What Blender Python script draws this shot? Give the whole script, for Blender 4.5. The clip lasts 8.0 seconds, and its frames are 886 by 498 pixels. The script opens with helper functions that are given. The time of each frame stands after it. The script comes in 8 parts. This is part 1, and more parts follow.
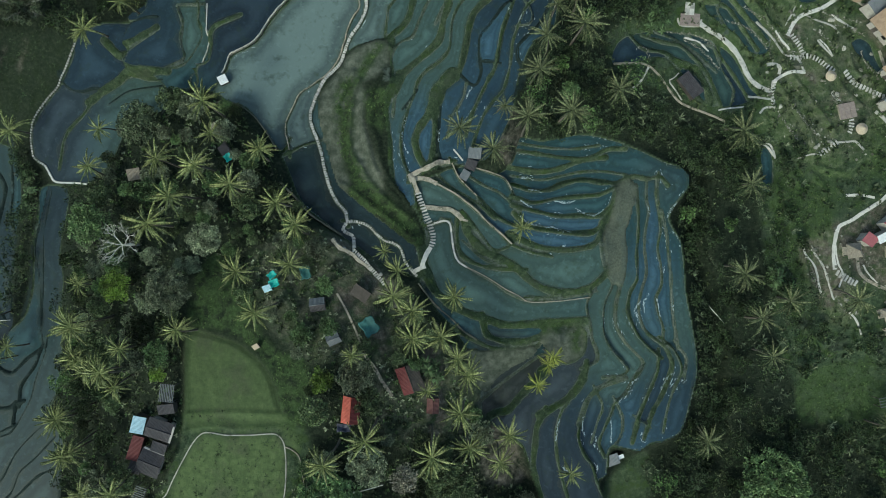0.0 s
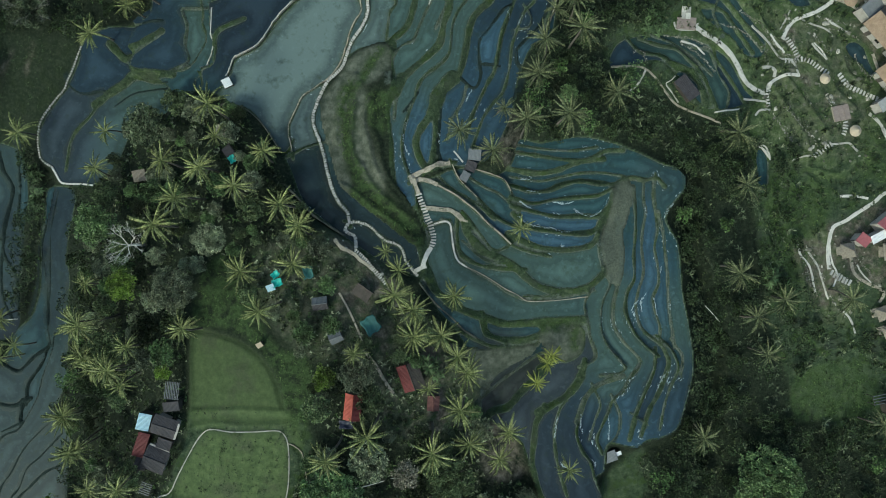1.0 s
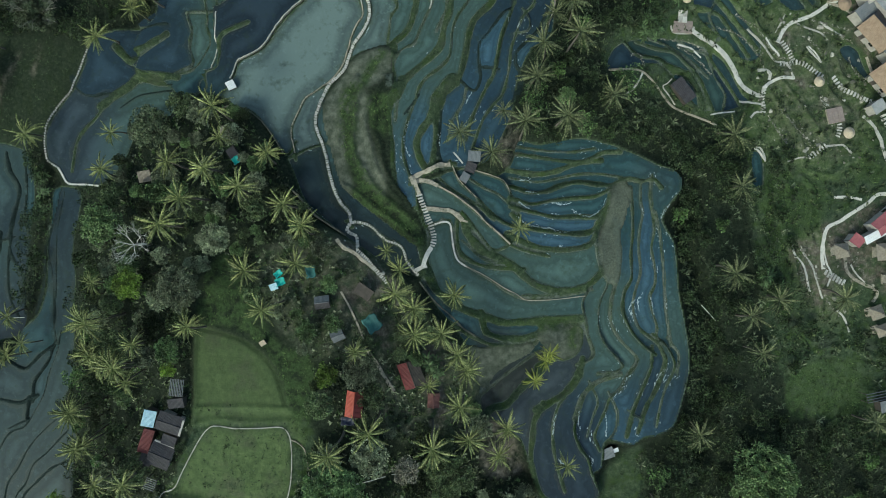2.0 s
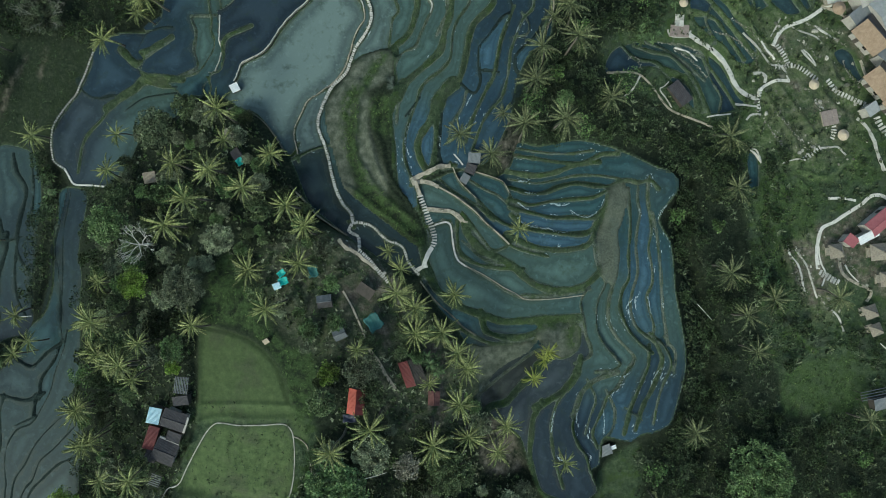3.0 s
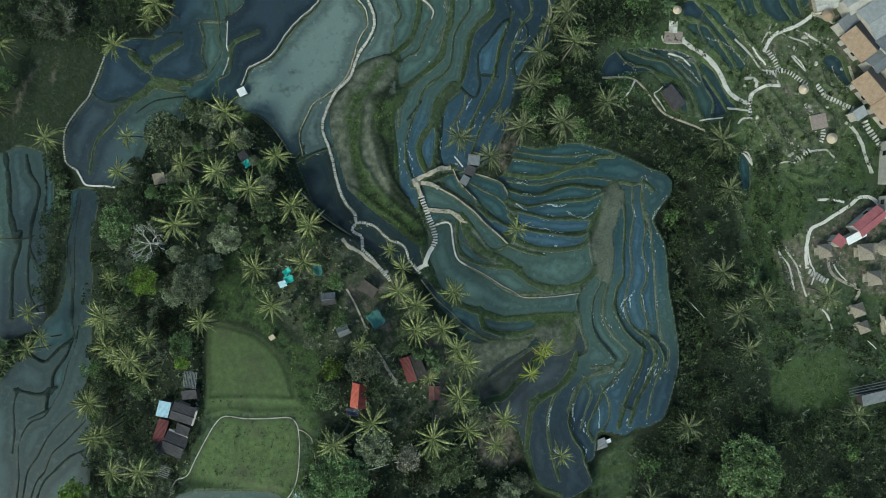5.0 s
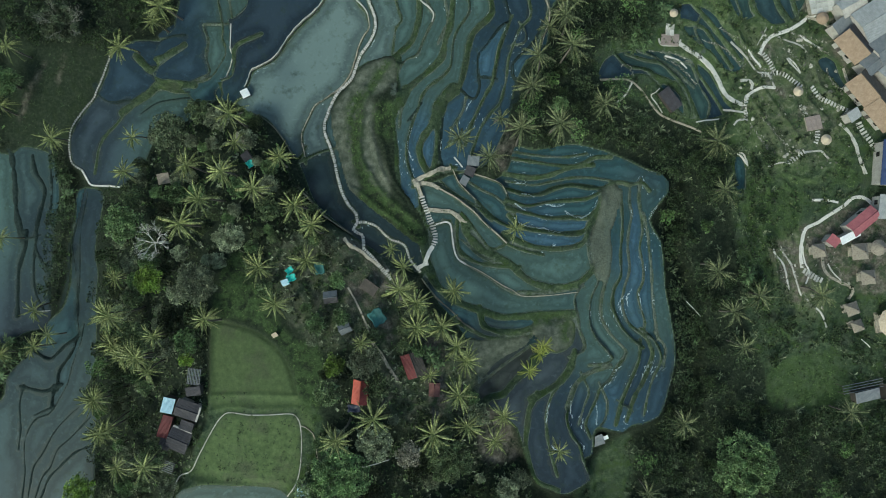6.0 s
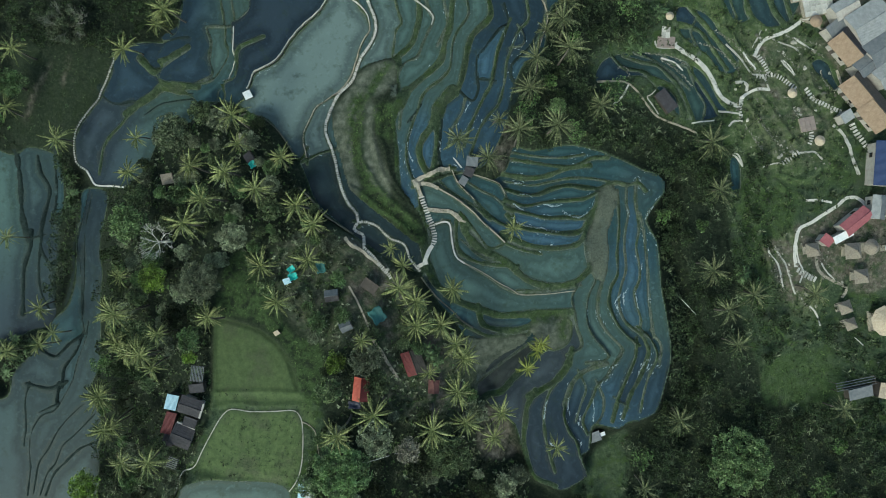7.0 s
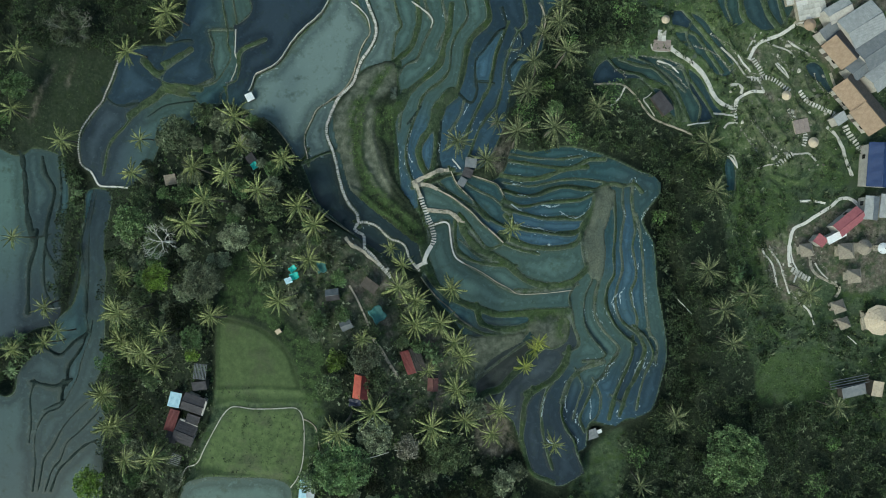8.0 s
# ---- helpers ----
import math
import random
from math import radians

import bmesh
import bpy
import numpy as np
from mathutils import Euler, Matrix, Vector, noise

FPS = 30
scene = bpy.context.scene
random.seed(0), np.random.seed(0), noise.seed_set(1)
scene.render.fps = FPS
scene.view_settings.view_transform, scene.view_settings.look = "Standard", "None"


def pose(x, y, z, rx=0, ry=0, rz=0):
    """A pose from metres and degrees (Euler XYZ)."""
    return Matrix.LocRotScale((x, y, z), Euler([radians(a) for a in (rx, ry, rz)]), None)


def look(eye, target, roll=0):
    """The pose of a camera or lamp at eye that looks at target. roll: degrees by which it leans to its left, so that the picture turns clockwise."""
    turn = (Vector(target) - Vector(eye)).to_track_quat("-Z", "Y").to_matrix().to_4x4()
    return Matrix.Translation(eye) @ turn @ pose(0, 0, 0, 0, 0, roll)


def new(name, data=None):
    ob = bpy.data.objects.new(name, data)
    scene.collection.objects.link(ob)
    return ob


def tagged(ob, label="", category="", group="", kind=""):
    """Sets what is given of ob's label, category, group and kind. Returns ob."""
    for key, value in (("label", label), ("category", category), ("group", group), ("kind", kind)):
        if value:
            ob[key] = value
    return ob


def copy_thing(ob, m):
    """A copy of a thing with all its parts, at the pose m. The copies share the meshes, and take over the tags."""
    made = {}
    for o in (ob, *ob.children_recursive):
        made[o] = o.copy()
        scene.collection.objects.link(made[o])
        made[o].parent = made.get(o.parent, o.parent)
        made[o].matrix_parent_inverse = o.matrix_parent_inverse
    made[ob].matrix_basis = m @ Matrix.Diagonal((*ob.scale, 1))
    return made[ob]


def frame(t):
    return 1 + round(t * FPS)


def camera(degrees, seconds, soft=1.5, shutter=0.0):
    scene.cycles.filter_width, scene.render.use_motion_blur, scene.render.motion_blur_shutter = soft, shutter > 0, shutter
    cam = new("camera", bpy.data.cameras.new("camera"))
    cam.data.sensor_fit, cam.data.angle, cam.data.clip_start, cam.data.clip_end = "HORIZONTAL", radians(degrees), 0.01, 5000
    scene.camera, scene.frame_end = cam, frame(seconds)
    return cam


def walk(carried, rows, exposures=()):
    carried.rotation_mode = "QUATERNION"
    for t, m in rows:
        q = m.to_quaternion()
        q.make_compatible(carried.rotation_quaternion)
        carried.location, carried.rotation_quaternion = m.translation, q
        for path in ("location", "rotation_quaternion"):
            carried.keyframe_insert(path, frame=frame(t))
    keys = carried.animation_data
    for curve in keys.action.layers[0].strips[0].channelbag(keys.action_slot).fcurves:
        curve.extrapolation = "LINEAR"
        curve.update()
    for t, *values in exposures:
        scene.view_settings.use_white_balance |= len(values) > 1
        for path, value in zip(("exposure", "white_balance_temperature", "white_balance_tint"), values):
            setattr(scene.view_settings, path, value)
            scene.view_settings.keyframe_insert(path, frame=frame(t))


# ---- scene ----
cam = camera(72.0, 8.0, soft=1.0)
METRES, EYE, TILT, LEAN, TURN = 16.7, 120.0, -90.0, 0.0, 0.0
ROWS = [
    (0.0, 0.0, 0.0, 0.0, 0.0, 0.0, -0.0),
    (0.5, -0.001, -0.0619, 0.0008, 0.04, -0.01, 0.01),
    (1.0, 0.0033, -0.1247, 0.0008, 0.06, -0.0, -0.0),
    (1.5, 0.0077, -0.1871, -0.0004, 0.09, -0.0, -0.03),
    (3.0, 0.0102, -0.3721, -0.0058, 0.16, 0.04, -0.09),
    (3.5, 0.0132, -0.435, -0.0033, 0.19, 0.02, -0.11),
    (4.0, 0.014, -0.4963, -0.0037, 0.21, 0.02, -0.13),
    (4.5, 0.017, -0.5592, -0.0037, 0.24, -0.01, -0.16),
    (6.0, 0.0277, -0.745, -0.0161, 0.31, -0.02, -0.24),
    (6.5, 0.0324, -0.8081, -0.0159, 0.32, -0.04, -0.26),
    (7.0, 0.0419, -0.8709, -0.0183, 0.34, -0.07, -0.26),
    (7.5, 0.0488, -0.9329, -0.0168, 0.35, -0.08, -0.28),
    (8.0, 0.0591, -0.9957, -0.0158, 0.37, -0.09, -0.29),
]
walk(cam, [(t, pose(0, 0, EYE, TILT, LEAN, TURN) @ pose(METRES * x, METRES * y, METRES * z, 90 + pitch, roll, yaw)) for t, x, y, z, yaw, pitch, roll in ROWS],
     exposures=[(0.0, 0.44, 6420, -10), (8.0, 0.53, 6420, -10)])

# ---- light: a dull overcast sky, with a broad soft sun behind the cloud ----
SUN_HEIGHT, SUN_TURN = radians(45), radians(214)
world = bpy.data.worlds.new("overcast_sky")
scene.world = world
world.use_nodes = True
_wn, _wl = world.node_tree.nodes, world.node_tree.links
_sky = _wn.new("ShaderNodeTexSky")
_sky.sky_type, _sky.sun_disc = "NISHITA", False
_sky.sun_elevation, _sky.sun_rotation = SUN_HEIGHT, SUN_TURN
_sky.air_density, _sky.dust_density = 1.0, 3.0
_wl.new(_sky.outputs["Color"], _wn["Background"].inputs["Color"])
_wn["Background"].inputs["Strength"].default_value = 0.12
sun = new("sun", bpy.data.lights.new("sun", "SUN"))
sun.data.energy, sun.data.angle, sun.data.color = 1.2, radians(12), (1.0, 0.97, 0.92)
sun.matrix_world = look((0, 0, 0), (-math.sin(SUN_TURN) * math.cos(SUN_HEIGHT), -math.cos(SUN_TURN) * math.cos(SUN_HEIGHT), -math.sin(SUN_HEIGHT)))


# ---- materials ----
def material(name, build):
    mat = bpy.data.materials.new(name)
    mat.use_nodes = True
    n, l = mat.node_tree.nodes, mat.node_tree.links
    build(n, l, n["Principled BSDF"])
    return mat


def noise_node(n, l, scale, detail=4.0, rough=0.6, coord="Object", distort=0.0):
    tc = n.new("ShaderNodeTexCoord")
    t = n.new("ShaderNodeTexNoise")
    t.inputs["Scale"].default_value, t.inputs["Detail"].default_value = scale, detail
    t.inputs["Roughness"].default_value, t.inputs["Distortion"].default_value = rough, distort
    l.new(tc.outputs[coord], t.inputs["Vector"])
    return t.outputs["Fac"]


def ramp(n, l, fac, stops):
    r = n.new("ShaderNodeValToRGB")
    e = r.color_ramp.elements
    while len(e) < len(stops):
        e.new(0.5)
    for el, (p, c) in zip(e, stops):
        el.position, el.color = p, (*c, 1)
    l.new(fac, r.inputs["Fac"])
    return r.outputs["Color"]


def mix(n, l, fac, a, b, mode="MIX"):
    m = n.new("ShaderNodeMix")
    m.data_type, m.blend_type = "RGBA", mode
    for sock, v in ((m.inputs[0], fac), (m.inputs[6], a), (m.inputs[7], b)):
        if isinstance(v, (int, float)):
            sock.default_value = v
        elif isinstance(v, tuple):
            sock.default_value = (*v, 1)
        else:
            l.new(v, sock)
    return m.outputs[2]


def relief(n, l, p, fac, strength, distance=0.05):
    b = n.new("ShaderNodeBump")
    b.inputs["Strength"].default_value, b.inputs["Distance"].default_value = strength, distance
    l.new(fac, b.inputs["Height"])
    l.new(b.outputs["Normal"], p.inputs["Normal"])


def attribute(n, name):
    a = n.new("ShaderNodeAttribute")
    a.attribute_name = name
    return a.outputs["Fac"]


def spots(n, l, scale, lo, hi, detail=5.0, coord="Object"):
    f = noise_node(n, l, scale, detail, 0.65, coord)
    m = n.new("ShaderNodeMapRange")
    m.inputs[1].default_value, m.inputs[2].default_value = lo, hi
    l.new(f, m.inputs[0])
    return m.outputs[0]


def ground_mat(n, l, p):
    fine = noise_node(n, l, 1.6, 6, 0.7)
    # forest floor: dark earth, deepened so shade between the crowns is in the colour
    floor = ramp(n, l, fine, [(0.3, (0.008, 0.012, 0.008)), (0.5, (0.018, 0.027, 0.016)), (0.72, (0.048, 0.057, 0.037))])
    grass = ramp(n, l, noise_node(n, l, 1.1, 7, 0.75), [(0.3, (0.015, 0.029, 0.017)), (0.5, (0.047, 0.074, 0.04)), (0.7, (0.125, 0.155, 0.09))])
    grass = mix(n, l, spots(n, l, 0.35, 0.5, 0.62), grass, ramp(n, l, noise_node(n, l, 3.1, 6, 0.75), [(0.3, (0.028, 0.05, 0.018)), (0.7, (0.066, 0.105, 0.034))]))
    tan_patch = mix(n, l, spots(n, l, 0.22, 0.52, 0.72), grass, (0.052, 0.066, 0.048))
    field = ramp(n, l, noise_node(n, l, 0.9, 7, 0.75), [(0.3, (0.064, 0.096, 0.04)), (0.55, (0.1, 0.144, 0.06)), (0.8, (0.148, 0.19, 0.09))])
    field = mix(n, l, spots(n, l, 0.13, 0.5, 0.64), field, ramp(n, l, noise_node(n, l, 1.9, 6, 0.8), [(0.35, (0.058, 0.08, 0.04)), (0.7, (0.118, 0.138, 0.08))]))
    lush = ramp(n, l, noise_node(n, l, 1.5, 7, 0.78), [(0.32, (0.024, 0.042, 0.016)), (0.52, (0.054, 0.089, 0.034)), (0.72, (0.108, 0.153, 0.06))])
    bare = ramp(n, l, noise_node(n, l, 1.1, 7, 0.7), [(0.3, (0.05, 0.046, 0.036)), (0.5, (0.12, 0.11, 0.088)), (0.72, (0.26, 0.24, 0.195))])
    mud = ramp(n, l, noise_node(n, l, 0.7, 7, 0.7), [(0.32, (0.05, 0.064, 0.045)), (0.5, (0.1, 0.116, 0.086)), (0.68, (0.185, 0.195, 0.155))])
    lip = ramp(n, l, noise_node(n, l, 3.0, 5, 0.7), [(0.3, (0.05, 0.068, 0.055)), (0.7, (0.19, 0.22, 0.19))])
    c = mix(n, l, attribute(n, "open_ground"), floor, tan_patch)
    c = mix(n, l, attribute(n, "meadow"), c, field)
    c = mix(n, l, attribute(n, "mud"), c, mud)
    c = mix(n, l, patchy(n, l, "lush", 0.5), c, lush)
    garden = ramp(n, l, noise_node(n, l, 0.8, 7, 0.75), [(0.32, (0.036, 0.062, 0.022)), (0.52, (0.1, 0.142, 0.06)), (0.72, (0.29, 0.305, 0.205))])
    c = mix(n, l, patchy(n, l, "garden", 0.25), c, garden)
    c = mix(n, l, patchy(n, l, "bare", 0.4), c, bare)
    c = mix(n, l, attribute(n, "stubble"), c, ramp(n, l, noise_node(n, l, 2.6, 7, 0.8), [(0.3, (0.05, 0.064, 0.045)), (0.5, (0.105, 0.122, 0.092)), (0.75, (0.21, 0.225, 0.18))]))
    dark_tone = ramp(n, l, noise_node(n, l, 1.4, 6, 0.7), [(0.3, (0.011, 0.02, 0.018)), (0.5, (0.02, 0.033, 0.03)), (0.7, (0.036, 0.052, 0.047))])
    c = mix(n, l, attribute(n, "dark_bank"), c, dark_tone)
    c = mix(n, l, patchy(n, l, "pale_bank", 0.7), c, ramp(n, l, noise_node(n, l, 2.2, 6, 0.75), [(0.3, (0.045, 0.062, 0.048)), (0.7, (0.15, 0.175, 0.142))]))
    # a pale silty lip with painted edge highlight just above the waterline, ragged and broken
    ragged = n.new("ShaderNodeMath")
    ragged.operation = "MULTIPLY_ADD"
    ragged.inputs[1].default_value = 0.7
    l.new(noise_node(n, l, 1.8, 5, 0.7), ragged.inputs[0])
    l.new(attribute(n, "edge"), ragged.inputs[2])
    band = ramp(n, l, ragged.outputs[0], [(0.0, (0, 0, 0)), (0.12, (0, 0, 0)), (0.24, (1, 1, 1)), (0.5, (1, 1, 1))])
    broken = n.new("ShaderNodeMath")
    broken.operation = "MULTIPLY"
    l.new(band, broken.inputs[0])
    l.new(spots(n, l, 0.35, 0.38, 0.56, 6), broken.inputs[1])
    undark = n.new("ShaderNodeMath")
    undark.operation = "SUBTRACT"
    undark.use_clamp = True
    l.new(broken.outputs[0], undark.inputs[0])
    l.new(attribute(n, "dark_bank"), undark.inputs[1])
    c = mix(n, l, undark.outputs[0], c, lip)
    l.new(c, p.inputs["Base Color"])
    p.inputs["Roughness"].default_value = 0.95
    p.inputs["Specular IOR Level"].default_value = 0.15
    relief(n, l, p, noise_node(n, l, 5.0, 6, 0.8), 0.9, 0.25)


def patchy(n, l, name, scale):
    """An attribute broken up into ragged patches."""
    m = n.new("ShaderNodeMath")
    m.operation = "MULTIPLY"
    l.new(attribute(n, name), m.inputs[0])
    l.new(spots(n, l, scale, 0.38, 0.56, 7), m.inputs[1])
    return m.outputs[0]


def water_mat(n, l, p):
    """Murky still water: weed at the shore, then darker and paler ragged belts; the point colour holds silt and painted
    sky.
    """
    def step(op, a, b):
        m = n.new("ShaderNodeMath")
        m.operation = op
        for sock, v in zip(m.inputs, (a, b)):
            if isinstance(v, float):
                sock.default_value = v
            else:
                l.new(v, sock)
        return m.outputs[0]
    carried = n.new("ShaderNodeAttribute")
    carried.attribute_name = "silt_sky_colour"
    silt_sky = carried.outputs["Color"]
    wide = noise_node(n, l, 0.16, 6, 0.65, distort=0.8)
    ragged = noise_node(n, l, 1.3, 6, 0.75)
    off = step("ADD", attribute(n, "offshore"), step("MULTIPLY", step("SUBTRACT", ragged, 0.5), 0.5))
    off = step("ADD", off, step("MULTIPLY", step("SUBTRACT", wide, 0.5), 1.1))
    weed = mix(n, l, 0.6, mix(n, l, 1.0, silt_sky, (0.6, 0.6, 0.5), "MULTIPLY"), (0.03, 0.048, 0.034))
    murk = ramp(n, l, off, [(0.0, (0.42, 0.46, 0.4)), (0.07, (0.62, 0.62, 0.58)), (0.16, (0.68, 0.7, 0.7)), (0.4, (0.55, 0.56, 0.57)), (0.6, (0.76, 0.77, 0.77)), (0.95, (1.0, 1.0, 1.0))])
    c = mix(n, l, 1.0, silt_sky, murk, "MULTIPLY")
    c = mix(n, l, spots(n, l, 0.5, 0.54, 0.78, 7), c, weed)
    c = mix(n, l, spots(n, l, 0.85, 0.56, 0.78, 7), c, mix(n, l, 1.0, silt_sky, (1.25, 1.25, 1.25), "MULTIPLY"))
    l.new(c, p.inputs["Base Color"])
    r = n.new("ShaderNodeMapRange")
    r.inputs[1].default_value, r.inputs[2].default_value = 0.0, 0.12
    r.inputs[3].default_value, r.inputs[4].default_value = 0.55, 0.07
    l.new(off, r.inputs[0])
    l.new(r.outputs[0], p.inputs["Roughness"])
    p.inputs["IOR"].default_value = 1.33
    relief(n, l, p, noise_node(n, l, 3.0, 3, 0.5), 0.12, 0.02)


GROUND = material("earth_and_grass", ground_mat)
WATER = material("paddy_water", water_mat)
# the colour of each kind of water: carried silt, with sky reflection painted into the blues
SILT_AND_SKY = {"blue": (0.044, 0.092, 0.1), "sky": (0.06, 0.117, 0.162), "deep": (0.032, 0.056, 0.076), "teal": (0.135, 0.185, 0.175), "grey": (0.082, 0.134, 0.119),
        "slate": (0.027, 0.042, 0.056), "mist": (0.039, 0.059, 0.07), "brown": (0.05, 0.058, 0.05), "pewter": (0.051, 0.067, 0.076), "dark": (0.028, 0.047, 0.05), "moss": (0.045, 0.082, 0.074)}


def pale_stone(n, l, p):
    c = ramp(n, l, noise_node(n, l, 2.2, 6, 0.7), [(0.28, (0.3, 0.29, 0.26)), (0.5, (0.52, 0.51, 0.47)), (0.8, (0.68, 0.67, 0.63))])
    c = mix(n, l, spots(n, l, 5.0, 0.55, 0.75), c, (0.2, 0.2, 0.16))
    c = mix(n, l, spots(n, l, 0.9, 0.52, 0.72, 7), c, (0.15, 0.155, 0.125))
    oi = n.new("ShaderNodeObjectInfo")
    c = mix(n, l, 0.45, c, ramp(n, l, oi.outputs["Random"], [(0.0, (0.22, 0.22, 0.19)), (0.5, (0.5, 0.49, 0.45)), (1.0, (0.72, 0.71, 0.68))]))
    l.new(c, p.inputs["Base Color"])
    p.inputs["Roughness"].default_value = 0.85
    relief(n, l, p, noise_node(n, l, 12, 5, 0.7), 0.5, 0.02)


def tan_stone(n, l, p):
    c = ramp(n, l, noise_node(n, l, 1.8, 6, 0.7), [(0.28, (0.165, 0.15, 0.118)), (0.52, (0.37, 0.335, 0.268)), (0.8, (0.53, 0.485, 0.4))])
    c = mix(n, l, spots(n, l, 0.8, 0.5, 0.72, 7), c, (0.1, 0.105, 0.07))
    l.new(c, p.inputs["Base Color"])
    p.inputs["Roughness"].default_value = 0.9
    relief(n, l, p, noise_node(n, l, 9, 5, 0.7), 0.5, 0.03)


def field_stone(n, l, p):
    g = n.new("ShaderNodeNewGeometry")
    c = ramp(n, l, g.outputs["Random Per Island"], [(0.0, (0.07, 0.072, 0.056)), (0.6, (0.2, 0.195, 0.16)), (1.0, (0.5, 0.48, 0.42))])
    c = mix(n, l, spots(n, l, 3.0, 0.5, 0.7), c, (0.06, 0.075, 0.04))
    l.new(c, p.inputs["Base Color"])
    p.inputs["Roughness"].default_value = 0.95


def mossy_kerb(n, l, p):
    c = ramp(n, l, noise_node(n, l, 1.8, 6, 0.7), [(0.28, (0.045, 0.05, 0.036)), (0.52, (0.1, 0.104, 0.08)), (0.8, (0.2, 0.195, 0.155))])
    l.new(c, p.inputs["Base Color"])
    p.inputs["Roughness"].default_value = 0.92
    relief(n, l, p, noise_node(n, l, 9, 5, 0.7), 0.5, 0.03)


MOSSY = material("mossy_dark_concrete", mossy_kerb)
STONE, TAN, FIELD_STONE = material("pale_concrete", pale_stone), material("worn_tan_concrete", tan_stone), material("mossy_field_stone", field_stone)


def leaf_mat(dark, mid, light, rough=0.5, sheen=0.28, least=0.58, clumped=True):
    def build(n, l, p):
        g = n.new("ShaderNodeNewGeometry")
        c = ramp(n, l, g.outputs["Random Per Island"], [(0.0, dark), (0.55, mid), (1.0, light)])
        oi = n.new("ShaderNodeObjectInfo")
        hs = n.new("ShaderNodeHueSaturation")
        mr = n.new("ShaderNodeMapRange")
        mr.inputs[3].default_value, mr.inputs[4].default_value = least, 1.34
        l.new(oi.outputs["Random"], mr.inputs[0])
        clump = n.new("ShaderNodeMapRange")
        clump.inputs[1].default_value, clump.inputs[2].default_value = 0.34, 0.66
        clump.inputs[3].default_value, clump.inputs[4].default_value = 0.42, 1.5
        grain = n.new("ShaderNodeTexNoise")
        grain.inputs["Scale"].default_value, grain.inputs["Detail"].default_value = 0.55, 3.0
        l.new(g.outputs["Position"], grain.inputs["Vector"])
        l.new(grain.outputs["Fac"], clump.inputs[0])
        both = n.new("ShaderNodeMath")
        both.operation = "MULTIPLY"
        l.new(mr.outputs[0], both.inputs[0])
        l.new(clump.outputs[0], both.inputs[1])
        l.new(both.outputs[0] if clumped else mr.outputs[0], hs.inputs["Value"])
        l.new(c, hs.inputs["Color"])
        l.new(hs.outputs["Color"], p.inputs["Base Color"])
        p.inputs["Roughness"].default_value = rough
        p.inputs["Specular IOR Level"].default_value = sheen
    return build


LEAF = {
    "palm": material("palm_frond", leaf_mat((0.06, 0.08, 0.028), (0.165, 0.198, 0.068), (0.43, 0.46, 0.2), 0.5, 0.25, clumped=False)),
    # darker copy of palm_frond for the east palms, shade put into the colour
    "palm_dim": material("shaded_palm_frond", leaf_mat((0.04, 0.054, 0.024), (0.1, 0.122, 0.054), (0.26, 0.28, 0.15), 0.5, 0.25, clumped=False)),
    # understory leaf darkened: the gully's shade put into its colour
    "gully": material("shaded_gully_leaf", leaf_mat((0.014, 0.028, 0.014), (0.036, 0.06, 0.028), (0.085, 0.12, 0.06))),
    "palm_yellow": material("yellow_palm_frond", leaf_mat((0.15, 0.19, 0.03), (0.3, 0.34, 0.07), (0.44, 0.46, 0.13), 0.5, 0.3, clumped=False)),
    "dark": material("dark_leaf", leaf_mat((0.045, 0.072, 0.034), (0.13, 0.18, 0.085), (0.26, 0.32, 0.16))),
    "green": material("green_leaf", leaf_mat((0.045, 0.085, 0.034), (0.125, 0.2, 0.08), (0.24, 0.335, 0.15))),
    "lime": material("lime_leaf", leaf_mat((0.09, 0.14, 0.025), (0.2, 0.31, 0.055), (0.33, 0.45, 0.11))),
    "fresh": material("fresh_leaf", leaf_mat((0.085, 0.14, 0.058), (0.165, 0.25, 0.105), (0.27, 0.37, 0.17), least=0.9)),
    "grey": material("grey_green_leaf", leaf_mat((0.09, 0.115, 0.07), (0.215, 0.25, 0.155), (0.38, 0.42, 0.28))),
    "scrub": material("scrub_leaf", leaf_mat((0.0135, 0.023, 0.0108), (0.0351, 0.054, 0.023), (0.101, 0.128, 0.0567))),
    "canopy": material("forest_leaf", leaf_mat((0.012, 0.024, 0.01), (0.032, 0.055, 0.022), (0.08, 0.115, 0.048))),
    "understory": material("understory_leaf", leaf_mat((0.03, 0.065, 0.02), (0.075, 0.13, 0.042), (0.14, 0.21, 0.075))),
    "spiky": material("spiky_grey_leaf", leaf_mat((0.035, 0.052, 0.03), (0.085, 0.11, 0.06), (0.17, 0.2, 0.12))),
    "pale": material("pale_blossom_leaf", leaf_mat((0.07, 0.075, 0.05), (0.19, 0.185, 0.14), (0.36, 0.34, 0.28))),
    "lush_tuft": material("bright_grass", leaf_mat((0.03, 0.055, 0.017), (0.066, 0.108, 0.035), (0.13, 0.18, 0.066), 0.7, 0.15)),
    "banana": material("banana_leaf", leaf_mat((0.05, 0.085, 0.035), (0.11, 0.165, 0.075), (0.2, 0.265, 0.13), 0.55, 0.2)),
    "tuft": material("bank_grass", leaf_mat((0.02, 0.036, 0.018), (0.042, 0.068, 0.032), (0.096, 0.13, 0.064), 0.7, 0.15)),
}


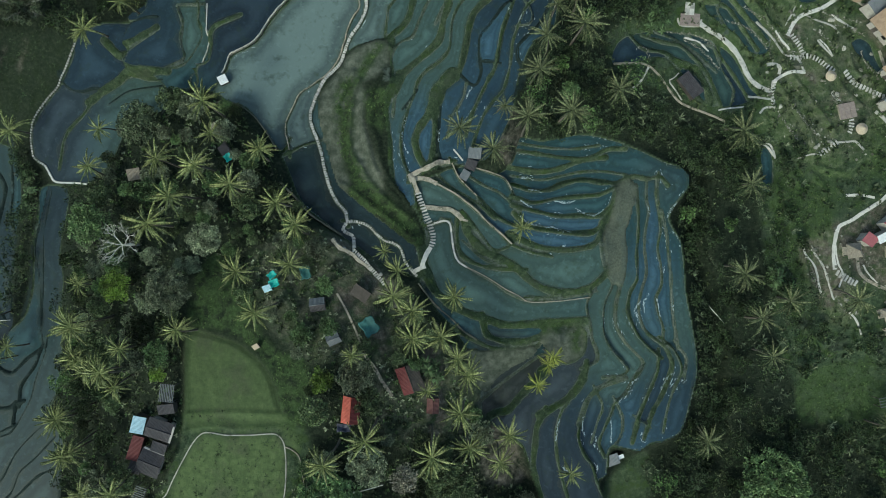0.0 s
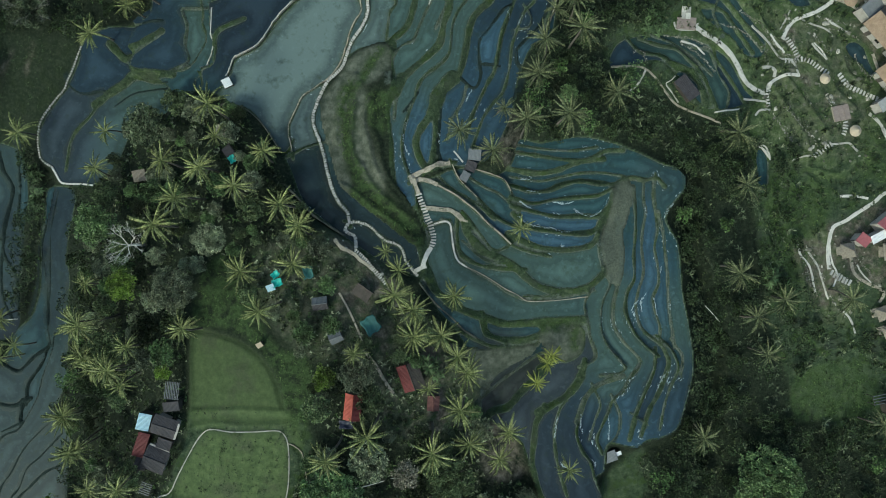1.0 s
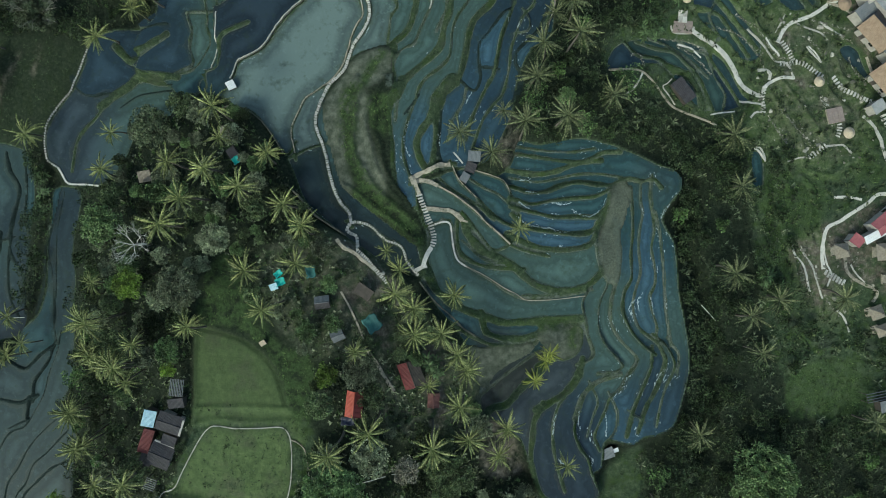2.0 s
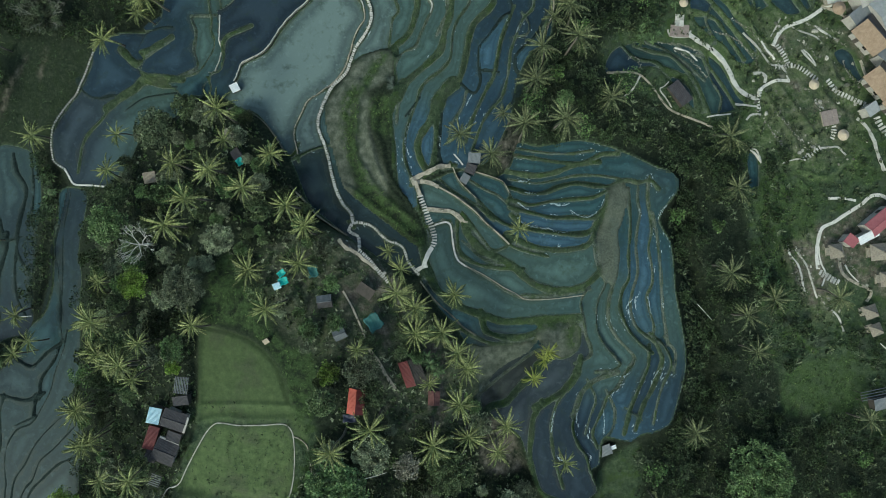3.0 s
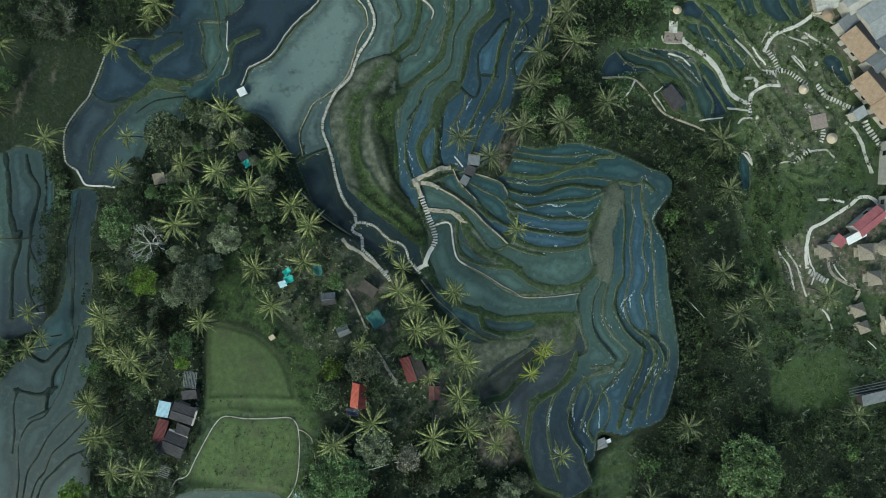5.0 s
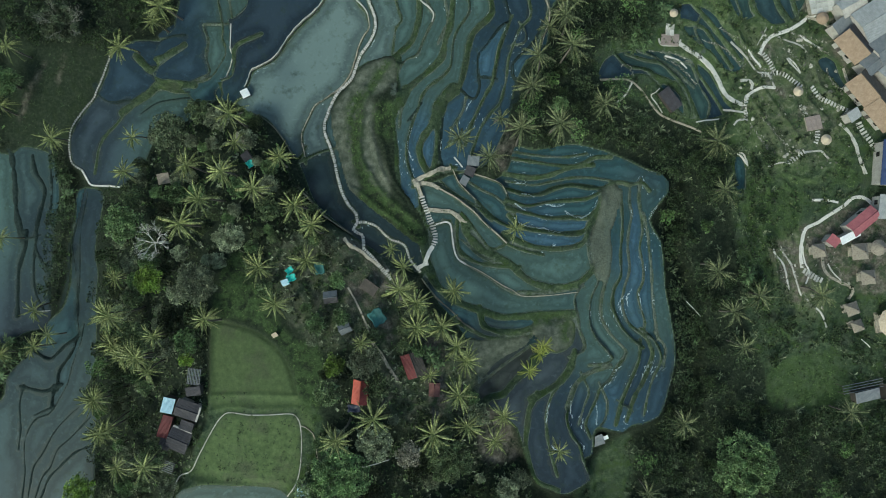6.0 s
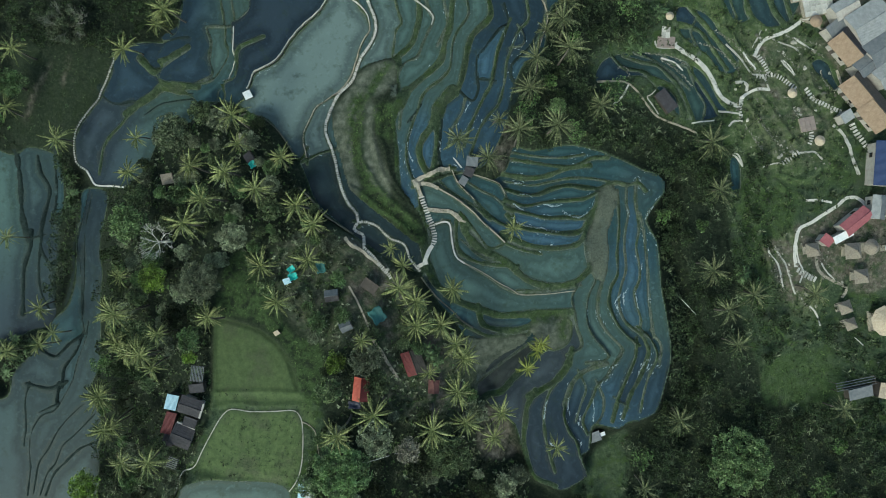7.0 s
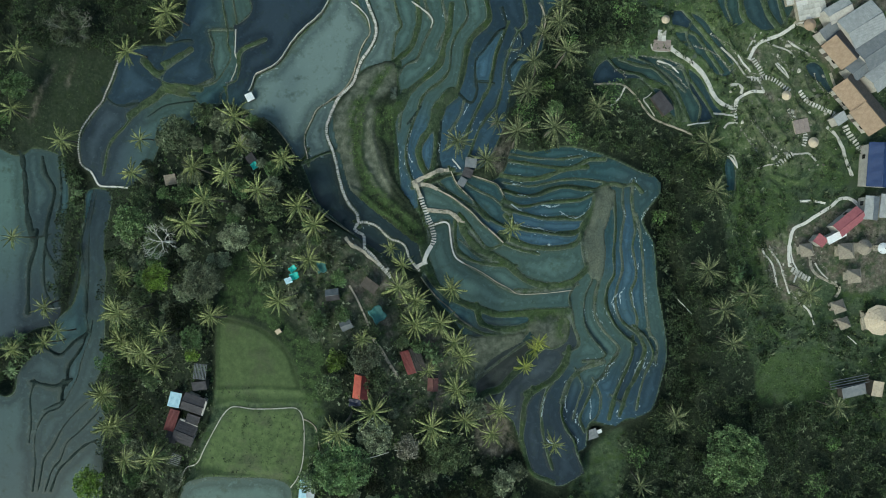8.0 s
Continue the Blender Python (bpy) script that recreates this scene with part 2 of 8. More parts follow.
def bark_mat(a, b):
    def build(n, l, p):
        l.new(ramp(n, l, noise_node(n, l, 3.0, 5, 0.7), [(0.3, a), (0.7, b)]), p.inputs["Base Color"])
        p.inputs["Roughness"].default_value = 0.9
        relief(n, l, p, noise_node(n, l, 10, 4, 0.7), 0.6, 0.03)
    return build


BARK = material("grey_bark", bark_mat((0.07, 0.06, 0.048), (0.17, 0.155, 0.13)))
TWIG = material("grey_twigs", bark_mat((0.15, 0.155, 0.13), (0.28, 0.28, 0.24)))
BARE_WOOD = material("bleached_bare_wood", bark_mat((0.55, 0.54, 0.5), (0.78, 0.77, 0.73)))


# ---- the lie of the land ----
# base-begin
HILLS = [(-45, 35, -5), (-33, 47, -4), (-16, 47, 0.5), (-4, 22, -1), (9, 35, -1), (23, 32, -2), (50, 49, -4), (68, 34, -6),
         (85, 32, -5), (83, 1, -5), (30, 1, -3), (29, -10, -4), (51, 9, -8), (36, -44, -9), (54, -39, -11), (85, -25, -10)]
HILLS_B = [(112, 63, -2), (117, 37, -5), (117, 6, -5), (120, -50, -6), (-29, -37, 2.5), (-49, -37, 0), (-18, -31, 3), (-40, 0, 0.5),
           (-42, 18, -1), (-66, 11, -4), (-62, -35, -1), (-94, -30, -16.5), (-104, 20, -18.5), (-99, 59, -16), (-117, 53, -20), (-131, -14, -20)]
HILLS_C = [(0, -56, -2), (-30, -62, 2), (-80, -60, -15), (-77, -38, -12), (22, -42, -9), (-16, 6, -1), (4, -18, -2), (16, -28, -5), (28, -32, -7.2), (46, -28, -8.6), (-72, 37, -15.5), (-82, 14, -17), (-94, 26, -18), (-92, -2, -17.5), (-84, 44, -16), (-78, 56, -13),
           (-84, -20, -15.5), (47, -15, -7.6), (-1, 3, -1), (-112, -57, -21), (-56, 62, -7), (-54, 40, -8), (-66, -10, -1), (-66, 37, -14.5), (-77, 27, -16)]


def base_height(x, y):
    """Height of the smoothed hillside, from a few spot heights."""
    top, low = np.zeros(np.shape(x)), np.full(np.shape(x), 1e-9)
    for hx, hy, hz in HILLS + HILLS_B + HILLS_C:
        w = np.exp(-((x - hx) ** 2 + (y - hy) ** 2) / 300.0) + 2.0 / (900.0 + (x - hx) ** 2 + (y - hy) ** 2) ** 1.5
        top, low = top + w * hz, low + w
    return top / low


# base-end
STEP = 0.34
GX, GY = np.arange(-124, 128, STEP), np.arange(-72, 74, STEP)
NX, NY = len(GX), len(GY)
XX, YY = np.meshgrid(GX, GY)
BASE = base_height(XX, YY)
EDGE = np.full((NY, NX), 9.0)       # metres to the nearest bank's foot, minus inside it


def curve(points, step=0.9, closed=False):
    """A smooth line through control points, in even steps."""
    p = np.array([q[:2] for q in points], float)
    ends = (p[-1:], p[:2]) if closed else (2 * p[:1] - p[1:2], 2 * p[-1:] - p[-2:-1])
    e = np.vstack([ends[0], p, ends[1]])
    out = []
    for i in range(len(e) - 3):
        a, b, c, d = e[i:i + 4]
        for u in np.linspace(0, 1, max(2, int(np.hypot(*(c - b)) / step * 2)), endpoint=False):
            out.append(0.5 * (2 * b + (c - a) * u + (2 * a - 5 * b + 4 * c - d) * u * u + (3 * b - a - 3 * c + d) * u ** 3))
    if not closed:
        out.append(p[-1])
    out = np.array(out)
    run = np.concatenate([[0], np.cumsum(np.hypot(*np.diff(out, axis=0).T))])
    at = np.linspace(0, run[-1], max(2, int(round(run[-1] / step)) + 1))
    return np.stack([np.interp(at, run, out[:, 0]), np.interp(at, run, out[:, 1])], 1)


def inside(poly, x, y):
    """Even-odd test of points against a closed outline."""
    p = np.asarray(poly, float)[:, :2]
    r = np.zeros(np.shape(x), bool)
    for (x0, y0), (x1, y1) in zip(p, np.roll(p, -1, 0)):
        if y0 != y1:
            r ^= ((y0 > y) != (y1 > y)) & (x < (x1 - x0) * (y - y0) / (y1 - y0) + x0)
    return r


PALE_BANK, DARK_BANK = np.zeros((NY, NX)), np.zeros((NY, NX))      # banks of pale mud, and banks with a darker tone


def bank(width, points, closed=False, wobble=0.3, tone=""):
    """Raise an earth bank of about that width along a line: grassy, of pale mud, or darker."""
    line = curve(points, 0.8, closed)
    if not closed:      # run each end on into its neighbour
        line = np.vstack([line[:1] + (line[:1] - line[1:2]) * 1.4, line, line[-1:] + (line[-1:] - line[-2:-1]) * 1.4])
    halves = [0.38 * width * (1 + wobble * noise.noise((x * 0.23, y * 0.23, width)) + wobble * noise.noise((x * 0.7, y * 0.7, width))) for x, y in line]
    for k in range(len(line) - 1):
        (ax, ay), (bx, by) = line[k], line[k + 1]
        reach = max(halves[k], halves[k + 1]) + 3.6
        i0, i1 = int((min(ax, bx) - reach - GX[0]) / STEP), int((max(ax, bx) + reach - GX[0]) / STEP) + 2
        j0, j1 = int((min(ay, by) - reach - GY[0]) / STEP), int((max(ay, by) + reach - GY[0]) / STEP) + 2
        i0, j0 = max(i0, 0), max(j0, 0)
        if i1 <= i0 or j1 <= j0:
            continue
        sx, sy = XX[j0:j1, i0:i1], YY[j0:j1, i0:i1]
        if not sx.size:
            continue
        dx, dy = bx - ax, by - ay
        u = np.clip(((sx - ax) * dx + (sy - ay) * dy) / (dx * dx + dy * dy + 1e-9), 0, 1)
        d = np.hypot(sx - ax - u * dx, sy - ay - u * dy) - (halves[k] * (1 - u) + halves[k + 1] * u)
        nearer = (d < EDGE[j0:j1, i0:i1]) & (d < 0.7)
        PALE_BANK[j0:j1, i0:i1][nearer] = tone == "pale"
        DARK_BANK[j0:j1, i0:i1][nearer] = tone == "dark"
        EDGE[j0:j1, i0:i1] = np.minimum(EDGE[j0:j1, i0:i1], d)


# outlines of the flooded land
POND_AND_UPPER = [(-46.4, 61.8), (24.3, 59.5), (24.0, 53.8), (23.2, 50.5), (22.2, 44.0), (18.0, 40.8), (15.5, 35.1), (14.0, 27.4), (9.8, 19.0),
     (6.6, 17.2), (2.1, 16.7), (-3.1, 15.4), (-5.4, 13.2), (-5.0, 7.4), (-2.8, 2.2), (-4.3, -4.3), (-5.3, -6.1), (-8.8, -4.3),
     (-12.0, -3.2), (-17.2, 0.1), (-21.7, 3.4), (-24.9, 6.0), (-28.2, 8.8), (-29.9, 11.7), (-31.0, 14.9), (-32.8, 18.8), (-35.8, 23.0),
     (-38.5, 27.0), (-40.8, 29.0), (-43.8, 29.6), (-46.8, 32.0), (-54.6, 33.7), (-59.2, 32.0), (-62.1, 29.4), (-67.1, 30.5), (-69.2, 25.6),
     (-72.3, 18.7), (-76.8, 14.5), (-80.5, 13.8), (-84.5, 14.2), (-85.5, 15.6), (-86.7, 17.9), (-89.1, 19.7), (-89.6, 22.5), (-89.7, 25.6),
     (-88.4, 29.1)]
UPPER_WEST = [(-88.4, 29.1), (-86.0, 32.5), (-83.3, 36.0), (-80.9, 40.9), (-79.4, 46.0), (-73.6, 49.2), (-64.4, 49.4), (-62.3, 54.6), (-60.6, 63.2),
     (-46.4, 61.8), (-44.9, 37.2), (-47.6, 34.7)]
BASIN = [(-5.4, 13.2), (-3.1, 14.4), (2.1, 16.5), (6.6, 16.8), (10.9, 15.5), (14.0, 17.9), (15.6, 22.8), (20.2, 22.1), (28.0, 23.4),
     (34.6, 22.2), (40.6, 20.1), (45.2, 17.9), (48.5, 16.9), (50.3, 14.6), (50.0, 12.2), (47.9, 9.6), (46.2, 6.9), (46.9, 4.5),
     (48.7, 1.2), (49.3, -4.0), (49.8, -9.3), (51.0, -15.8), (51.8, -21.0), (51.8, -26.4), (50.5, -31.7), (48.8, -37.0), (45.9, -39.0),
     (42.5, -39.8), (39.9, -41.2), (34.6, -40.7), (33.5, -46.3), (31.6, -47.9), (32.9, -51.8), (29.4, -54.5), (26.8, -55.3), (22.9, -54.2),
     (20.2, -51.9), (18.5, -47.6), (17.0, -42.2), (15.5, -39.6), (8.9, -35.0), (7.6, -31.7), (7.3, -26.4), (5.1, -21.2), (2.2, -16.5),
     (-1.7, -12.0), (-4.0, -8.2), (-4.9, -5.6), (-3.5, -0.4), (-4.1, 4.8)]
WEST_STRIP = [(-88.1, 13.7), (-82.2, 13.3), (-82.3, 7.7), (-83.7, 0.6), (-83.1, -6.5), (-83.4, -12.1), (-83.4, -20.5), (-83.6, -29.0), (-86.0, -36.2),
     (-82.9, -42.8), (-83.6, -52.0), (-84.2, -63.7), (-85.5, -70.5), (-120.4, -71.1), (-120.5, -38.2), (-107.3, -37.3), (-105.3, -31.5), (-101.2, -26.8),
     (-98.0, -24.2), (-95.6, -18.2), (-92.3, -15.1), (-90.4, -9.4), (-89.9, -0.8), (-89.1, 7.7)]
FAR_WEST = [(-123.2, 23.5), (-108.8, 22.9), (-104.5, 24.8), (-98.1, 23.2), (-95.5, 19.2), (-94.8, 12.0), (-96.2, 2.0), (-96.8, -6.6), (-97.1, -15.1),
     (-98.6, -20.1), (-104.3, -21.8), (-110.1, -25.4), (-123.3, -26.7)]
FIELD_POND = [(-58.5, -55.5), (-56.3, -52.7), (-50.9, -51.7), (-45.7, -51.9), (-38.1, -52.1), (-34.0, -53.8), (-33.6, -58.1), (-35.5, -63.8), (-62.1, -68.0)]
EAST_POOLS = [[(35.6, 42.3), (40.8, 44.4), (47.5, 44.6), (54.3, 43.1), (58.5, 41.0), (61.1, 37.6), (63.3, 33.2), (65.0, 31.5), (61.0, 29.4),
     (57.1, 29.0), (54.0, 29.6), (51.2, 32.6), (49.0, 35.6), (44.0, 38.8), (38.4, 37.5), (34.1, 37.6)],
              [(52.6, 54.8), (59.1, 54.0), (62.9, 49.7), (66.2, 45.2), (67.4, 41.9), (65.7, 39.6), (62.5, 40.4), (60.1, 43.7), (56.1, 46.3),
     (53.4, 49.3)],
              [(64.0, 59.8), (80.6, 60.0), (79.2, 52.3), (73.8, 50.3), (70.6, 52.3), (67.4, 51.1), (64.7, 53.4)],
              [(83.7, 42.5), (85.6, 43.5), (87.8, 42.2), (88.9, 39.4), (90.4, 36.4), (89.2, 35.7), (87.2, 38.2), (84.8, 40.1)],
              [(65.7, 20.8), (67.5, 21.1), (68.5, 18.4), (68.4, 13.1), (67.5, 11.3), (66.2, 12.4), (65.8, 16.9)]]
WET_LAND = [POND_AND_UPPER, UPPER_WEST, BASIN, WEST_STRIP, FAR_WEST, FIELD_POND] + EAST_POOLS
# drained terraces between the great path and the first paddies
DRAINED = [[(-25.3, 28.7), (-22.9, 35.3), (-18.0, 40.9), (-11.9, 42.6), (-10.6, 37.9), (-10.4, 33.6), (-11.8, 30.5), (-11.1, 23.3), (-10.4, 14.7),
     (-6.2, 8.6), (-3.7, 2.5), (-5.2, 0.3), (-11.8, 5.2), (-18.0, 10.1), (-21.3, 13.4), (-23.2, 19.5)],
           [(35.0, 12.6), (37.2, 14.1), (39.3, 13.8), (39.1, 10.1), (38.3, 6.1), (37.3, 3.9), (37.6, -1.1), (37.1, -6.0), (36.1, -7.5),
     (34.3, -6.8), (33.2, -3.3), (32.5, 2.0), (33.6, 5.1), (34.8, 8.5)],
           [(19.8, -16.7), (27.7, -16.4), (28.3, -20.7), (25.1, -23.5), (21.6, -21.2)],
           [(4.5, -20.4), (8.2, -20.5), (14.1, -20.4), (19.1, -19.9), (18.6, -21.7), (11.7, -25.9), (8.7, -29.7), (7.5, -27.2)]]
WET = np.zeros((NY, NX), bool)
for _poly in WET_LAND:
    WET |= inside(curve(_poly, 1.5, True), XX, YY)

# ---- banks between the paddies ----
# upper terraces, from the big pond eastwards
bank(1.0, [(-21.9, 61.4), (-19.5, 55.0), (-17.7, 52.7), (-17.0, 49.5), (-18.2, 47.3), (-19.4, 44.6), (-20.4, 41.2), (-21.7, 38.1), (-23.9, 35.1),
     (-26.9, 33.1), (-29.1, 31.6), (-30.4, 29.0), (-31.8, 26.0), (-32.0, 23.8), (-31.5, 21.7), (-31.1, 19.6)])
bank(1.3, [(-18.9, 61.4), (-16.9, 54.6), (-15.6, 51.1), (-15.8, 48.1), (-17.2, 45.3), (-18.7, 43.2), (-19.9, 40.3), (-20.9, 37.6), (-23.1, 35.4),
     (-24.9, 32.8), (-26.0, 29.8), (-26.8, 27.1), (-26.4, 24.6), (-25.3, 22.0), (-24.4, 18.9), (-23.7, 15.5), (-22.7, 12.2), (-21.4, 9.6),
     (-19.7, 7.6), (-19.3, 5.7)])
bank(0.9, [(-12.5, 61.4), (-10.7, 54.0), (-9.7, 50.9), (-11.0, 49.1), (-11.4, 46.3), (-11.7, 43.6)])
bank(2.0, [(-7.5, 61.4), (-5.7, 53.8), (-6.3, 49.1), (-7.5, 45.8), (-9.7, 43.7), (-11.9, 42.2)])
bank(1.0, [(-5.5, 61.4), (-3.7, 53.8), (-2.4, 51.3), (-3.7, 48.3), (-5.0, 45.4), (-6.2, 42.7), (-8.7, 41.5), (-10.2, 39.1), (-10.8, 36.0),
     (-10.6, 33.0), (-9.7, 30.7), (-9.9, 27.6)], tone="pale")
bank(2.0, [(1.7, 54.0), (1.1, 49.0), (-0.0, 45.5), (-0.8, 41.8), (-3.7, 38.8), (-6.7, 36.3), (-8.9, 33.9)])
bank(3.0, [(-8.9, 33.9), (-9.9, 31.6), (-11.6, 29.4), (-12.6, 26.3)])
bank(0.8, [(-1.7, 61.4), (0.1, 54.0), (0.6, 50.2), (-0.2, 48.2), (-1.1, 46.1)], tone="pale")
bank(0.9, [(3.5, 61.4), (5.3, 53.8), (5.0, 51.3), (3.0, 48.5), (1.8, 45.4), (1.5, 41.7), (1.0, 39.5), (-0.9, 37.4), (-3.3, 35.7),
     (-4.9, 33.7), (-5.9, 30.6), (-7.0, 27.9), (-7.9, 24.8), (-8.4, 21.8), (-8.1, 18.4), (-6.9, 15.0), (-6.2, 13.5)])
bank(1.9, [(8.5, 61.4), (10.3, 53.6), (9.9, 51.2), (7.6, 49.0), (6.2, 47.4), (5.3, 44.9), (4.7, 41.5), (3.9, 37.8), (3.1, 35.4)])
bank(3.6, [(1.1, 34.2), (-0.8, 32.0), (-1.8, 28.6)])
bank(2.2, [(-1.8, 28.6), (-3.3, 26.3), (-4.7, 24.4), (-5.6, 21.7), (-4.7, 18.3), (-3.2, 16.2)])
bank(1.8, [(-1.8, 28.6), (-1.6, 25.6), (-1.8, 21.7), (-2.3, 18.0), (-3.0, 16.4)])
bank(0.8, [(3.1, 35.4), (6.3, 32.9), (7.7, 35.6), (7.4, 38.0), (7.4, 42.5), (8.9, 44.4), (10.7, 46.9), (12.5, 49.2), (14.4, 50.6),
     (13.7, 53.8)], tone="dark")
bank(0.8, [(4.5, 32.4), (4.1, 30.5), (2.8, 28.3), (1.6, 26.3), (1.1, 23.6)], tone="pale")
bank(0.8, [(-0.6, 27.5), (-0.8, 24.4), (-1.1, 20.8), (-0.7, 18.7)], tone="dark")
bank(1.1, [(14.4, 50.4), (12.8, 46.4), (11.9, 43.8), (11.2, 40.1), (10.4, 36.4), (9.2, 34.3), (7.7, 31.2), (6.3, 28.2), (5.5, 26.3),
     (4.8, 23.8)])
bank(0.9, [(17.0, 61.4), (18.8, 53.7), (18.7, 50.9), (17.0, 49.1), (15.8, 46.7), (14.6, 43.5), (14.0, 41.5), (13.5, 36.9), (12.1, 32.0),
     (10.3, 30.0), (8.5, 27.5), (7.3, 24.8), (6.3, 21.9)])
bank(0.9, [(21.3, 49.1), (19.4, 45.2), (16.9, 42.8), (15.2, 40.9), (15.0, 38.3), (15.8, 36.4), (14.6, 30.7)], tone="dark")
bank(0.7, [(17.0, 49.1), (18.0, 47.2), (17.5, 45.4), (15.8, 45.0)], tone="pale")
bank(0.7, [(8.6, 37.8), (10.4, 37.6)], tone="dark")
bank(0.6, [(-5.7, 31.1), (-7.5, 28.7)], tone="dark")
bank(0.8, [(21.0, 61.4), (22.8, 53.8), (22.5, 50.9), (21.4, 47.4), (20.5, 45.0)], tone="pale")
bank(2.2, [(-18.3, 40.0), (-16.6, 40.9), (-14.4, 41.3), (-11.5, 41.9)])
bank(1.8, [(-10.3, 41.1), (-10.6, 37.6), (-10.3, 33.4), (-11.5, 30.2), (-11.0, 23.1), (-10.3, 14.6)])
# dark channel under the settlement
bank(1.2, [(-31.5, 21.5), (-32.3, 20.2), (-34.1, 19.5), (-35.1, 20.8)])
bank(1.0, [(-31.1, 19.6), (-29.0, 20.7), (-26.8, 21.5), (-25.3, 21.8)])
bank(1.1, [(-19.3, 5.7), (-17.3, 5.5), (-15.0, 4.7), (-13.4, 3.1), (-11.7, 1.7), (-9.7, 1.1), (-8.4, -0.1), (-7.7, -2.3), (-6.5, -4.0),
     (-5.3, -5.3)])
bank(1.0, [(-24.9, 61.4), (-28.0, 54.1), (-31.9, 50.4), (-35.1, 46.8), (-37.0, 43.6), (-39.0, 41.7), (-41.6, 40.4), (-43.3, 39.5), (-44.1, 37.1),
     (-45.1, 35.1), (-46.8, 32.5)])
bank(0.7, [(-46.8, 61.4), (-45.0, 55.4), (-47.1, 52.6), (-49.3, 51.7), (-54.8, 51.6)], tone="pale")
bank(0.8, [(-55.8, 50.3), (-55.0, 47.7), (-55.5, 43.9), (-54.7, 40.4), (-58.0, 38.5)], tone="pale")
bank(0.8, [(-53.4, 61.4), (-51.6, 51.0), (-51.8, 48.8), (-50.8, 45.5), (-52.1, 42.4), (-54.6, 39.1), (-58.3, 38.0), (-64.8, 37.7)])
bank(0.7, [(-50.8, 61.4), (-49.0, 50.5), (-48.9, 47.4), (-48.8, 44.5), (-49.5, 41.1), (-51.1, 38.0), (-53.0, 36.0), (-53.5, 33.5), (-57.1, 32.1),
     (-59.1, 30.9)], tone="pale")
bank(1.4, [(-42.6, 47.8), (-47.0, 45.7), (-48.0, 43.0), (-48.3, 39.2), (-51.0, 37.7), (-50.9, 33.8), (-55.4, 32.4), (-58.5, 31.4)])
bank(2.6, [(-59.2, 37.5), (-64.8, 37.7), (-68.3, 38.5), (-70.4, 36.6), (-73.4, 34.7), (-76.3, 32.6)])
bank(1.0, [(-76.3, 32.6), (-77.4, 30.7), (-78.7, 28.9), (-81.1, 26.5), (-82.6, 23.6), (-83.5, 18.5)])
bank(2.2, [(-72.9, 44.6), (-69.9, 41.9), (-66.7, 43.3), (-64.1, 44.6), (-61.4, 46.2)])
bank(0.8, [(-69.9, 41.9), (-68.6, 40.1), (-68.3, 38.5)])
bank(0.6, [(-84.2, 38.1), (-81.5, 35.2), (-78.7, 34.3), (-76.0, 35.0), (-73.4, 34.7)], tone="dark")
bank(0.5, [(-71.9, 32.3), (-68.7, 34.4), (-64.7, 35.2), (-60.3, 35.7)], tone="dark")
bank(0.6, [(-67.2, 40.1), (-66.5, 41.7), (-64.3, 43.5), (-61.9, 45.1)], tone="pale")
bank(0.7, [(-67.5, 45.3), (-66.2, 47.5), (-63.2, 48.8), (-61.3, 49.0)], tone="dark")
bank(0.7, [(-60.3, 35.7), (-58.3, 33.7), (-58.5, 31.4)])
# basin terraces
bank(1.3, [(-5.9, 14.9), (-3.3, 16.1), (-1.2, 17.2), (1.4, 17.6)])
bank(1.1, [(-5.9, 13.6), (-3.1, 14.1), (-0.2, 12.7), (2.1, 11.3), (4.2, 9.8), (6.8, 7.7), (8.8, 5.5), (11.4, 3.3), (13.8, 1.0),
     (17.5, -0.5), (21.0, -1.3)])
bank(1.0, [(-1.2, 15.1), (1.4, 12.6), (4.4, 10.8), (7.3, 9.0), (9.7, 6.8)])
bank(1.1, [(1.8, 17.3), (3.1, 14.6), (4.8, 12.7), (7.0, 10.6), (8.9, 8.5), (11.5, 6.2), (14.5, 4.7)])
bank(0.9, [(6.6, 16.6), (9.9, 15.4), (12.5, 14.3), (13.9, 12.0), (15.1, 9.3), (15.8, 6.8)])
bank(0.8, [(6.0, 14.3), (8.6, 12.7), (11.5, 11.4), (14.5, 8.6)])
bank(1.2, [(15.3, 19.9), (20.3, 19.2), (24.9, 18.5), (29.5, 18.4), (33.4, 20.2), (36.2, 20.4)])
bank(1.6, [(14.5, 16.4), (19.0, 15.7), (23.2, 16.2), (28.2, 18.0), (32.1, 18.6)])
bank(1.5, [(14.6, 13.0), (18.4, 11.9), (21.7, 12.1), (24.5, 13.3), (28.2, 14.1), (32.3, 13.6), (35.5, 13.4)])
bank(1.4, [(14.9, 10.4), (18.4, 9.4), (22.9, 10.2), (28.1, 10.7), (32.0, 11.1), (34.4, 12.3)])
bank(1.4, [(15.1, 8.6), (19.1, 7.6), (23.2, 6.7), (28.2, 6.8), (31.8, 6.8), (34.0, 8.7), (35.5, 11.3)])
bank(1.5, [(15.1, 6.5), (17.2, 4.7), (21.7, 3.8), (26.2, 3.2), (30.1, 3.4), (32.7, 5.3), (34.5, 7.1), (36.1, 9.6)])
bank(1.8, [(14.2, 2.6), (19.0, 0.5), (24.3, -0.2), (28.8, 0.3), (31.0, 1.4), (32.3, 4.4)])
bank(2.2, [(4.1, 6.1), (5.0, 3.3), (7.1, 0.7), (9.3, -1.0), (11.9, -1.9), (14.9, -3.9), (17.5, -6.2), (20.1, -7.9), (24.5, -8.7),
     (29.3, -8.1), (32.4, -5.7), (34.0, -3.8)])
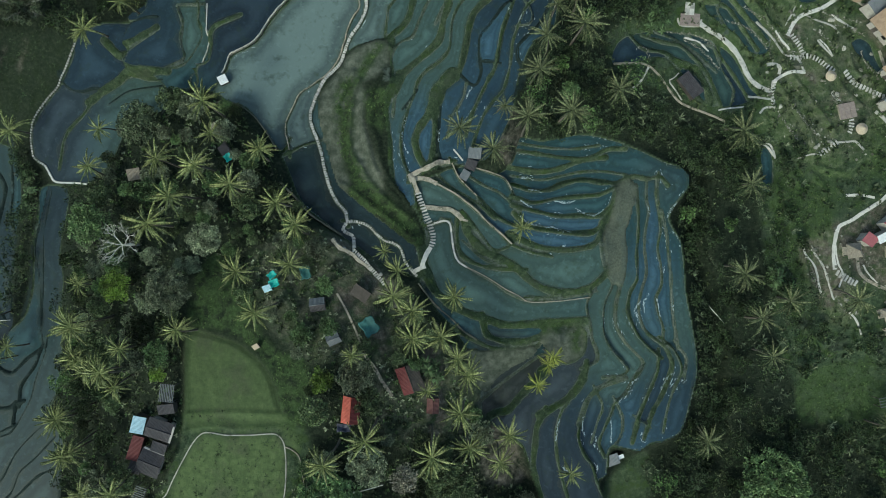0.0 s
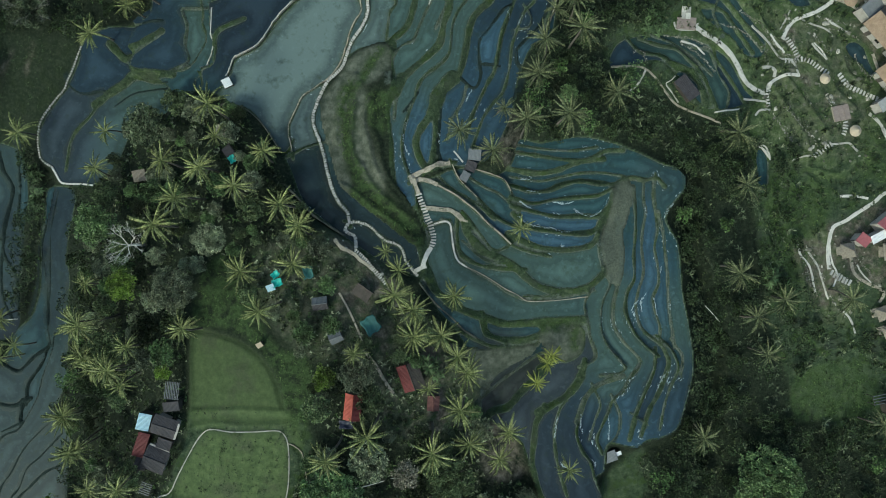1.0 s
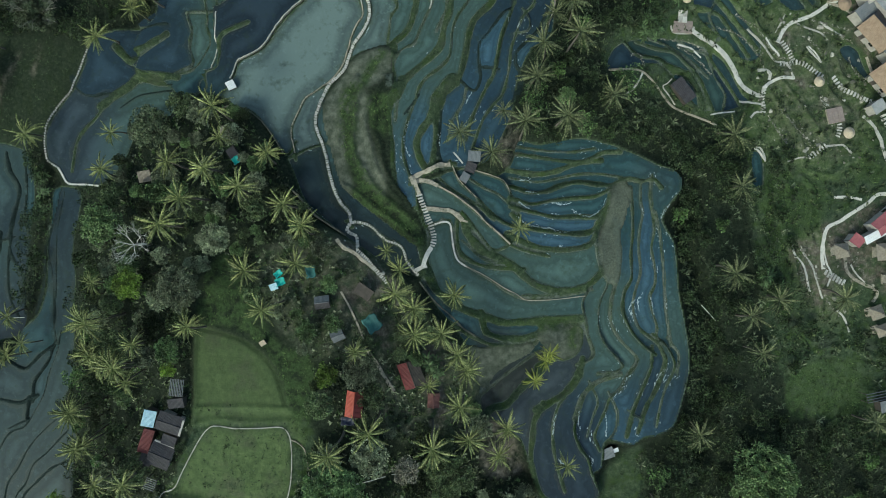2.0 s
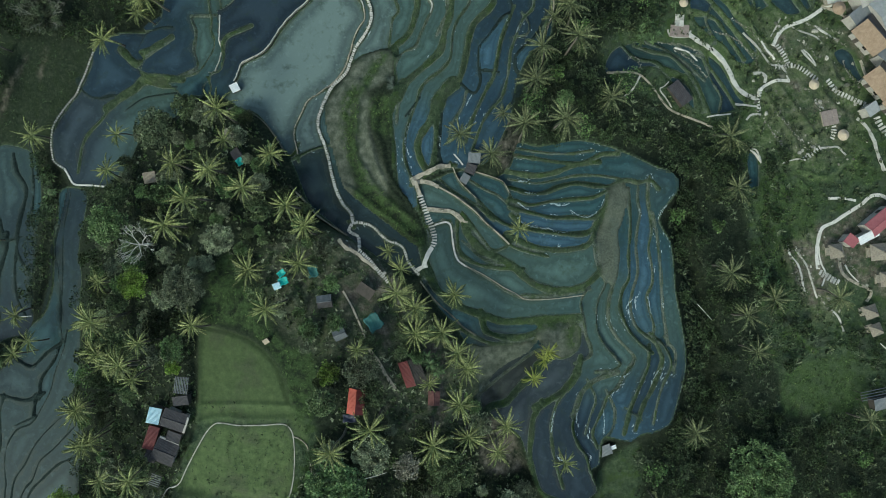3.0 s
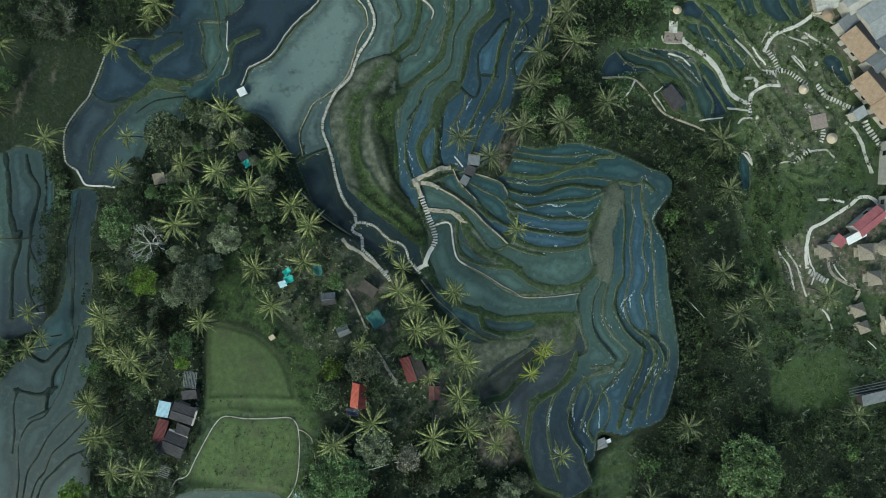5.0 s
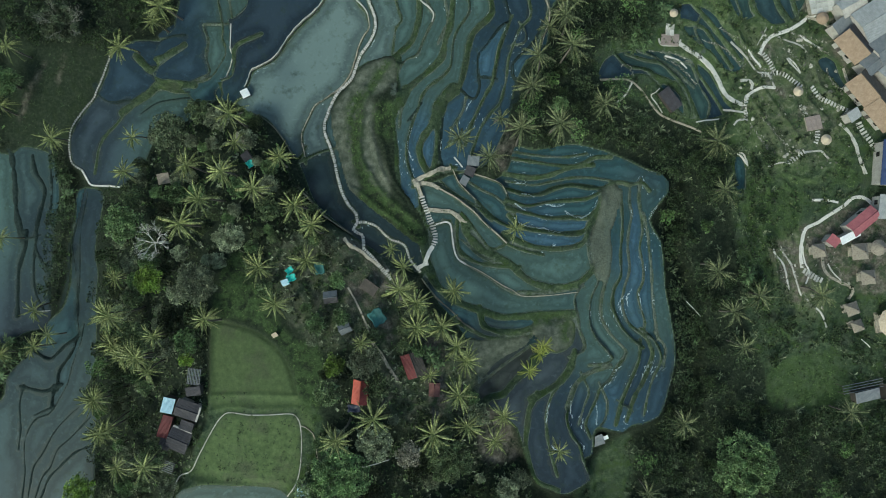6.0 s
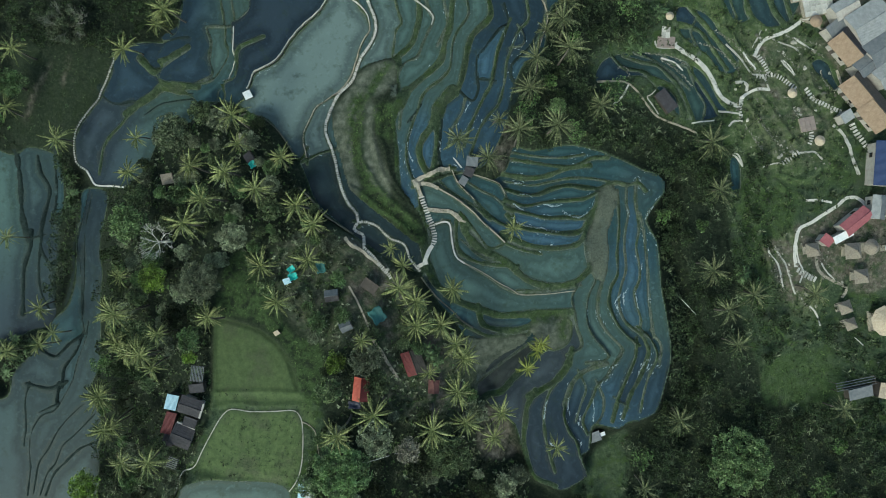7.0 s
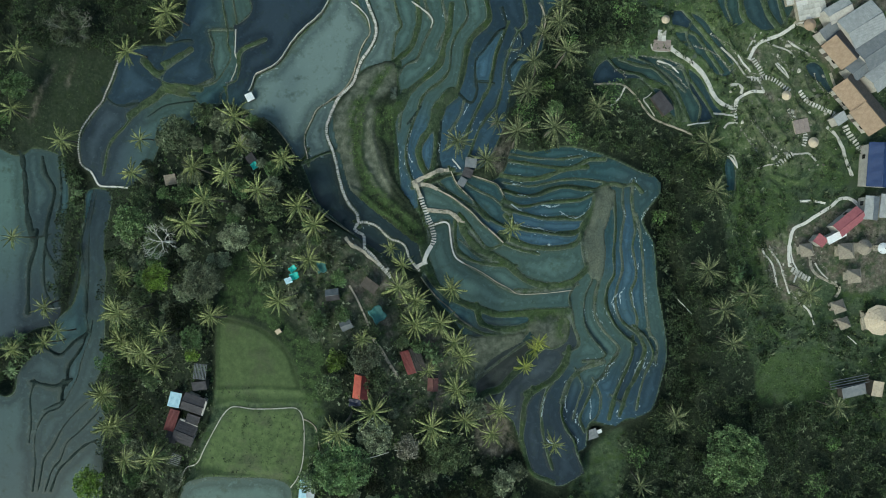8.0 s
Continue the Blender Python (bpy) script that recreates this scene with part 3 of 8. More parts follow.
bank(1.0, [(4.5, 6.9), (7.6, 2.9), (10.2, -0.2), (12.6, 0.2), (13.8, 1.0)])
bank(1.3, [(2.9, 5.1), (2.9, 1.6), (3.7, -1.1), (7.1, -3.2), (11.2, -3.9), (15.8, -4.2)])
bank(0.8, [(0.7, 5.9), (1.7, 5.2), (1.9, 1.3), (2.7, -1.4), (3.9, -2.9), (6.9, -4.8), (10.3, -6.8), (14.0, -9.3), (17.7, -10.6),
     (23.8, -10.0), (30.4, -8.8)], tone="pale")
bank(0.8, [(17.5, -9.7), (22.9, -9.6), (29.3, -8.8)])
bank(2.4, [(-4.1, -1.0), (-3.5, -4.3), (-1.7, -8.2), (0.9, -10.7), (4.6, -12.8), (8.5, -14.0), (12.6, -15.4), (17.8, -15.2), (23.0, -14.8),
     (27.9, -14.6)])
bank(2.0, [(8.1, -14.3), (8.8, -17.2), (11.6, -18.5), (15.9, -18.9), (19.2, -18.1)])
bank(1.4, [(2.2, -15.9), (6.2, -18.3), (10.1, -20.0), (15.3, -20.5), (19.2, -20.1), (20.2, -18.5), (20.5, -16.1)])
bank(2.6, [(21.5, -15.6), (27.0, -15.8), (28.6, -17.4), (28.3, -20.5), (26.4, -22.7), (23.2, -22.7), (21.2, -24.4)])
bank(1.0, [(7.3, -31.7), (11.5, -28.0), (16.0, -24.6), (19.9, -22.0), (23.4, -21.4)])
bank(2.2, [(8.2, -35.9), (10.5, -33.7), (13.4, -33.0), (16.0, -30.1), (19.0, -27.0), (21.2, -24.8)])
bank(0.8, [(14.9, 14.8), (19.8, 14.1), (23.7, 14.8), (28.2, 15.7), (32.8, 15.8), (36.3, 15.3)])
bank(0.8, [(15.7, 21.4), (21.0, 20.6), (26.2, 20.3), (30.7, 20.9)])
bank(0.8, [(4.7, 1.0), (8.6, -2.3), (13.2, -3.1)])
# the ridge and the flights of terraces east of it
bank(1.0, [(30.4, -8.8), (29.2, -11.2), (29.8, -14.6), (30.5, -18.4), (31.6, -21.3), (31.3, -23.0), (29.2, -24.1)], tone="pale")
bank(2.0, [(29.2, -24.1), (28.3, -27.1), (25.8, -30.3), (22.9, -32.2), (20.6, -33.5)])
bank(1.6, [(20.6, -33.5), (19.2, -36.4), (18.8, -40.1), (18.5, -44.6), (19.8, -49.7), (21.3, -52.4), (24.9, -53.9)])
bank(0.9, [(32.5, 6.1), (31.8, 2.6), (32.5, -3.3), (34.6, -7.1), (33.1, -11.0), (32.7, -16.0), (33.9, -19.6), (36.6, -22.9), (37.9, -24.7),
     (36.4, -25.8), (33.7, -26.1)], tone="pale")
bank(1.7, [(36.4, -26.7), (33.7, -27.5), (31.2, -29.0), (29.4, -31.2), (28.2, -34.7)], tone="pale")
bank(1.1, [(28.2, -34.7), (27.7, -38.4), (28.7, -41.6), (30.5, -44.2), (31.2, -46.6)])
bank(0.8, [(36.4, 4.6), (37.2, 0.1), (37.1, -4.8), (36.3, -7.6), (35.4, -11.3), (35.4, -15.4), (37.3, -19.1), (39.9, -21.8), (41.0, -23.4),
     (39.9, -25.4)], tone="pale")
bank(0.9, [(39.9, -25.4), (38.6, -27.2), (37.3, -29.7), (35.4, -31.2), (34.3, -34.2), (32.9, -37.2), (32.0, -39.7), (32.7, -41.7)])
bank(1.2, [(39.6, 12.0), (40.0, 5.1), (39.6, -1.1), (39.7, -6.1), (38.3, -8.8), (37.8, -12.3), (38.5, -14.8), (39.7, -17.3), (41.7, -19.8),
     (44.1, -21.7)])
bank(1.3, [(44.1, -21.7), (43.9, -24.8), (42.9, -27.5), (41.4, -31.0), (39.9, -34.7), (38.9, -38.5)])
bank(0.9, [(41.7, 13.2), (41.7, 10.1), (42.2, 7.9), (41.5, 3.9), (41.3, 0.2), (41.7, -4.8), (40.6, -8.8), (40.1, -12.3), (41.0, -16.0),
     (42.8, -18.0)], tone="pale")
bank(1.1, [(42.8, -18.0), (45.3, -19.9), (46.4, -21.9), (46.9, -23.6), (46.0, -26.7), (44.7, -30.0), (42.8, -33.5), (41.4, -37.6)])
bank(0.8, [(43.9, 14.5), (43.7, 11.1), (44.2, 7.6), (44.6, 3.9), (44.0, 0.2), (44.7, -3.6), (44.8, -7.3), (43.7, -10.0), (44.1, -12.9),
     (45.1, -16.0), (45.1, -18.7)])
bank(0.9, [(45.1, -18.7), (47.4, -20.9), (48.8, -24.6), (47.1, -28.6), (45.9, -32.3), (45.1, -36.4)])
bank(0.6, [(45.0, 6.9), (45.7, 3.6), (46.1, 0.2), (46.6, -5.0), (47.0, -12.2), (48.0, -19.6)], tone="pale")
bank(0.6, [(48.0, -19.6), (49.8, -22.4), (49.4, -25.8)])
bank(1.0, [(25.8, -30.8), (24.3, -32.8), (23.5, -35.3), (23.0, -38.0), (23.3, -42.5), (24.1, -46.2), (25.3, -50.1)])
bank(0.7, [(31.2, -28.8), (32.7, -32.2), (31.6, -35.6), (30.7, -38.7)])
bank(0.7, [(35.4, -31.2), (36.8, -34.6), (36.5, -38.2), (35.2, -40.3)])
bank(0.6, [(39.9, -34.7), (41.5, -35.8)], tone="pale")
bank(1.3, [(34.5, 10.0), (35.3, 12.7), (36.9, 14.2), (39.5, 14.8), (41.7, 14.3), (44.2, 14.8), (45.2, 13.9)])
bank(1.0, [(32.5, 6.1), (34.1, 8.0), (34.5, 10.0)])
# western strip and the low land beyond it
bank(0.5, [(-86.8, -19.8), (-87.5, -23.2), (-89.5, -28.6), (-90.5, -32.7), (-92.2, -36.1), (-94.8, -40.2), (-98.0, -41.6), (-100.2, -44.9), (-101.0, -49.0),
     (-100.7, -54.4), (-101.3, -60.0)], wobble=0.55, tone="dark")
bank(0.45, [(-88.3, -39.2), (-91.5, -42.2), (-94.2, -45.6), (-96.3, -49.7), (-98.6, -53.1), (-99.4, -57.1), (-99.9, -60.0)], wobble=0.55, tone="dark")
bank(0.45, [(-85.7, -41.9), (-89.9, -46.3), (-92.9, -49.0), (-94.5, -53.1), (-96.6, -55.8), (-98.0, -60.0)], wobble=0.55, tone="dark")
bank(0.7, [(-84.9, -48.0), (-88.8, -49.8), (-92.2, -53.0), (-94.9, -55.8), (-96.6, -60.0)], wobble=0.55, tone="dark")
bank(0.7, [(-88.3, -21.9), (-89.7, -25.7), (-92.6, -30.0), (-93.1, -33.8)], wobble=0.55, tone="dark")
bank(1.25, [(-93.1, -33.8), (-95.9, -35.0), (-98.6, -34.6), (-100.8, -34.1)], wobble=0.55, tone="dark")
bank(0.9, [(-94.0, -34.7), (-94.3, -37.1)], wobble=0.55, tone="dark")
bank(0.66, [(-101.3, -34.6), (-102.1, -38.2), (-101.8, -43.6), (-102.2, -47.9)], wobble=0.55, tone="dark")
bank(1.06, [(-97.4, -26.2), (-94.9, -27.3), (-92.9, -25.7), (-91.3, -24.0), (-89.4, -22.7)], wobble=0.55, tone="dark")
bank(0.5, [(-95.1, -39.2), (-97.5, -40.3)], wobble=0.55, tone="dark")
bank(0.5, [(-86.8, 12.7), (-88.5, 5.2), (-89.5, -0.2), (-88.5, -7.0), (-88.5, -15.8), (-87.8, -20.5)], wobble=0.55, tone="dark")
bank(0.5, [(-89.8, 5.2), (-90.8, -0.2), (-90.3, -5.6), (-91.3, -11.0), (-92.2, -14.4)], wobble=0.55, tone="dark")
bank(0.45, [(-86.0, 12.0), (-87.3, 5.2), (-87.7, -0.2), (-87.7, -8.3), (-88.1, -16.5)], wobble=0.55, tone="dark")
bank(1.19, [(-102.0, 21.3), (-101.3, 18.1), (-99.2, 14.8), (-99.4, 11.3), (-100.7, 6.4), (-101.2, 2.5), (-100.9, -1.9), (-98.4, -6.5), (-97.9, -14.0)], wobble=0.55, tone="dark")
bank(0.92, [(-101.2, 4.6), (-102.0, -4.4), (-101.6, -11.2), (-99.8, -15.4)], wobble=0.55, tone="dark")
bank(1.45, [(-103.8, 2.5), (-104.3, -1.1), (-105.7, -5.7), (-105.9, -11.2), (-106.0, -16.2)], wobble=0.55, tone="dark")
bank(1.06, [(-97.7, 24.0), (-97.3, 18.9), (-97.0, 13.4), (-97.5, 7.9)], wobble=0.55, tone="dark")
bank(2.11, [(-107.4, 21.7), (-106.7, 16.2), (-106.2, 8.0), (-104.9, 2.5)], wobble=0.55, tone="dark")
bank(0.66, [(-101.2, 2.5), (-103.8, 1.8)], wobble=0.55, tone="dark")
bank(0.9, [(-97.5, 7.9), (-96.6, 1.1), (-97.7, -6.5)], wobble=0.55, tone="dark")
bank(1.3, [(-4.4, 8.4), (-1.1, 8.2), (1.5, 7.9), (2.9, 6.9), (3.9, 5.9)])
bank(1.0, [(-3.7, 4.8), (-1.8, 5.2), (0.2, 5.7)])
# eastern pools
bank(1.2, [(41.6, 43.2), (44.8, 42.2), (48.4, 41.4), (51.2, 38.9), (53.9, 36.3), (55.1, 33.7), (56.5, 30.3)])
bank(0.9, [(49.9, 43.7), (52.3, 41.9), (55.2, 41.4), (56.4, 38.9), (57.8, 35.8), (59.6, 32.7), (59.2, 29.9)], tone="pale")
bank(1.2, [(54.4, 42.9), (56.3, 41.9), (56.8, 39.8), (58.4, 37.7), (60.5, 34.6), (62.3, 31.7)])
bank(2.0, [(47.5, 38.4), (51.8, 36.4), (53.9, 33.2), (54.7, 29.8)])
bank(1.6, [(38.4, 43.0), (40.8, 40.7), (45.0, 40.0), (47.8, 37.9)])
bank(0.9, [(44.4, 43.9), (47.7, 42.7), (51.5, 40.4), (55.2, 36.9)], tone="pale")
bank(1.6, [(54.0, 50.7), (58.1, 49.6), (60.7, 46.2), (63.8, 41.7)])
bank(1.8, [(56.0, 54.5), (59.4, 50.9), (62.2, 47.4), (65.7, 42.9)])
bank(0.9, [(57.3, 52.2), (56.1, 49.1), (57.7, 45.8)], tone="pale")
bank(2.0, [(68.3, 59.9), (69.4, 53.7), (71.9, 51.0)])
bank(2.2, [(73.2, 60.2), (75.0, 54.8), (77.2, 51.5)])
bank(1.0, [(65.6, 59.8), (65.1, 56.5), (66.1, 53.7)])
bank(1.2, [(76.8, 60.1), (78.3, 55.0), (79.2, 52.3)])
for _poly in WET_LAND:
    if _poly is not UPPER_WEST and _poly is not POND_AND_UPPER:
        bank(0.8, _poly, True)
bank(0.8, POND_AND_UPPER)
bank(0.8, UPPER_WEST[:9])
for _poly in DRAINED:
    WET &= ~inside(curve(_poly, 1.5, True), XX, YY)
EDGE[~WET] = np.minimum(EDGE[~WET], -1.2)


def basins(mask):
    """Number the separate pools of a grid mask, by joining runs of cells row by row."""
    number, last, runs, root = np.full(mask.shape, -1), [], [], []

    def find(a):
        while root[a] != a:
            root[a] = root[root[a]]
            a = root[a]
        return a
    for j in range(mask.shape[0]):
        e = np.flatnonzero(np.diff(np.concatenate([[0], mask[j].astype(np.int8), [0]])))
        row = []
        for s, t in zip(e[::2], e[1::2]):
            k = len(root)
            root.append(k)
            for ps, pt, pk in last:
                if ps < t and pt > s:
                    root[find(pk)] = find(k)
            row.append((s, t, k))
        runs += [(j, *r) for r in row]
        last = row
    for j, s, t, k in runs:
        number[j, s:t] = find(k)
    return number


POOL = basins(WET & (EDGE > 0.05))
LEVEL = BASE.copy()
POOLS = []
for _k in np.unique(POOL[POOL >= 0]):
    _m = POOL == _k
    if _m.sum() < 14:
        POOL[_m] = -1
        continue
    LEVEL[_m] = np.median(BASE[_m]) - 0.15
    POOLS.append(_k)
# neighbouring paddies stand no more than a low step apart (more on the steep west bank)
_pairs = {}
for _n in (4, 7):
    for _a, _b in ((POOL[:, :-_n], POOL[:, _n:]), (POOL[:-_n], POOL[_n:])):
        _m = (_a >= 0) & (_b >= 0) & (_a != _b)
        for _p in set(zip(_a[_m].tolist(), _b[_m].tolist())):
            _pairs[tuple(sorted(_p))] = 1
_lev = {k: float(LEVEL[POOL == k][0]) for k in POOLS}
_first = dict(_lev)
_west = {p: min(XX[POOL == p[0]].mean(), XX[POOL == p[1]].mean()) for p in _pairs}
_south = {p: min(YY[POOL == p[0]].mean(), YY[POOL == p[1]].mean()) for p in _pairs}
_limit = {p: 0.55 if x > -40 else 0.35 if x < -80 and _south[p] < 12 else 4.0 if x < -72 else 2.4 for p, x in _west.items()}
_size = {k: float((POOL == k).sum()) for k in POOLS}
for _ in range(250):
    for (_a, _b), _lim in _limit.items():
        _d = _lev[_a] - _lev[_b]
        if abs(_d) > _lim:
            _t = 0.5 * (abs(_d) - _lim) * (1 if _d > 0 else -1)
            _share = _size[_b] / (_size[_a] + _size[_b]) if _west[_a, _b] < -40 else 0.5
            _lev[_a] -= _t * _share
            _lev[_b] += _t * (1 - _share)
    for _k in POOLS:
        _lev[_k] += 0.01 * (_first[_k] - _lev[_k])
for _k in POOLS:
    LEVEL[POOL == _k] = _lev[_k]
# banks take the height of the higher pool beside them, and fall to the lower one
_known = POOL >= 0
for _pass in range(4):
    _best = np.full((NY, NX), -1e3)
    for _dj, _di in ((0, 1), (0, -1), (1, 0), (-1, 0)):
        _s = np.roll(np.where(_known, LEVEL, -1e3), (_dj, _di), (0, 1))
        _best = np.maximum(_best, _s)
    _new = ~_known & (_best > -900)
    LEVEL[_new] = _best[_new]
    _known |= _new
_dry = POOL < 0
for _pass in range(14):
    _mean = sum(np.roll(LEVEL, s, (0, 1)) for s in ((0, 1), (0, -1), (1, 0), (-1, 0))) / 4
    _far = _dry & (~_known | (EDGE < -0.5))
    LEVEL[_far] = _mean[_far]
# the drained terraces lie evenly between the paddies round them
_flat = np.zeros((NY, NX), bool)
for _poly in DRAINED:
    _flat |= inside(curve(_poly, 1.5, True), XX, YY)
_j, _i = np.nonzero(_flat)
_box = (slice(_j.min() - 2, _j.max() + 3), slice(_i.min() - 2, _i.max() + 3))
_part, _flat = LEVEL[_box], _flat[_box]
for _pass in range(600):
    _part[_flat] = (sum(np.roll(_part, s, (0, 1)) for s in ((0, 1), (0, -1), (1, 0), (-1, 0))) / 4)[_flat]
_rough = np.array([[noise.noise((x * 0.5, y * 0.5, 3.0)) for x in GX[::4]] for y in GY[::4]])
_rough = np.kron(_rough, np.ones((4, 4)))[:NY, :NX]
for _pass in range(5):
    _rough = sum(np.roll(_rough, s, (0, 1)) for s in ((0, 1), (0, -1), (1, 0), (-1, 0), (0, 0))) / 5
HEIGHT = LEVEL + np.clip(-EDGE * 0.9, -0.3, 0.3) + np.where(EDGE < -0.4, 0.25 * _rough, 0.06 * _rough)


def ridge(points, width, rise):
    """A low grassy ridge, or with minus a ditch, across dry land."""
    line = curve(points, 0.5)
    best = np.full((NY, NX), 99.0)
    for x, y in line:
        i, j, k = int((x - GX[0]) / STEP), int((y - GY[0]) / STEP), int(3 * width / STEP) + 2
        a, b, c, d = max(i - k, 0), i + k, max(j - k, 0), j + k
        if b > 0 and d > 0 and a < NX and c < NY:
            best[c:d, a:b] = np.minimum(best[c:d, a:b], np.hypot(XX[c:d, a:b] - x, YY[c:d, a:b] - y))
    HEIGHT[:] += np.where(WET, 0, rise * np.exp(-(best / width) ** 2))


# field banks and ditches, and the worn terraces of the east slope
ridge([(-50.3, -35.7), (-45.7, -34.7), (-40.4, -34.9), (-31.4, -34.4)], 0.6, 0.45)
ridge([(-50.0, -32.5), (-44.4, -32.1), (-37.8, -31.8), (-31.6, -31.9)], 0.5, 0.4)
ridge([(-50.8, -16.5), (-50.8, -26.1), (-50.6, -33.7), (-51.5, -38.2), (-54.0, -43.5), (-56.4, -48.4)], 0.6, 0.4)
ridge([(-52.1, -21.1), (-52.2, -28.8), (-52.2, -34.5), (-53.3, -39.1), (-55.6, -43.8)], 0.6, -0.5)
ridge([(-50.0, -16.2), (-44.7, -17.3), (-40.0, -18.8), (-36.0, -21.9), (-33.4, -25.6), (-31.4, -31.7)], 0.5, -0.4)
ridge([(-54.8, -51.4), (-48.3, -51.7), (-40.6, -51.9), (-34.7, -52.3)], 0.6, 0.4)
ridge([(-29.5, -38.5), (-28.1, -40.4), (-27.6, -45.4), (-28.6, -50.5), (-31.4, -53.0)], 0.5, -0.4)
for _pts in ([(66.6, 17.1), (69.1, 11.8), (67.9, 5.3), (69.3, -1.3), (72.2, -7.9)], [(71.0, 17.1), (73.5, 11.8), (72.3, 5.3), (73.7, 0.0), (76.1, -7.9)], [(75.4, 15.7), (78.5, 11.8), (77.3, 5.3), (78.1, 1.3)],
             [(64.2, 13.2), (66.1, 7.9), (64.9, 1.3), (66.9, -5.3)], [(67.8, 53.5), (65.7, 48.1), (68.5, 44.4), (71.2, 41.8)], [(63.0, 55.8), (63.7, 50.7), (66.4, 46.2)], [(70.0, 37.9), (73.9, 32.7), (77.8, 27.5), (80.4, 23.6)],
             [(68.7, 34.0), (72.0, 28.8), (75.3, 23.6), (76.6, 19.6)], [(76.4, 40.5), (79.6, 37.9), (81.6, 33.4), (85.5, 29.4)], [(85.5, 18.3), (81.7, 15.7), (76.6, 17.0)], [(56.5, 47.4), (60.0, 44.9), (62.3, 40.5)],
             [(82.9, 40.5), (84.2, 36.6), (87.4, 34.0)], [(77.6, -24.2), (82.7, -21.4), (89.5, -21.4), (95.0, -24.1)], [(75.6, -16.0), (80.0, -20.0), (86.6, -18.7)]):
    ridge(_pts, 0.55, 0.55)

for _pts in ([(-18.0, 35.6), (-19.9, 31.9), (-21.4, 26.9), (-21.9, 22.1)],
             [(-16.8, 33.7), (-18.0, 30.5), (-18.4, 25.7), (-18.6, 20.8), (-17.2, 17.1)],
             [(-14.9, 30.5), (-16.1, 27.5), (-16.0, 24.5), (-15.0, 20.8), (-14.0, 17.1), (-11.8, 13.5), (-9.1, 10.3)],
             [(-14.0, 27.5), (-14.5, 24.9), (-13.1, 21.8), (-12.3, 17.2), (-10.6, 13.7), (-7.4, 10.8)],
             [(-11.9, 35.4), (-13.6, 32.4), (-14.8, 29.3)],
             [(-21.5, 13.4), (-19.0, 12.3), (-15.5, 9.6), (-10.6, 5.9), (-5.7, 2.0)],
             [(-16.7, 17.1), (-15.0, 13.9), (-11.8, 10.3), (-6.9, 6.6)]):
    ridge(_pts, 0.55, 0.7)
ridge([(53.6, 14.1), (52.5, 5.2), (54.1, -3.6), (56.9, -12.5), (58.6, -22.7), (58.0, -33.1), (56.7, -44.8)], 2.0, -2.8)


def ground_z(x, y):
    u, v = (x - GX[0]) / STEP, (y - GY[0]) / STEP
    if not (0 <= u < NX - 1 and 0 <= v < NY - 1):
        return float(base_height(np.array([x]), np.array([y]))[0])
    i, j = int(u), int(v)
    a, b = u - i, v - j
    return float((HEIGHT[j, i] * (1 - a) + HEIGHT[j, i + 1] * a) * (1 - b) + (HEIGHT[j + 1, i] * (1 - a) + HEIGHT[j + 1, i + 1] * a) * b)


def top_z(x, y):
    """The ground, or the water over it."""
    z, i, j = ground_z(x, y), int(round((x - GX[0]) / STEP)), int(round((y - GY[0]) / STEP))
    return max(z, float(LEVEL[j, i])) if 0 <= i < NX and 0 <= j < NY and POOL[j, i] >= 0 else z


# ---- cover of the ground ----
MEADOWS = [[(-50.3, -16.2), (-44.7, -17.3), (-40.0, -18.8), (-36.0, -21.9), (-33.4, -25.6), (-31.4, -31.7), (-31.6, -34.4), (-41.7, -35.2), (-45.7, -34.9),
     (-50.4, -35.7), (-50.7, -26.1)],
           [(-46.8, -36.6), (-41.7, -36.8), (-32.6, -36.2), (-30.9, -38.5), (-30.7, -44.2), (-31.6, -49.8), (-35.3, -52.0), (-45.7, -51.4), (-54.8, -51.4),
     (-52.4, -44.7), (-49.2, -38.7)],
           [(-32.0, -31.7), (-29.5, -32.9), (-27.6, -38.5), (-29.5, -38.5), (-31.4, -34.8)]]
LAWNS = [[(75.9, -27.6), (80.4, -24.9), (87.1, -23.5), (92.6, -26.8), (94.0, -33.6), (88.7, -36.1), (82.2, -36.4), (76.8, -37.3), (75.1, -33.8)],
         [(34.7, -59.6), (32.4, -51.1), (36.0, -47.1), (40.8, -45.2), (42.6, -48.6), (41.6, -55.4), (40.2, -59.7)]]
STONY = [[(67.1, 49.6), (73.2, 47.8), (80.3, 48.4), (87.0, 38.0), (89.5, 28.8), (85.6, 19.7), (74.1, 19.7), (68.9, 31.5)], [(73.6, 2.0), (80.7, 4.0), (83.8, -5.2), (87.4, -13.2), (81.1, -16.0), (76.1, -7.9)]]
GARDEN = [[(53.5, 54.7), (67.1, 56.7), (80.3, 49.7), (87.9, 40.7), (90.8, 24.9), (87.6, 16.4), (77.9, 15.1), (69.3, 19.8), (62.6, 29.5),
     (55.9, 36.7), (51.5, 45.5)], [(73.6, 2.0), (80.7, 4.0), (83.8, -5.2), (87.4, -13.2), (81.1, -16.0), (76.1, -7.9)]]
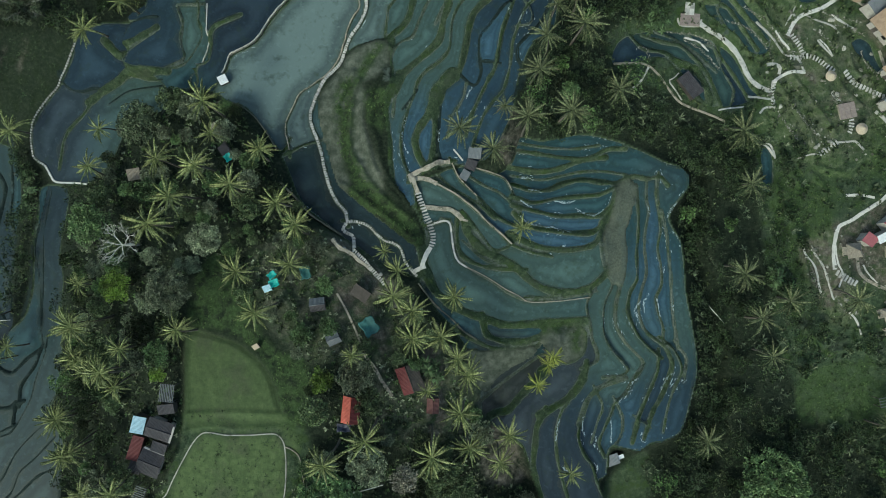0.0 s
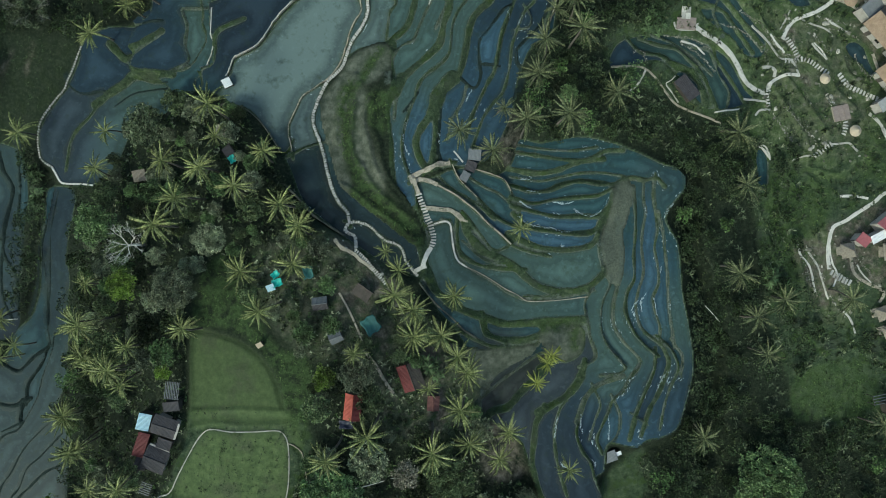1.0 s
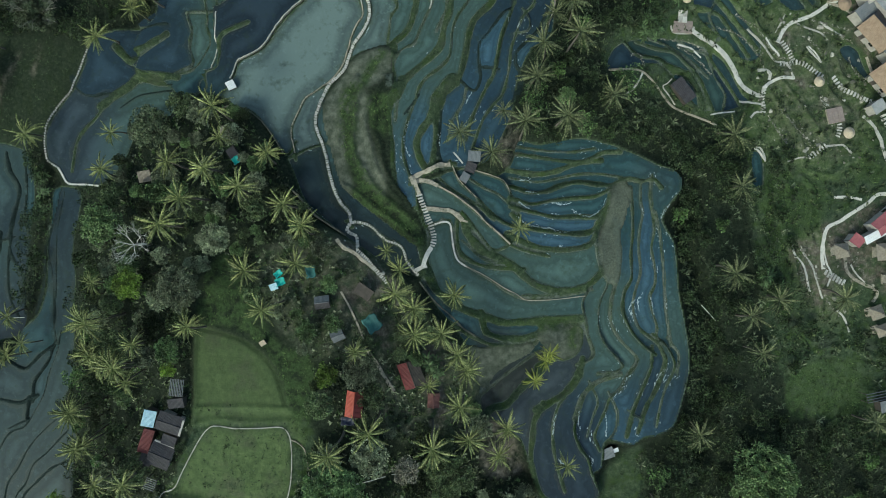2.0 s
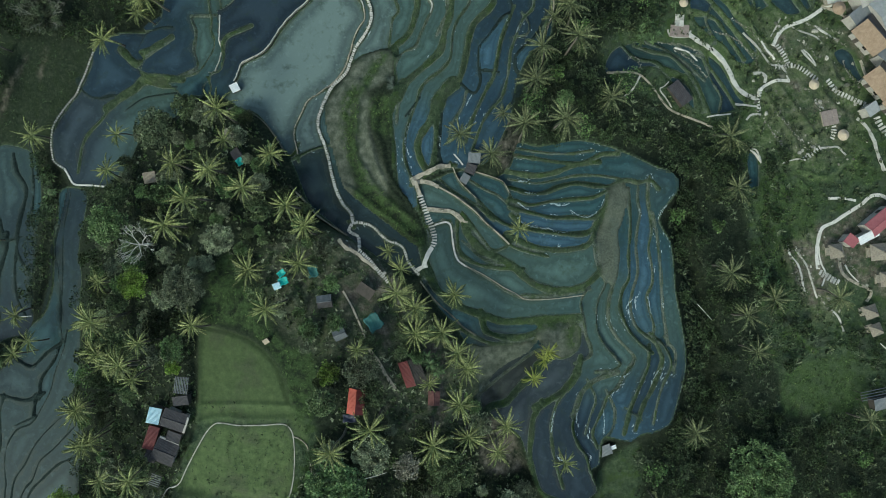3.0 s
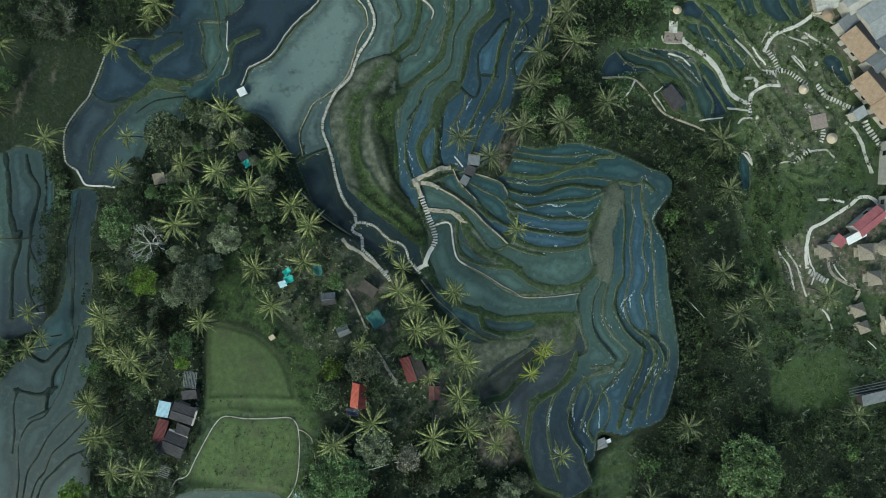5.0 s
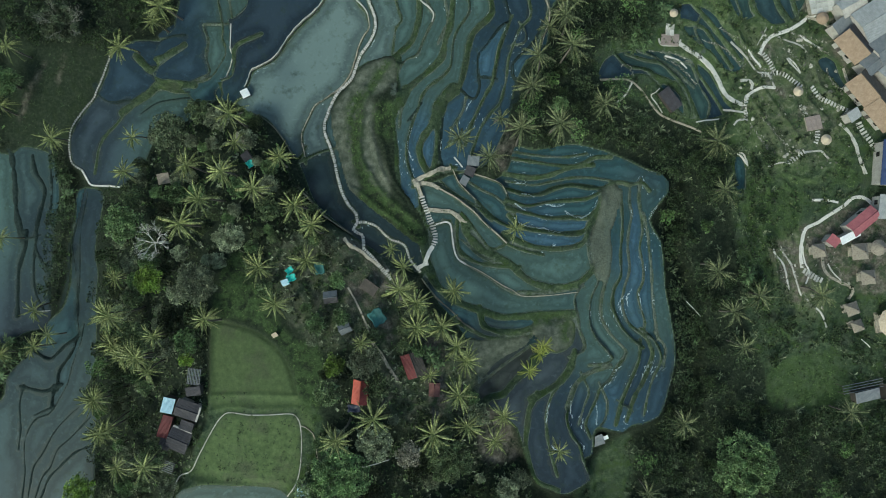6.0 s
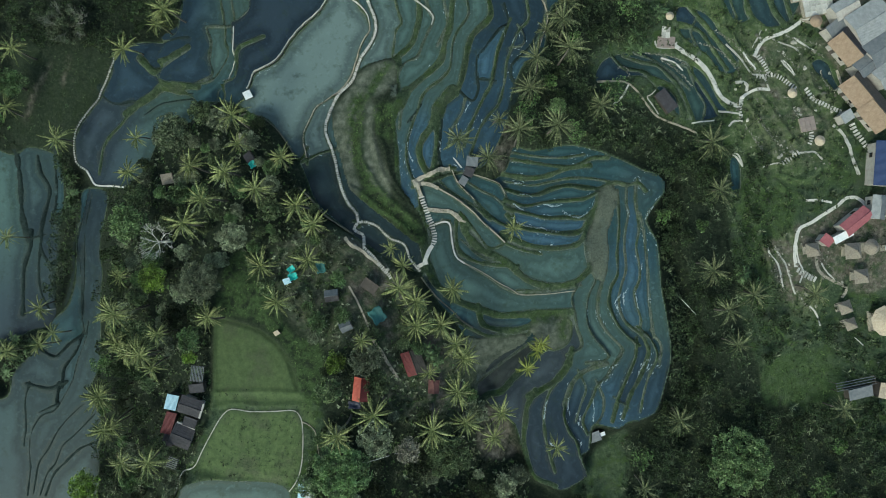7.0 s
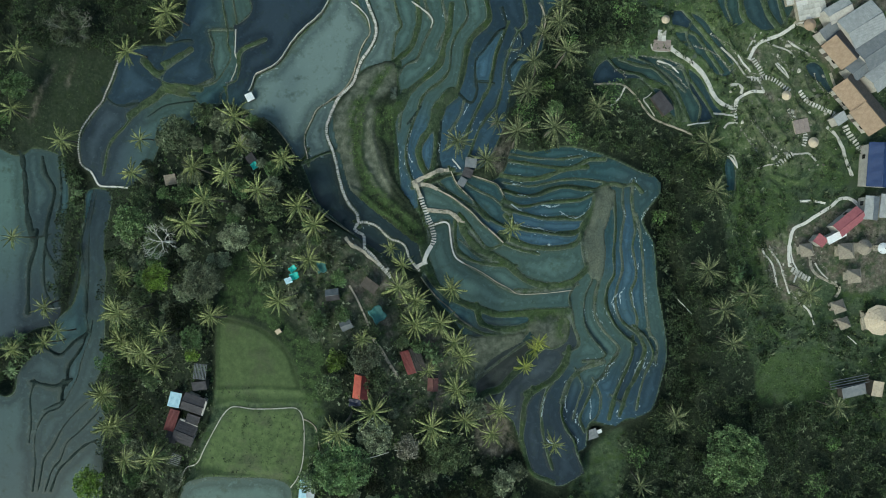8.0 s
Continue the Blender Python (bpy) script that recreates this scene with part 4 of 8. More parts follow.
LUSH = LAWNS[:1] + [[(-13.9, 41.3), (-11.7, 41.5), (-13.4, 38.5), (-15.3, 35.0), (-17.0, 32.5), (-18.5, 32.9), (-17.0, 36.2)],
        [(68.0, 12.5), (73.4, 11.8), (79.3, 11.2), (80.6, 7.9), (78.7, 4.0), (74.3, 1.3), (69.2, -0.0), (67.5, 5.3)],
        [(87.5, 22.9), (90.8, 22.3), (92.9, 14.5), (90.9, 13.8), (88.5, 15.8)],
        [(52.6, 55.8), (61.7, 56.5), (63.0, 51.9), (56.7, 53.5)],
        [(67.0, 52.1), (72.6, 53.7), (75.2, 48.4), (71.3, 45.8)],
        [(47.5, 38.9), (51.0, 35.2), (53.1, 32.6), (49.7, 33.9)],
        [(87.5, 43.2), (89.4, 40.6), (90.8, 36.0), (89.7, 35.5)],
        [(79.1, 45.8), (82.9, 44.5), (80.4, 42.5)],
        [(-15.5, 31.2), (-10.6, 31.2), (-10.2, 25.2), (-11.9, 24.5), (-15.0, 25.1)],
        [(-21.5, 32.5), (-18.0, 34.3), (-17.9, 23.2), (-18.9, 19.5), (-21.4, 23.3)],
        [(-19.0, 13.5), (-15.4, 11.0), (-8.1, 5.5), (-4.2, 2.0), (-4.7, 0.0), (-10.6, 4.7), (-18.0, 9.6)],
        [(4.4, -13.2), (11.6, -14.7), (19.0, -13.7), (27.1, -14.1), (28.1, -16.5), (28.2, -20.9), (26.5, -21.2), (25.3, -17.2), (14.1, -18.0),
     (7.9, -17.4)],
        [(67.9, 14.5), (79.1, 15.7), (80.6, 7.9), (76.8, 2.7), (74.4, -16.0), (69.8, -7.9)], [(-43.6, -0.6), (-38.2, -10.7), (-32.8, -19.3), (-27.7, -20.5), (-25.8, -25.4), (-27.6, -37.8), (-30.8, -32.9), (-32.8, -25.5), (-36.7, -19.4),
     (-43.3, -15.8), (-50.0, -14.6), (-48.8, -5.7)], [(85.6, 38.0), (90.1, 33.4), (90.8, 23.6), (89.5, 15.8), (86.9, 14.4), (88.5, 24.9)],
        [(-21.3, 30.0), (-18.0, 31.1), (-18.6, 25.4), (-17.6, 18.9), (-12.1, 11.2), (-5.6, 5.4), (-4.3, 1.6), (-8.2, 3.5), (-16.0, 9.9),
     (-19.9, 17.6), (-21.5, 24.1)], [(-13.5, 30.5), (-10.9, 31.9), (-11.2, 24.2), (-12.2, 22.9), (-13.5, 26.0)]]
SLOPE_GRASS = [[(-107.6, 48.9), (-98.3, 48.7), (-89.7, 48.2), (-81.7, 45.8), (-82.6, 38.5), (-87.0, 33.4), (-91.5, 29.6), (-92.7, 25.6), (-107.7, 25.7)]]
SETTLED = [[(-37.9, -1.3), (-27.2, 2.4), (-22.6, 3.6), (-11.7, -3.6), (-3.1, -14.5), (5.5, -24.6), (8.0, -39.7), (-10.1, -38.0), (-17.2, -23.6),
     (-26.6, -21.2), (-34.0, -14.3)]]
OPEN = [[(63.3, 23.4), (64.8, 14.5), (66.2, 2.6), (68.9, -13.3), (72.4, -24.2), (83.5, -37.8), (108.1, -36.8), (104.0, 61.5), (47.2, 62.1),
     (43.4, 49.1), (34.2, 45.0), (34.1, 37.1), (46.4, 31.2), (58.6, 26.3)],
        [(-51.2, -32.5), (-30.1, -32.9), (-25.1, -40.3), (-27.6, -55.7), (-66.3, -61.5), (-55.5, -46.9)], [(30.2, -54.3), (34.6, -48.4), (42.6, -42.4), (44.2, -48.6), (41.6, -59.7), (32.0, -59.5)]]
BARE = [[(71.3, 46.5), (73.2, 47.1), (73.9, 43.2), (71.9, 41.8), (70.2, 43.7)],
        [(72.7, 36.0), (75.9, 36.7), (76.9, 34.1), (74.0, 34.1)],
        [(79.8, 32.1), (84.0, 30.7), (85.0, 25.6), (80.5, 26.2)],
        [(80.0, 5.3), (83.2, 5.3), (82.0, 2.0), (80.5, 1.4)],
        [(73.1, 0.7), (80.8, 0.7), (83.1, -10.5), (79.2, -11.9)],
        [(84.1, 47.1), (89.2, 45.7), (95.8, 36.6), (93.2, 35.3), (86.8, 44.5)],
        [(-97.8, 45.5), (-100.1, 42.1), (-102.5, 39.2), (-104.4, 35.0), (-105.3, 30.9), (-104.4, 30.9), (-103.2, 34.7), (-101.4, 38.7), (-99.2, 41.6),
     (-97.3, 44.7)],
        [(-93.4, 46.7), (-94.2, 43.0), (-95.1, 39.6), (-94.3, 39.5), (-93.3, 43.0), (-92.5, 46.4)],
        [(-21.1, 2.4), (-17.8, 0.5), (-14.9, -1.5), (-11.6, -5.5), (-10.4, -7.2), (-11.6, -7.5), (-14.7, -4.1), (-17.6, -1.9), (-20.5, -0.0)],
        [(-16.1, -6.5), (-13.2, -7.0), (-12.3, -9.1), (-14.6, -9.4)],
        [(-9.9, -9.6), (-7.7, -10.8), (-7.7, -13.0), (-9.4, -13.0)],
        [(-23.1, -8.1), (-16.9, -7.4), (-14.6, -10.6), (-11.7, -15.6), (-10.4, -19.4), (-12.9, -20.5), (-16.1, -15.5), (-20.5, -13.0)], [(-18.4, 0.8), (-11.9, -4.3), (-8.6, -8.0), (-10.5, -10.6), (-14.6, -6.8), (-18.2, -2.4), (-22.0, 0.2), (-22.8, 2.7)],
        [(-3.8, -19.5), (-0.3, -20.9), (0.4, -28.7), (1.0, -36.5), (-2.8, -36.8), (-3.8, -28.4)], [(11.1, 27.5), (14.6, 27.3), (15.4, 19.3), (12.4, 17.2), (10.8, 20.3)],
        [(7.6, -37.0), (12.8, -36.9), (16.3, -43.8), (17.0, -47.9), (9.0, -47.5)], [(78.6, 62.5), (104.0, 61.5), (105.8, 40.4), (92.7, 49.4), (85.3, 50.9), (80.2, 53.6)],
        [(80.7, 2.7), (87.0, 7.9), (97.3, 11.9), (106.3, 14.5), (106.7, -3.7), (97.5, -10.4), (91.9, -7.8), (85.1, -5.2)]]
MUDDY = DRAINED[1:] + [[(-21.2, 32.0), (-22.6, 27.3), (-22.2, 20.7), (-21.0, 14.6), (-22.4, 14.7), (-23.9, 19.6), (-24.7, 27.4), (-22.7, 31.8)],
         [(-16.8, 31.8), (-15.2, 30.0), (-16.2, 24.1), (-15.0, 18.1), (-11.6, 11.5), (-13.3, 11.3), (-16.7, 17.3), (-17.5, 24.1)],
         [(-25.0, 28.6), (-22.4, 34.3), (-18.1, 40.3), (-11.9, 41.9), (-11.1, 36.7), (-15.5, 33.5), (-21.5, 32.9), (-22.2, 24.5), (-21.3, 13.4),
     (-23.0, 18.3)],
         [(-18.0, 31.8), (-15.5, 31.8), (-15.5, 24.4), (-11.8, 13.5), (-14.2, 12.2), (-17.9, 18.3)],
         [(-24.5, 31.8), (-18.7, 31.8), (-20.6, 25.4), (-19.9, 17.6), (-18.7, 11.9), (-21.2, 11.2), (-23.8, 18.9), (-25.1, 25.4)], [(21.1, -15.9), (28.2, -15.8), (28.4, -22.4), (23.2, -22.7), (19.9, -21.2)],
         [(36.3, 13.5), (40.1, 14.5), (41.5, 13.0), (40.1, 11.4), (39.4, 6.4), (36.9, 5.6), (34.8, 6.1), (34.7, 8.3)], [(6.9, -21.3), (19.2, -20.6), (19.9, -21.8), (8.9, -33.1), (7.5, -29.0)]]

STUBBLE = [[(32.8, 3.6), (35.1, 4.8), (36.9, 2.6), (37.1, -3.6), (36.3, -7.3), (34.8, -6.6), (33.0, -2.3)], [(36.4, 11.9), (38.4, 13.8), (39.3, 11.3), (38.6, 6.3), (36.3, 5.1), (34.4, 6.1)]]


def cover(polys, soft=4):
    m = np.zeros((NY, NX))
    for p in polys:
        m[inside(curve(p, 1.5, True), XX, YY)] = 1
    for _ in range(soft):
        m = sum(np.roll(m, s, (0, 1)) for s in ((0, 1), (0, -1), (1, 0), (-1, 0), (0, 0))) / 5
    return m


# one sheet of ground out to the horizon
_far = np.array([20, 50, 110, 240, 520, 1100, 2300.0])
_ax = np.concatenate([GX[0] - _far[::-1], GX, GX[-1] + _far])
_ay = np.concatenate([GY[0] - _far[::-1], GY, GY[-1] + _far])
_gx, _gy = np.meshgrid(_ax, _ay)
_z = base_height(_gx, _gy)
_z[7:-7, 7:-7] = HEIGHT
_w, _h = len(_ax), len(_ay)
_mesh = bpy.data.meshes.new("ground")
_id = np.arange(_w * _h).reshape(_h, _w)
_quads = np.stack([_id[:-1, :-1], _id[:-1, 1:], _id[1:, 1:], _id[1:, :-1]], -1).reshape(-1, 4)


def fill_mesh(mesh, verts, faces, smooth=False):
    """Put equal-sized faces into a mesh, by arrays."""
    verts, faces = np.asarray(verts, np.float32), np.asarray(faces, np.int32)
    mesh.vertices.add(len(verts))
    mesh.vertices.foreach_set("co", verts.ravel())
    mesh.loops.add(faces.size)
    mesh.loops.foreach_set("vertex_index", faces.ravel())
    mesh.polygons.add(len(faces))
    mesh.polygons.foreach_set("loop_start", np.arange(0, faces.size, faces.shape[1], dtype=np.int32))
    mesh.update(calc_edges=True)
    if smooth:
        mesh.polygons.foreach_set("use_smooth", np.ones(len(faces), bool))
    mesh.validate()


fill_mesh(_mesh, np.stack([_gx, _gy, _z], -1).reshape(-1, 3), _quads, True)
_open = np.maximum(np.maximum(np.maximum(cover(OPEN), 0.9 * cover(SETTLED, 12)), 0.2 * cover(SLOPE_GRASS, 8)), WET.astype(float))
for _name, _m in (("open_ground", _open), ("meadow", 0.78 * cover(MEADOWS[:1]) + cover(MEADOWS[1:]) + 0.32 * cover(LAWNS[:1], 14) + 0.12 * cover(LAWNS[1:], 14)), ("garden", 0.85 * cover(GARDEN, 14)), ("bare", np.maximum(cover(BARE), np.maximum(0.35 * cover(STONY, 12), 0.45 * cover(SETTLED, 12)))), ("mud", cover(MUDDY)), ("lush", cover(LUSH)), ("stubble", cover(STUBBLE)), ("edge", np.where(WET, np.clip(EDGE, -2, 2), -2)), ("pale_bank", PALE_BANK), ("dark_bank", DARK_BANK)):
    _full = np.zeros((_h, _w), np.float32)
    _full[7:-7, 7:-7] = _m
    _mesh.attributes.new(_name, "FLOAT", "POINT").data.foreach_set("value", _full.ravel())
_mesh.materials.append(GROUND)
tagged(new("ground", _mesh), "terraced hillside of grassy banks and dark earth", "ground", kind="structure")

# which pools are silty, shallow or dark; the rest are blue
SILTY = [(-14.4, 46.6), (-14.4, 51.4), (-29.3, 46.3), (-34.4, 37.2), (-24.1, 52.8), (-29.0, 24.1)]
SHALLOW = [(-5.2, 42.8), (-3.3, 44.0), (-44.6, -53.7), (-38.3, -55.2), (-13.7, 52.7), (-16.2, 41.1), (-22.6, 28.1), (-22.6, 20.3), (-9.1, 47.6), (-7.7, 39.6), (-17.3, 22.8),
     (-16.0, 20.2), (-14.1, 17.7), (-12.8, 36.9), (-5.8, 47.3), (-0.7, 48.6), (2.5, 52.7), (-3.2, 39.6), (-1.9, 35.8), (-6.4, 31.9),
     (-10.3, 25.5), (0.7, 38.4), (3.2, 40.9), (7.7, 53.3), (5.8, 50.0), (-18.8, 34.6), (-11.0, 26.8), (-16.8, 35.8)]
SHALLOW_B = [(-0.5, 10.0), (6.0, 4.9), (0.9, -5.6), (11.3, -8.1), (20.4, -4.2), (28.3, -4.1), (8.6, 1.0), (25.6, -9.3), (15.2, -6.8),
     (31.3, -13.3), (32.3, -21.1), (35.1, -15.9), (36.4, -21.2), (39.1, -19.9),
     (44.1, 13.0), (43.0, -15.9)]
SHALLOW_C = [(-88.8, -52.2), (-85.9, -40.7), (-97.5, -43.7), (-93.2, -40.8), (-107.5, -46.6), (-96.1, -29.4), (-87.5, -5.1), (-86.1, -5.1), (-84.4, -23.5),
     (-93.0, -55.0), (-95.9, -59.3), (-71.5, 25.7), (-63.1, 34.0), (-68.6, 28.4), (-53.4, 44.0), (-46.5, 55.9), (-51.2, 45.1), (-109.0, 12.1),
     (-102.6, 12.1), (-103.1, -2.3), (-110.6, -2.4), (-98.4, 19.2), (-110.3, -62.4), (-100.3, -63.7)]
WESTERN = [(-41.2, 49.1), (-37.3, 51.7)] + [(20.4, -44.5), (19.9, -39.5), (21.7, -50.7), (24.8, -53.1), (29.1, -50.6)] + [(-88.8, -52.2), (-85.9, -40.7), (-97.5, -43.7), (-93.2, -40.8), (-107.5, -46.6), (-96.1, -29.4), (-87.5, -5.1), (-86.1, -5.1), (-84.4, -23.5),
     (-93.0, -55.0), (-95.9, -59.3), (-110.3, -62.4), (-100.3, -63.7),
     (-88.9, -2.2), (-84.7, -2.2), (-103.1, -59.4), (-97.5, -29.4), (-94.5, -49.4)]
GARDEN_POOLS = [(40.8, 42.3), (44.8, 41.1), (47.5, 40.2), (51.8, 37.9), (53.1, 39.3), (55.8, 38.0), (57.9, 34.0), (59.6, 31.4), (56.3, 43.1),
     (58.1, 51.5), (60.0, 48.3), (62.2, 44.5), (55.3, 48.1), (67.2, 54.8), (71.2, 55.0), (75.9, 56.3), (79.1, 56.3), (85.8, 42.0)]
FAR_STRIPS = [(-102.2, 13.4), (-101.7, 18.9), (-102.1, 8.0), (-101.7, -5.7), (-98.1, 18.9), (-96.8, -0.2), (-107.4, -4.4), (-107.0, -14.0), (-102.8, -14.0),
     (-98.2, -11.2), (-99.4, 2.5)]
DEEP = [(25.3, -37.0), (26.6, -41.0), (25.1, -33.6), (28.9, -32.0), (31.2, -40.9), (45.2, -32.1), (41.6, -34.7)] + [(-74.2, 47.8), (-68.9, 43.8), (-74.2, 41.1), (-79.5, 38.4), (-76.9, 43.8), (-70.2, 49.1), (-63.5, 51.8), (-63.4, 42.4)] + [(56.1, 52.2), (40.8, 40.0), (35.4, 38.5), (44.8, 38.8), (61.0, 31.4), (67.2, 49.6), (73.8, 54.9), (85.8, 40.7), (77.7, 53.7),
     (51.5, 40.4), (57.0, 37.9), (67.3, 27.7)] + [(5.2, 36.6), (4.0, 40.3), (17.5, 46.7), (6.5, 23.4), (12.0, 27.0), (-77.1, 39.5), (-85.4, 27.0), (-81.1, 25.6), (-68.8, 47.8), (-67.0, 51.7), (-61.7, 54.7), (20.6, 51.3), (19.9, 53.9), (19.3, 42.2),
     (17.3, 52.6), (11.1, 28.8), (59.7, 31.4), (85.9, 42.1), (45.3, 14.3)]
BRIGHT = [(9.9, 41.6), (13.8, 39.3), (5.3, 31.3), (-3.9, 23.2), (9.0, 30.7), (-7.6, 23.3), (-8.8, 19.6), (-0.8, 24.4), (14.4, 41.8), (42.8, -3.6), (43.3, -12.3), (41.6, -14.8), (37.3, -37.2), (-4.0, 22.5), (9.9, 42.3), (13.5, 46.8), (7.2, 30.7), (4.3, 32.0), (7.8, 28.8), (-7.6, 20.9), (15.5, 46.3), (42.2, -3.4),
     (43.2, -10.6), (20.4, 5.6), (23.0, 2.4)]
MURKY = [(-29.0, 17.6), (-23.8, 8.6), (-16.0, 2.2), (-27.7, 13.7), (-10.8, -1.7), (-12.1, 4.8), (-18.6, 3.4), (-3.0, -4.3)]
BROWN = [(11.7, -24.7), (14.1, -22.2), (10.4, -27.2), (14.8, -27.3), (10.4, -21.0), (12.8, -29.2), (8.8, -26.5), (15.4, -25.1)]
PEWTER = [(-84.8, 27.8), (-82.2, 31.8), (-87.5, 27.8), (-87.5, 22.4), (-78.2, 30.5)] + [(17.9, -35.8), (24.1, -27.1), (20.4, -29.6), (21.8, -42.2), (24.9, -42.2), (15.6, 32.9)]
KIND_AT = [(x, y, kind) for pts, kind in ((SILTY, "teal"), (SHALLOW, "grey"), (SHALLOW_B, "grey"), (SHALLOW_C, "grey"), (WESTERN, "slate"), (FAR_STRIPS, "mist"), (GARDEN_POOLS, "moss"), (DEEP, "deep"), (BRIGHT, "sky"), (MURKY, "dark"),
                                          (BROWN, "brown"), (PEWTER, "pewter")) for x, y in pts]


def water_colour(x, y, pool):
    """The water's silt and sky colour at points of one pool, blended from the places named above, those in the same
    pool counting most; and its chief kind.
    """
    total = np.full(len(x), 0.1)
    colour, share = np.outer(total, SILT_AND_SKY["blue"]), {"blue": total.sum()}
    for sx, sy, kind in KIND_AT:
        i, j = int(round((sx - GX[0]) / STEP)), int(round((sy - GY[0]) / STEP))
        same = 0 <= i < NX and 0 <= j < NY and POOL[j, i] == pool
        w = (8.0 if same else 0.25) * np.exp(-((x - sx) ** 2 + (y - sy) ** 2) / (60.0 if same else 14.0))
        total, colour = total + w, colour + np.outer(w, SILT_AND_SKY[kind])
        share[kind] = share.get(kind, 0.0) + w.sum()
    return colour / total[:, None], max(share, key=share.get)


WORDS = {"moss": "dark mossy water on a garden terrace", "mist": "pale misty flooded paddy in the low valley", "slate": "slate-blue flooded paddy in the low valley", "sky": "bright blue rice paddy with sky reflection painted in", "deep": "deep blue still water under the banks", "blue": "still blue rice paddy with sky reflection in its colour", "teal": "wide silty teal pond of milky water",
         "grey": "shallow grey-green flooded rice paddy", "dark": "dark still water in a narrow channel", "brown": "thin brown water over paddy mud", "pewter": "still pewter-grey flooded paddy"}
for _k in POOLS:
    _m = POOL == _k
    _surface, _span = LEVEL[_m][0], float(np.clip(1.1 * EDGE[_m].max(), 0.6, 3.5))
    for _s in ((0, 1), (0, -1), (1, 0), (-1, 0)):
        _m = _m | (np.roll(POOL == _k, _s, (0, 1)) & (POOL < 0))
    _jj, _ii = np.nonzero(_m)
    _corner = np.zeros((NY + 1, NX + 1), bool)
    for _dj in (0, 1):
        for _di in (0, 1):
            _corner[_jj + _dj, _ii + _di] = True
    _num = np.cumsum(_corner.ravel()).reshape(_corner.shape) - 1
    _cj, _ci = np.nonzero(_corner)
    _v = np.stack([GX[0] + (_ci - 0.5) * STEP, GY[0] + (_cj - 0.5) * STEP, np.full(len(_ci), _surface)], 1)
    _f = np.stack([_num[_jj, _ii], _num[_jj, _ii + 1], _num[_jj + 1, _ii + 1], _num[_jj + 1, _ii]], 1)
    _me = bpy.data.meshes.new("water")
    fill_mesh(_me, _v, _f)
    _e = EDGE[np.clip(_cj, 0, NY - 1), np.clip(_ci, 0, NX - 1)]
    _me.attributes.new("offshore", "FLOAT", "POINT").data.foreach_set("value", np.clip(_e / _span, 0, 1).astype(np.float32))
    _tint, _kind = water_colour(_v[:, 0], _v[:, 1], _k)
    _me.attributes.new("silt_sky_colour", "FLOAT_COLOR", "POINT").data.foreach_set("color", np.hstack([_tint, np.ones((len(_tint), 1))]).astype(np.float32).ravel())
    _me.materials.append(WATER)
    tagged(new("water", _me), WORDS[_kind], "paddy water", kind="structure")


# ---- helpers for things ----
def mesh_of(name, bm, mat):
    me = bpy.data.meshes.new(name)
    bm.to_mesh(me)
    bm.free()
    for m in (mat if isinstance(mat, (list, tuple)) else [mat]):
        me.materials.append(m)
    return me


def part(name, bm, mat, parent, label=""):
    """One mesh under a thing or a part."""
    ob = new(name, mesh_of(name, bm, mat) if isinstance(bm, bmesh.types.BMesh) else bm)
    ob.parent = parent
    if label:
        tagged(ob, label)
    return ob


def base_of(name, m, label, category, group="", kind=""):
    ob = new(name)
    ob.empty_display_size = 0.3
    ob.matrix_basis = m
    return tagged(ob, label, category, group, kind)


def add_box(bm, size, at=(0, 0, 0), turn=0.0, bevel=0.0):
    r = bmesh.ops.create_cube(bm, size=1.0)
    vs = r["verts"]
    bmesh.ops.scale(bm, vec=size, verts=vs)
    if bevel:
        es = {e for v in vs for e in v.link_edges}
        vs = bmesh.ops.bevel(bm, geom=list(es), offset=bevel, segments=1, affect="EDGES")["verts"]
    bmesh.ops.rotate(bm, cent=(0, 0, 0), matrix=Matrix.Rotation(radians(turn), 3, "Z"), verts=vs)
    bmesh.ops.translate(bm, vec=at, verts=vs)
    return vs


def tube(bm, pts, radii, sides=6):
    """A tapered round limb through points."""
    rings = []
    for k, (p, r) in enumerate(zip(pts, radii)):
        d = Vector(pts[min(k + 1, len(pts) - 1)]) - Vector(pts[max(k - 1, 0)])
        q = d.to_track_quat("Z", "Y")
        rings.append([bm.verts.new(Vector(p) + q @ Vector((r * math.cos(a), r * math.sin(a), 0))) for a in np.linspace(0, math.tau, sides, endpoint=False)])
    for a, b in zip(rings, rings[1:]):
        for i in range(sides):
            bm.faces.new((a[i], a[(i + 1) % sides], b[(i + 1) % sides], b[i])).smooth = True
    bm.faces.new(rings[-1])
    bm.faces.new(rings[0][::-1])


rnd = random.Random(7)


# ---- footpaths ----
SLABS = {}


def slab_meshes(width, depth, mat, thick=0.22):
    key = (width, depth, mat.name)
    if key not in SLABS:
        SLABS[key] = []
        for k in range(4):
            bm = bmesh.new()
            add_box(bm, (depth, width * (0.88 + 0.08 * k), thick), bevel=0.03)
            for v in bm.verts:
                v.co.x += rnd.uniform(-0.05, 0.05)
                v.co.y += rnd.uniform(-0.07, 0.07)
            SLABS[key].append(mesh_of("slab", bm, mat))
    return SLABS[key]


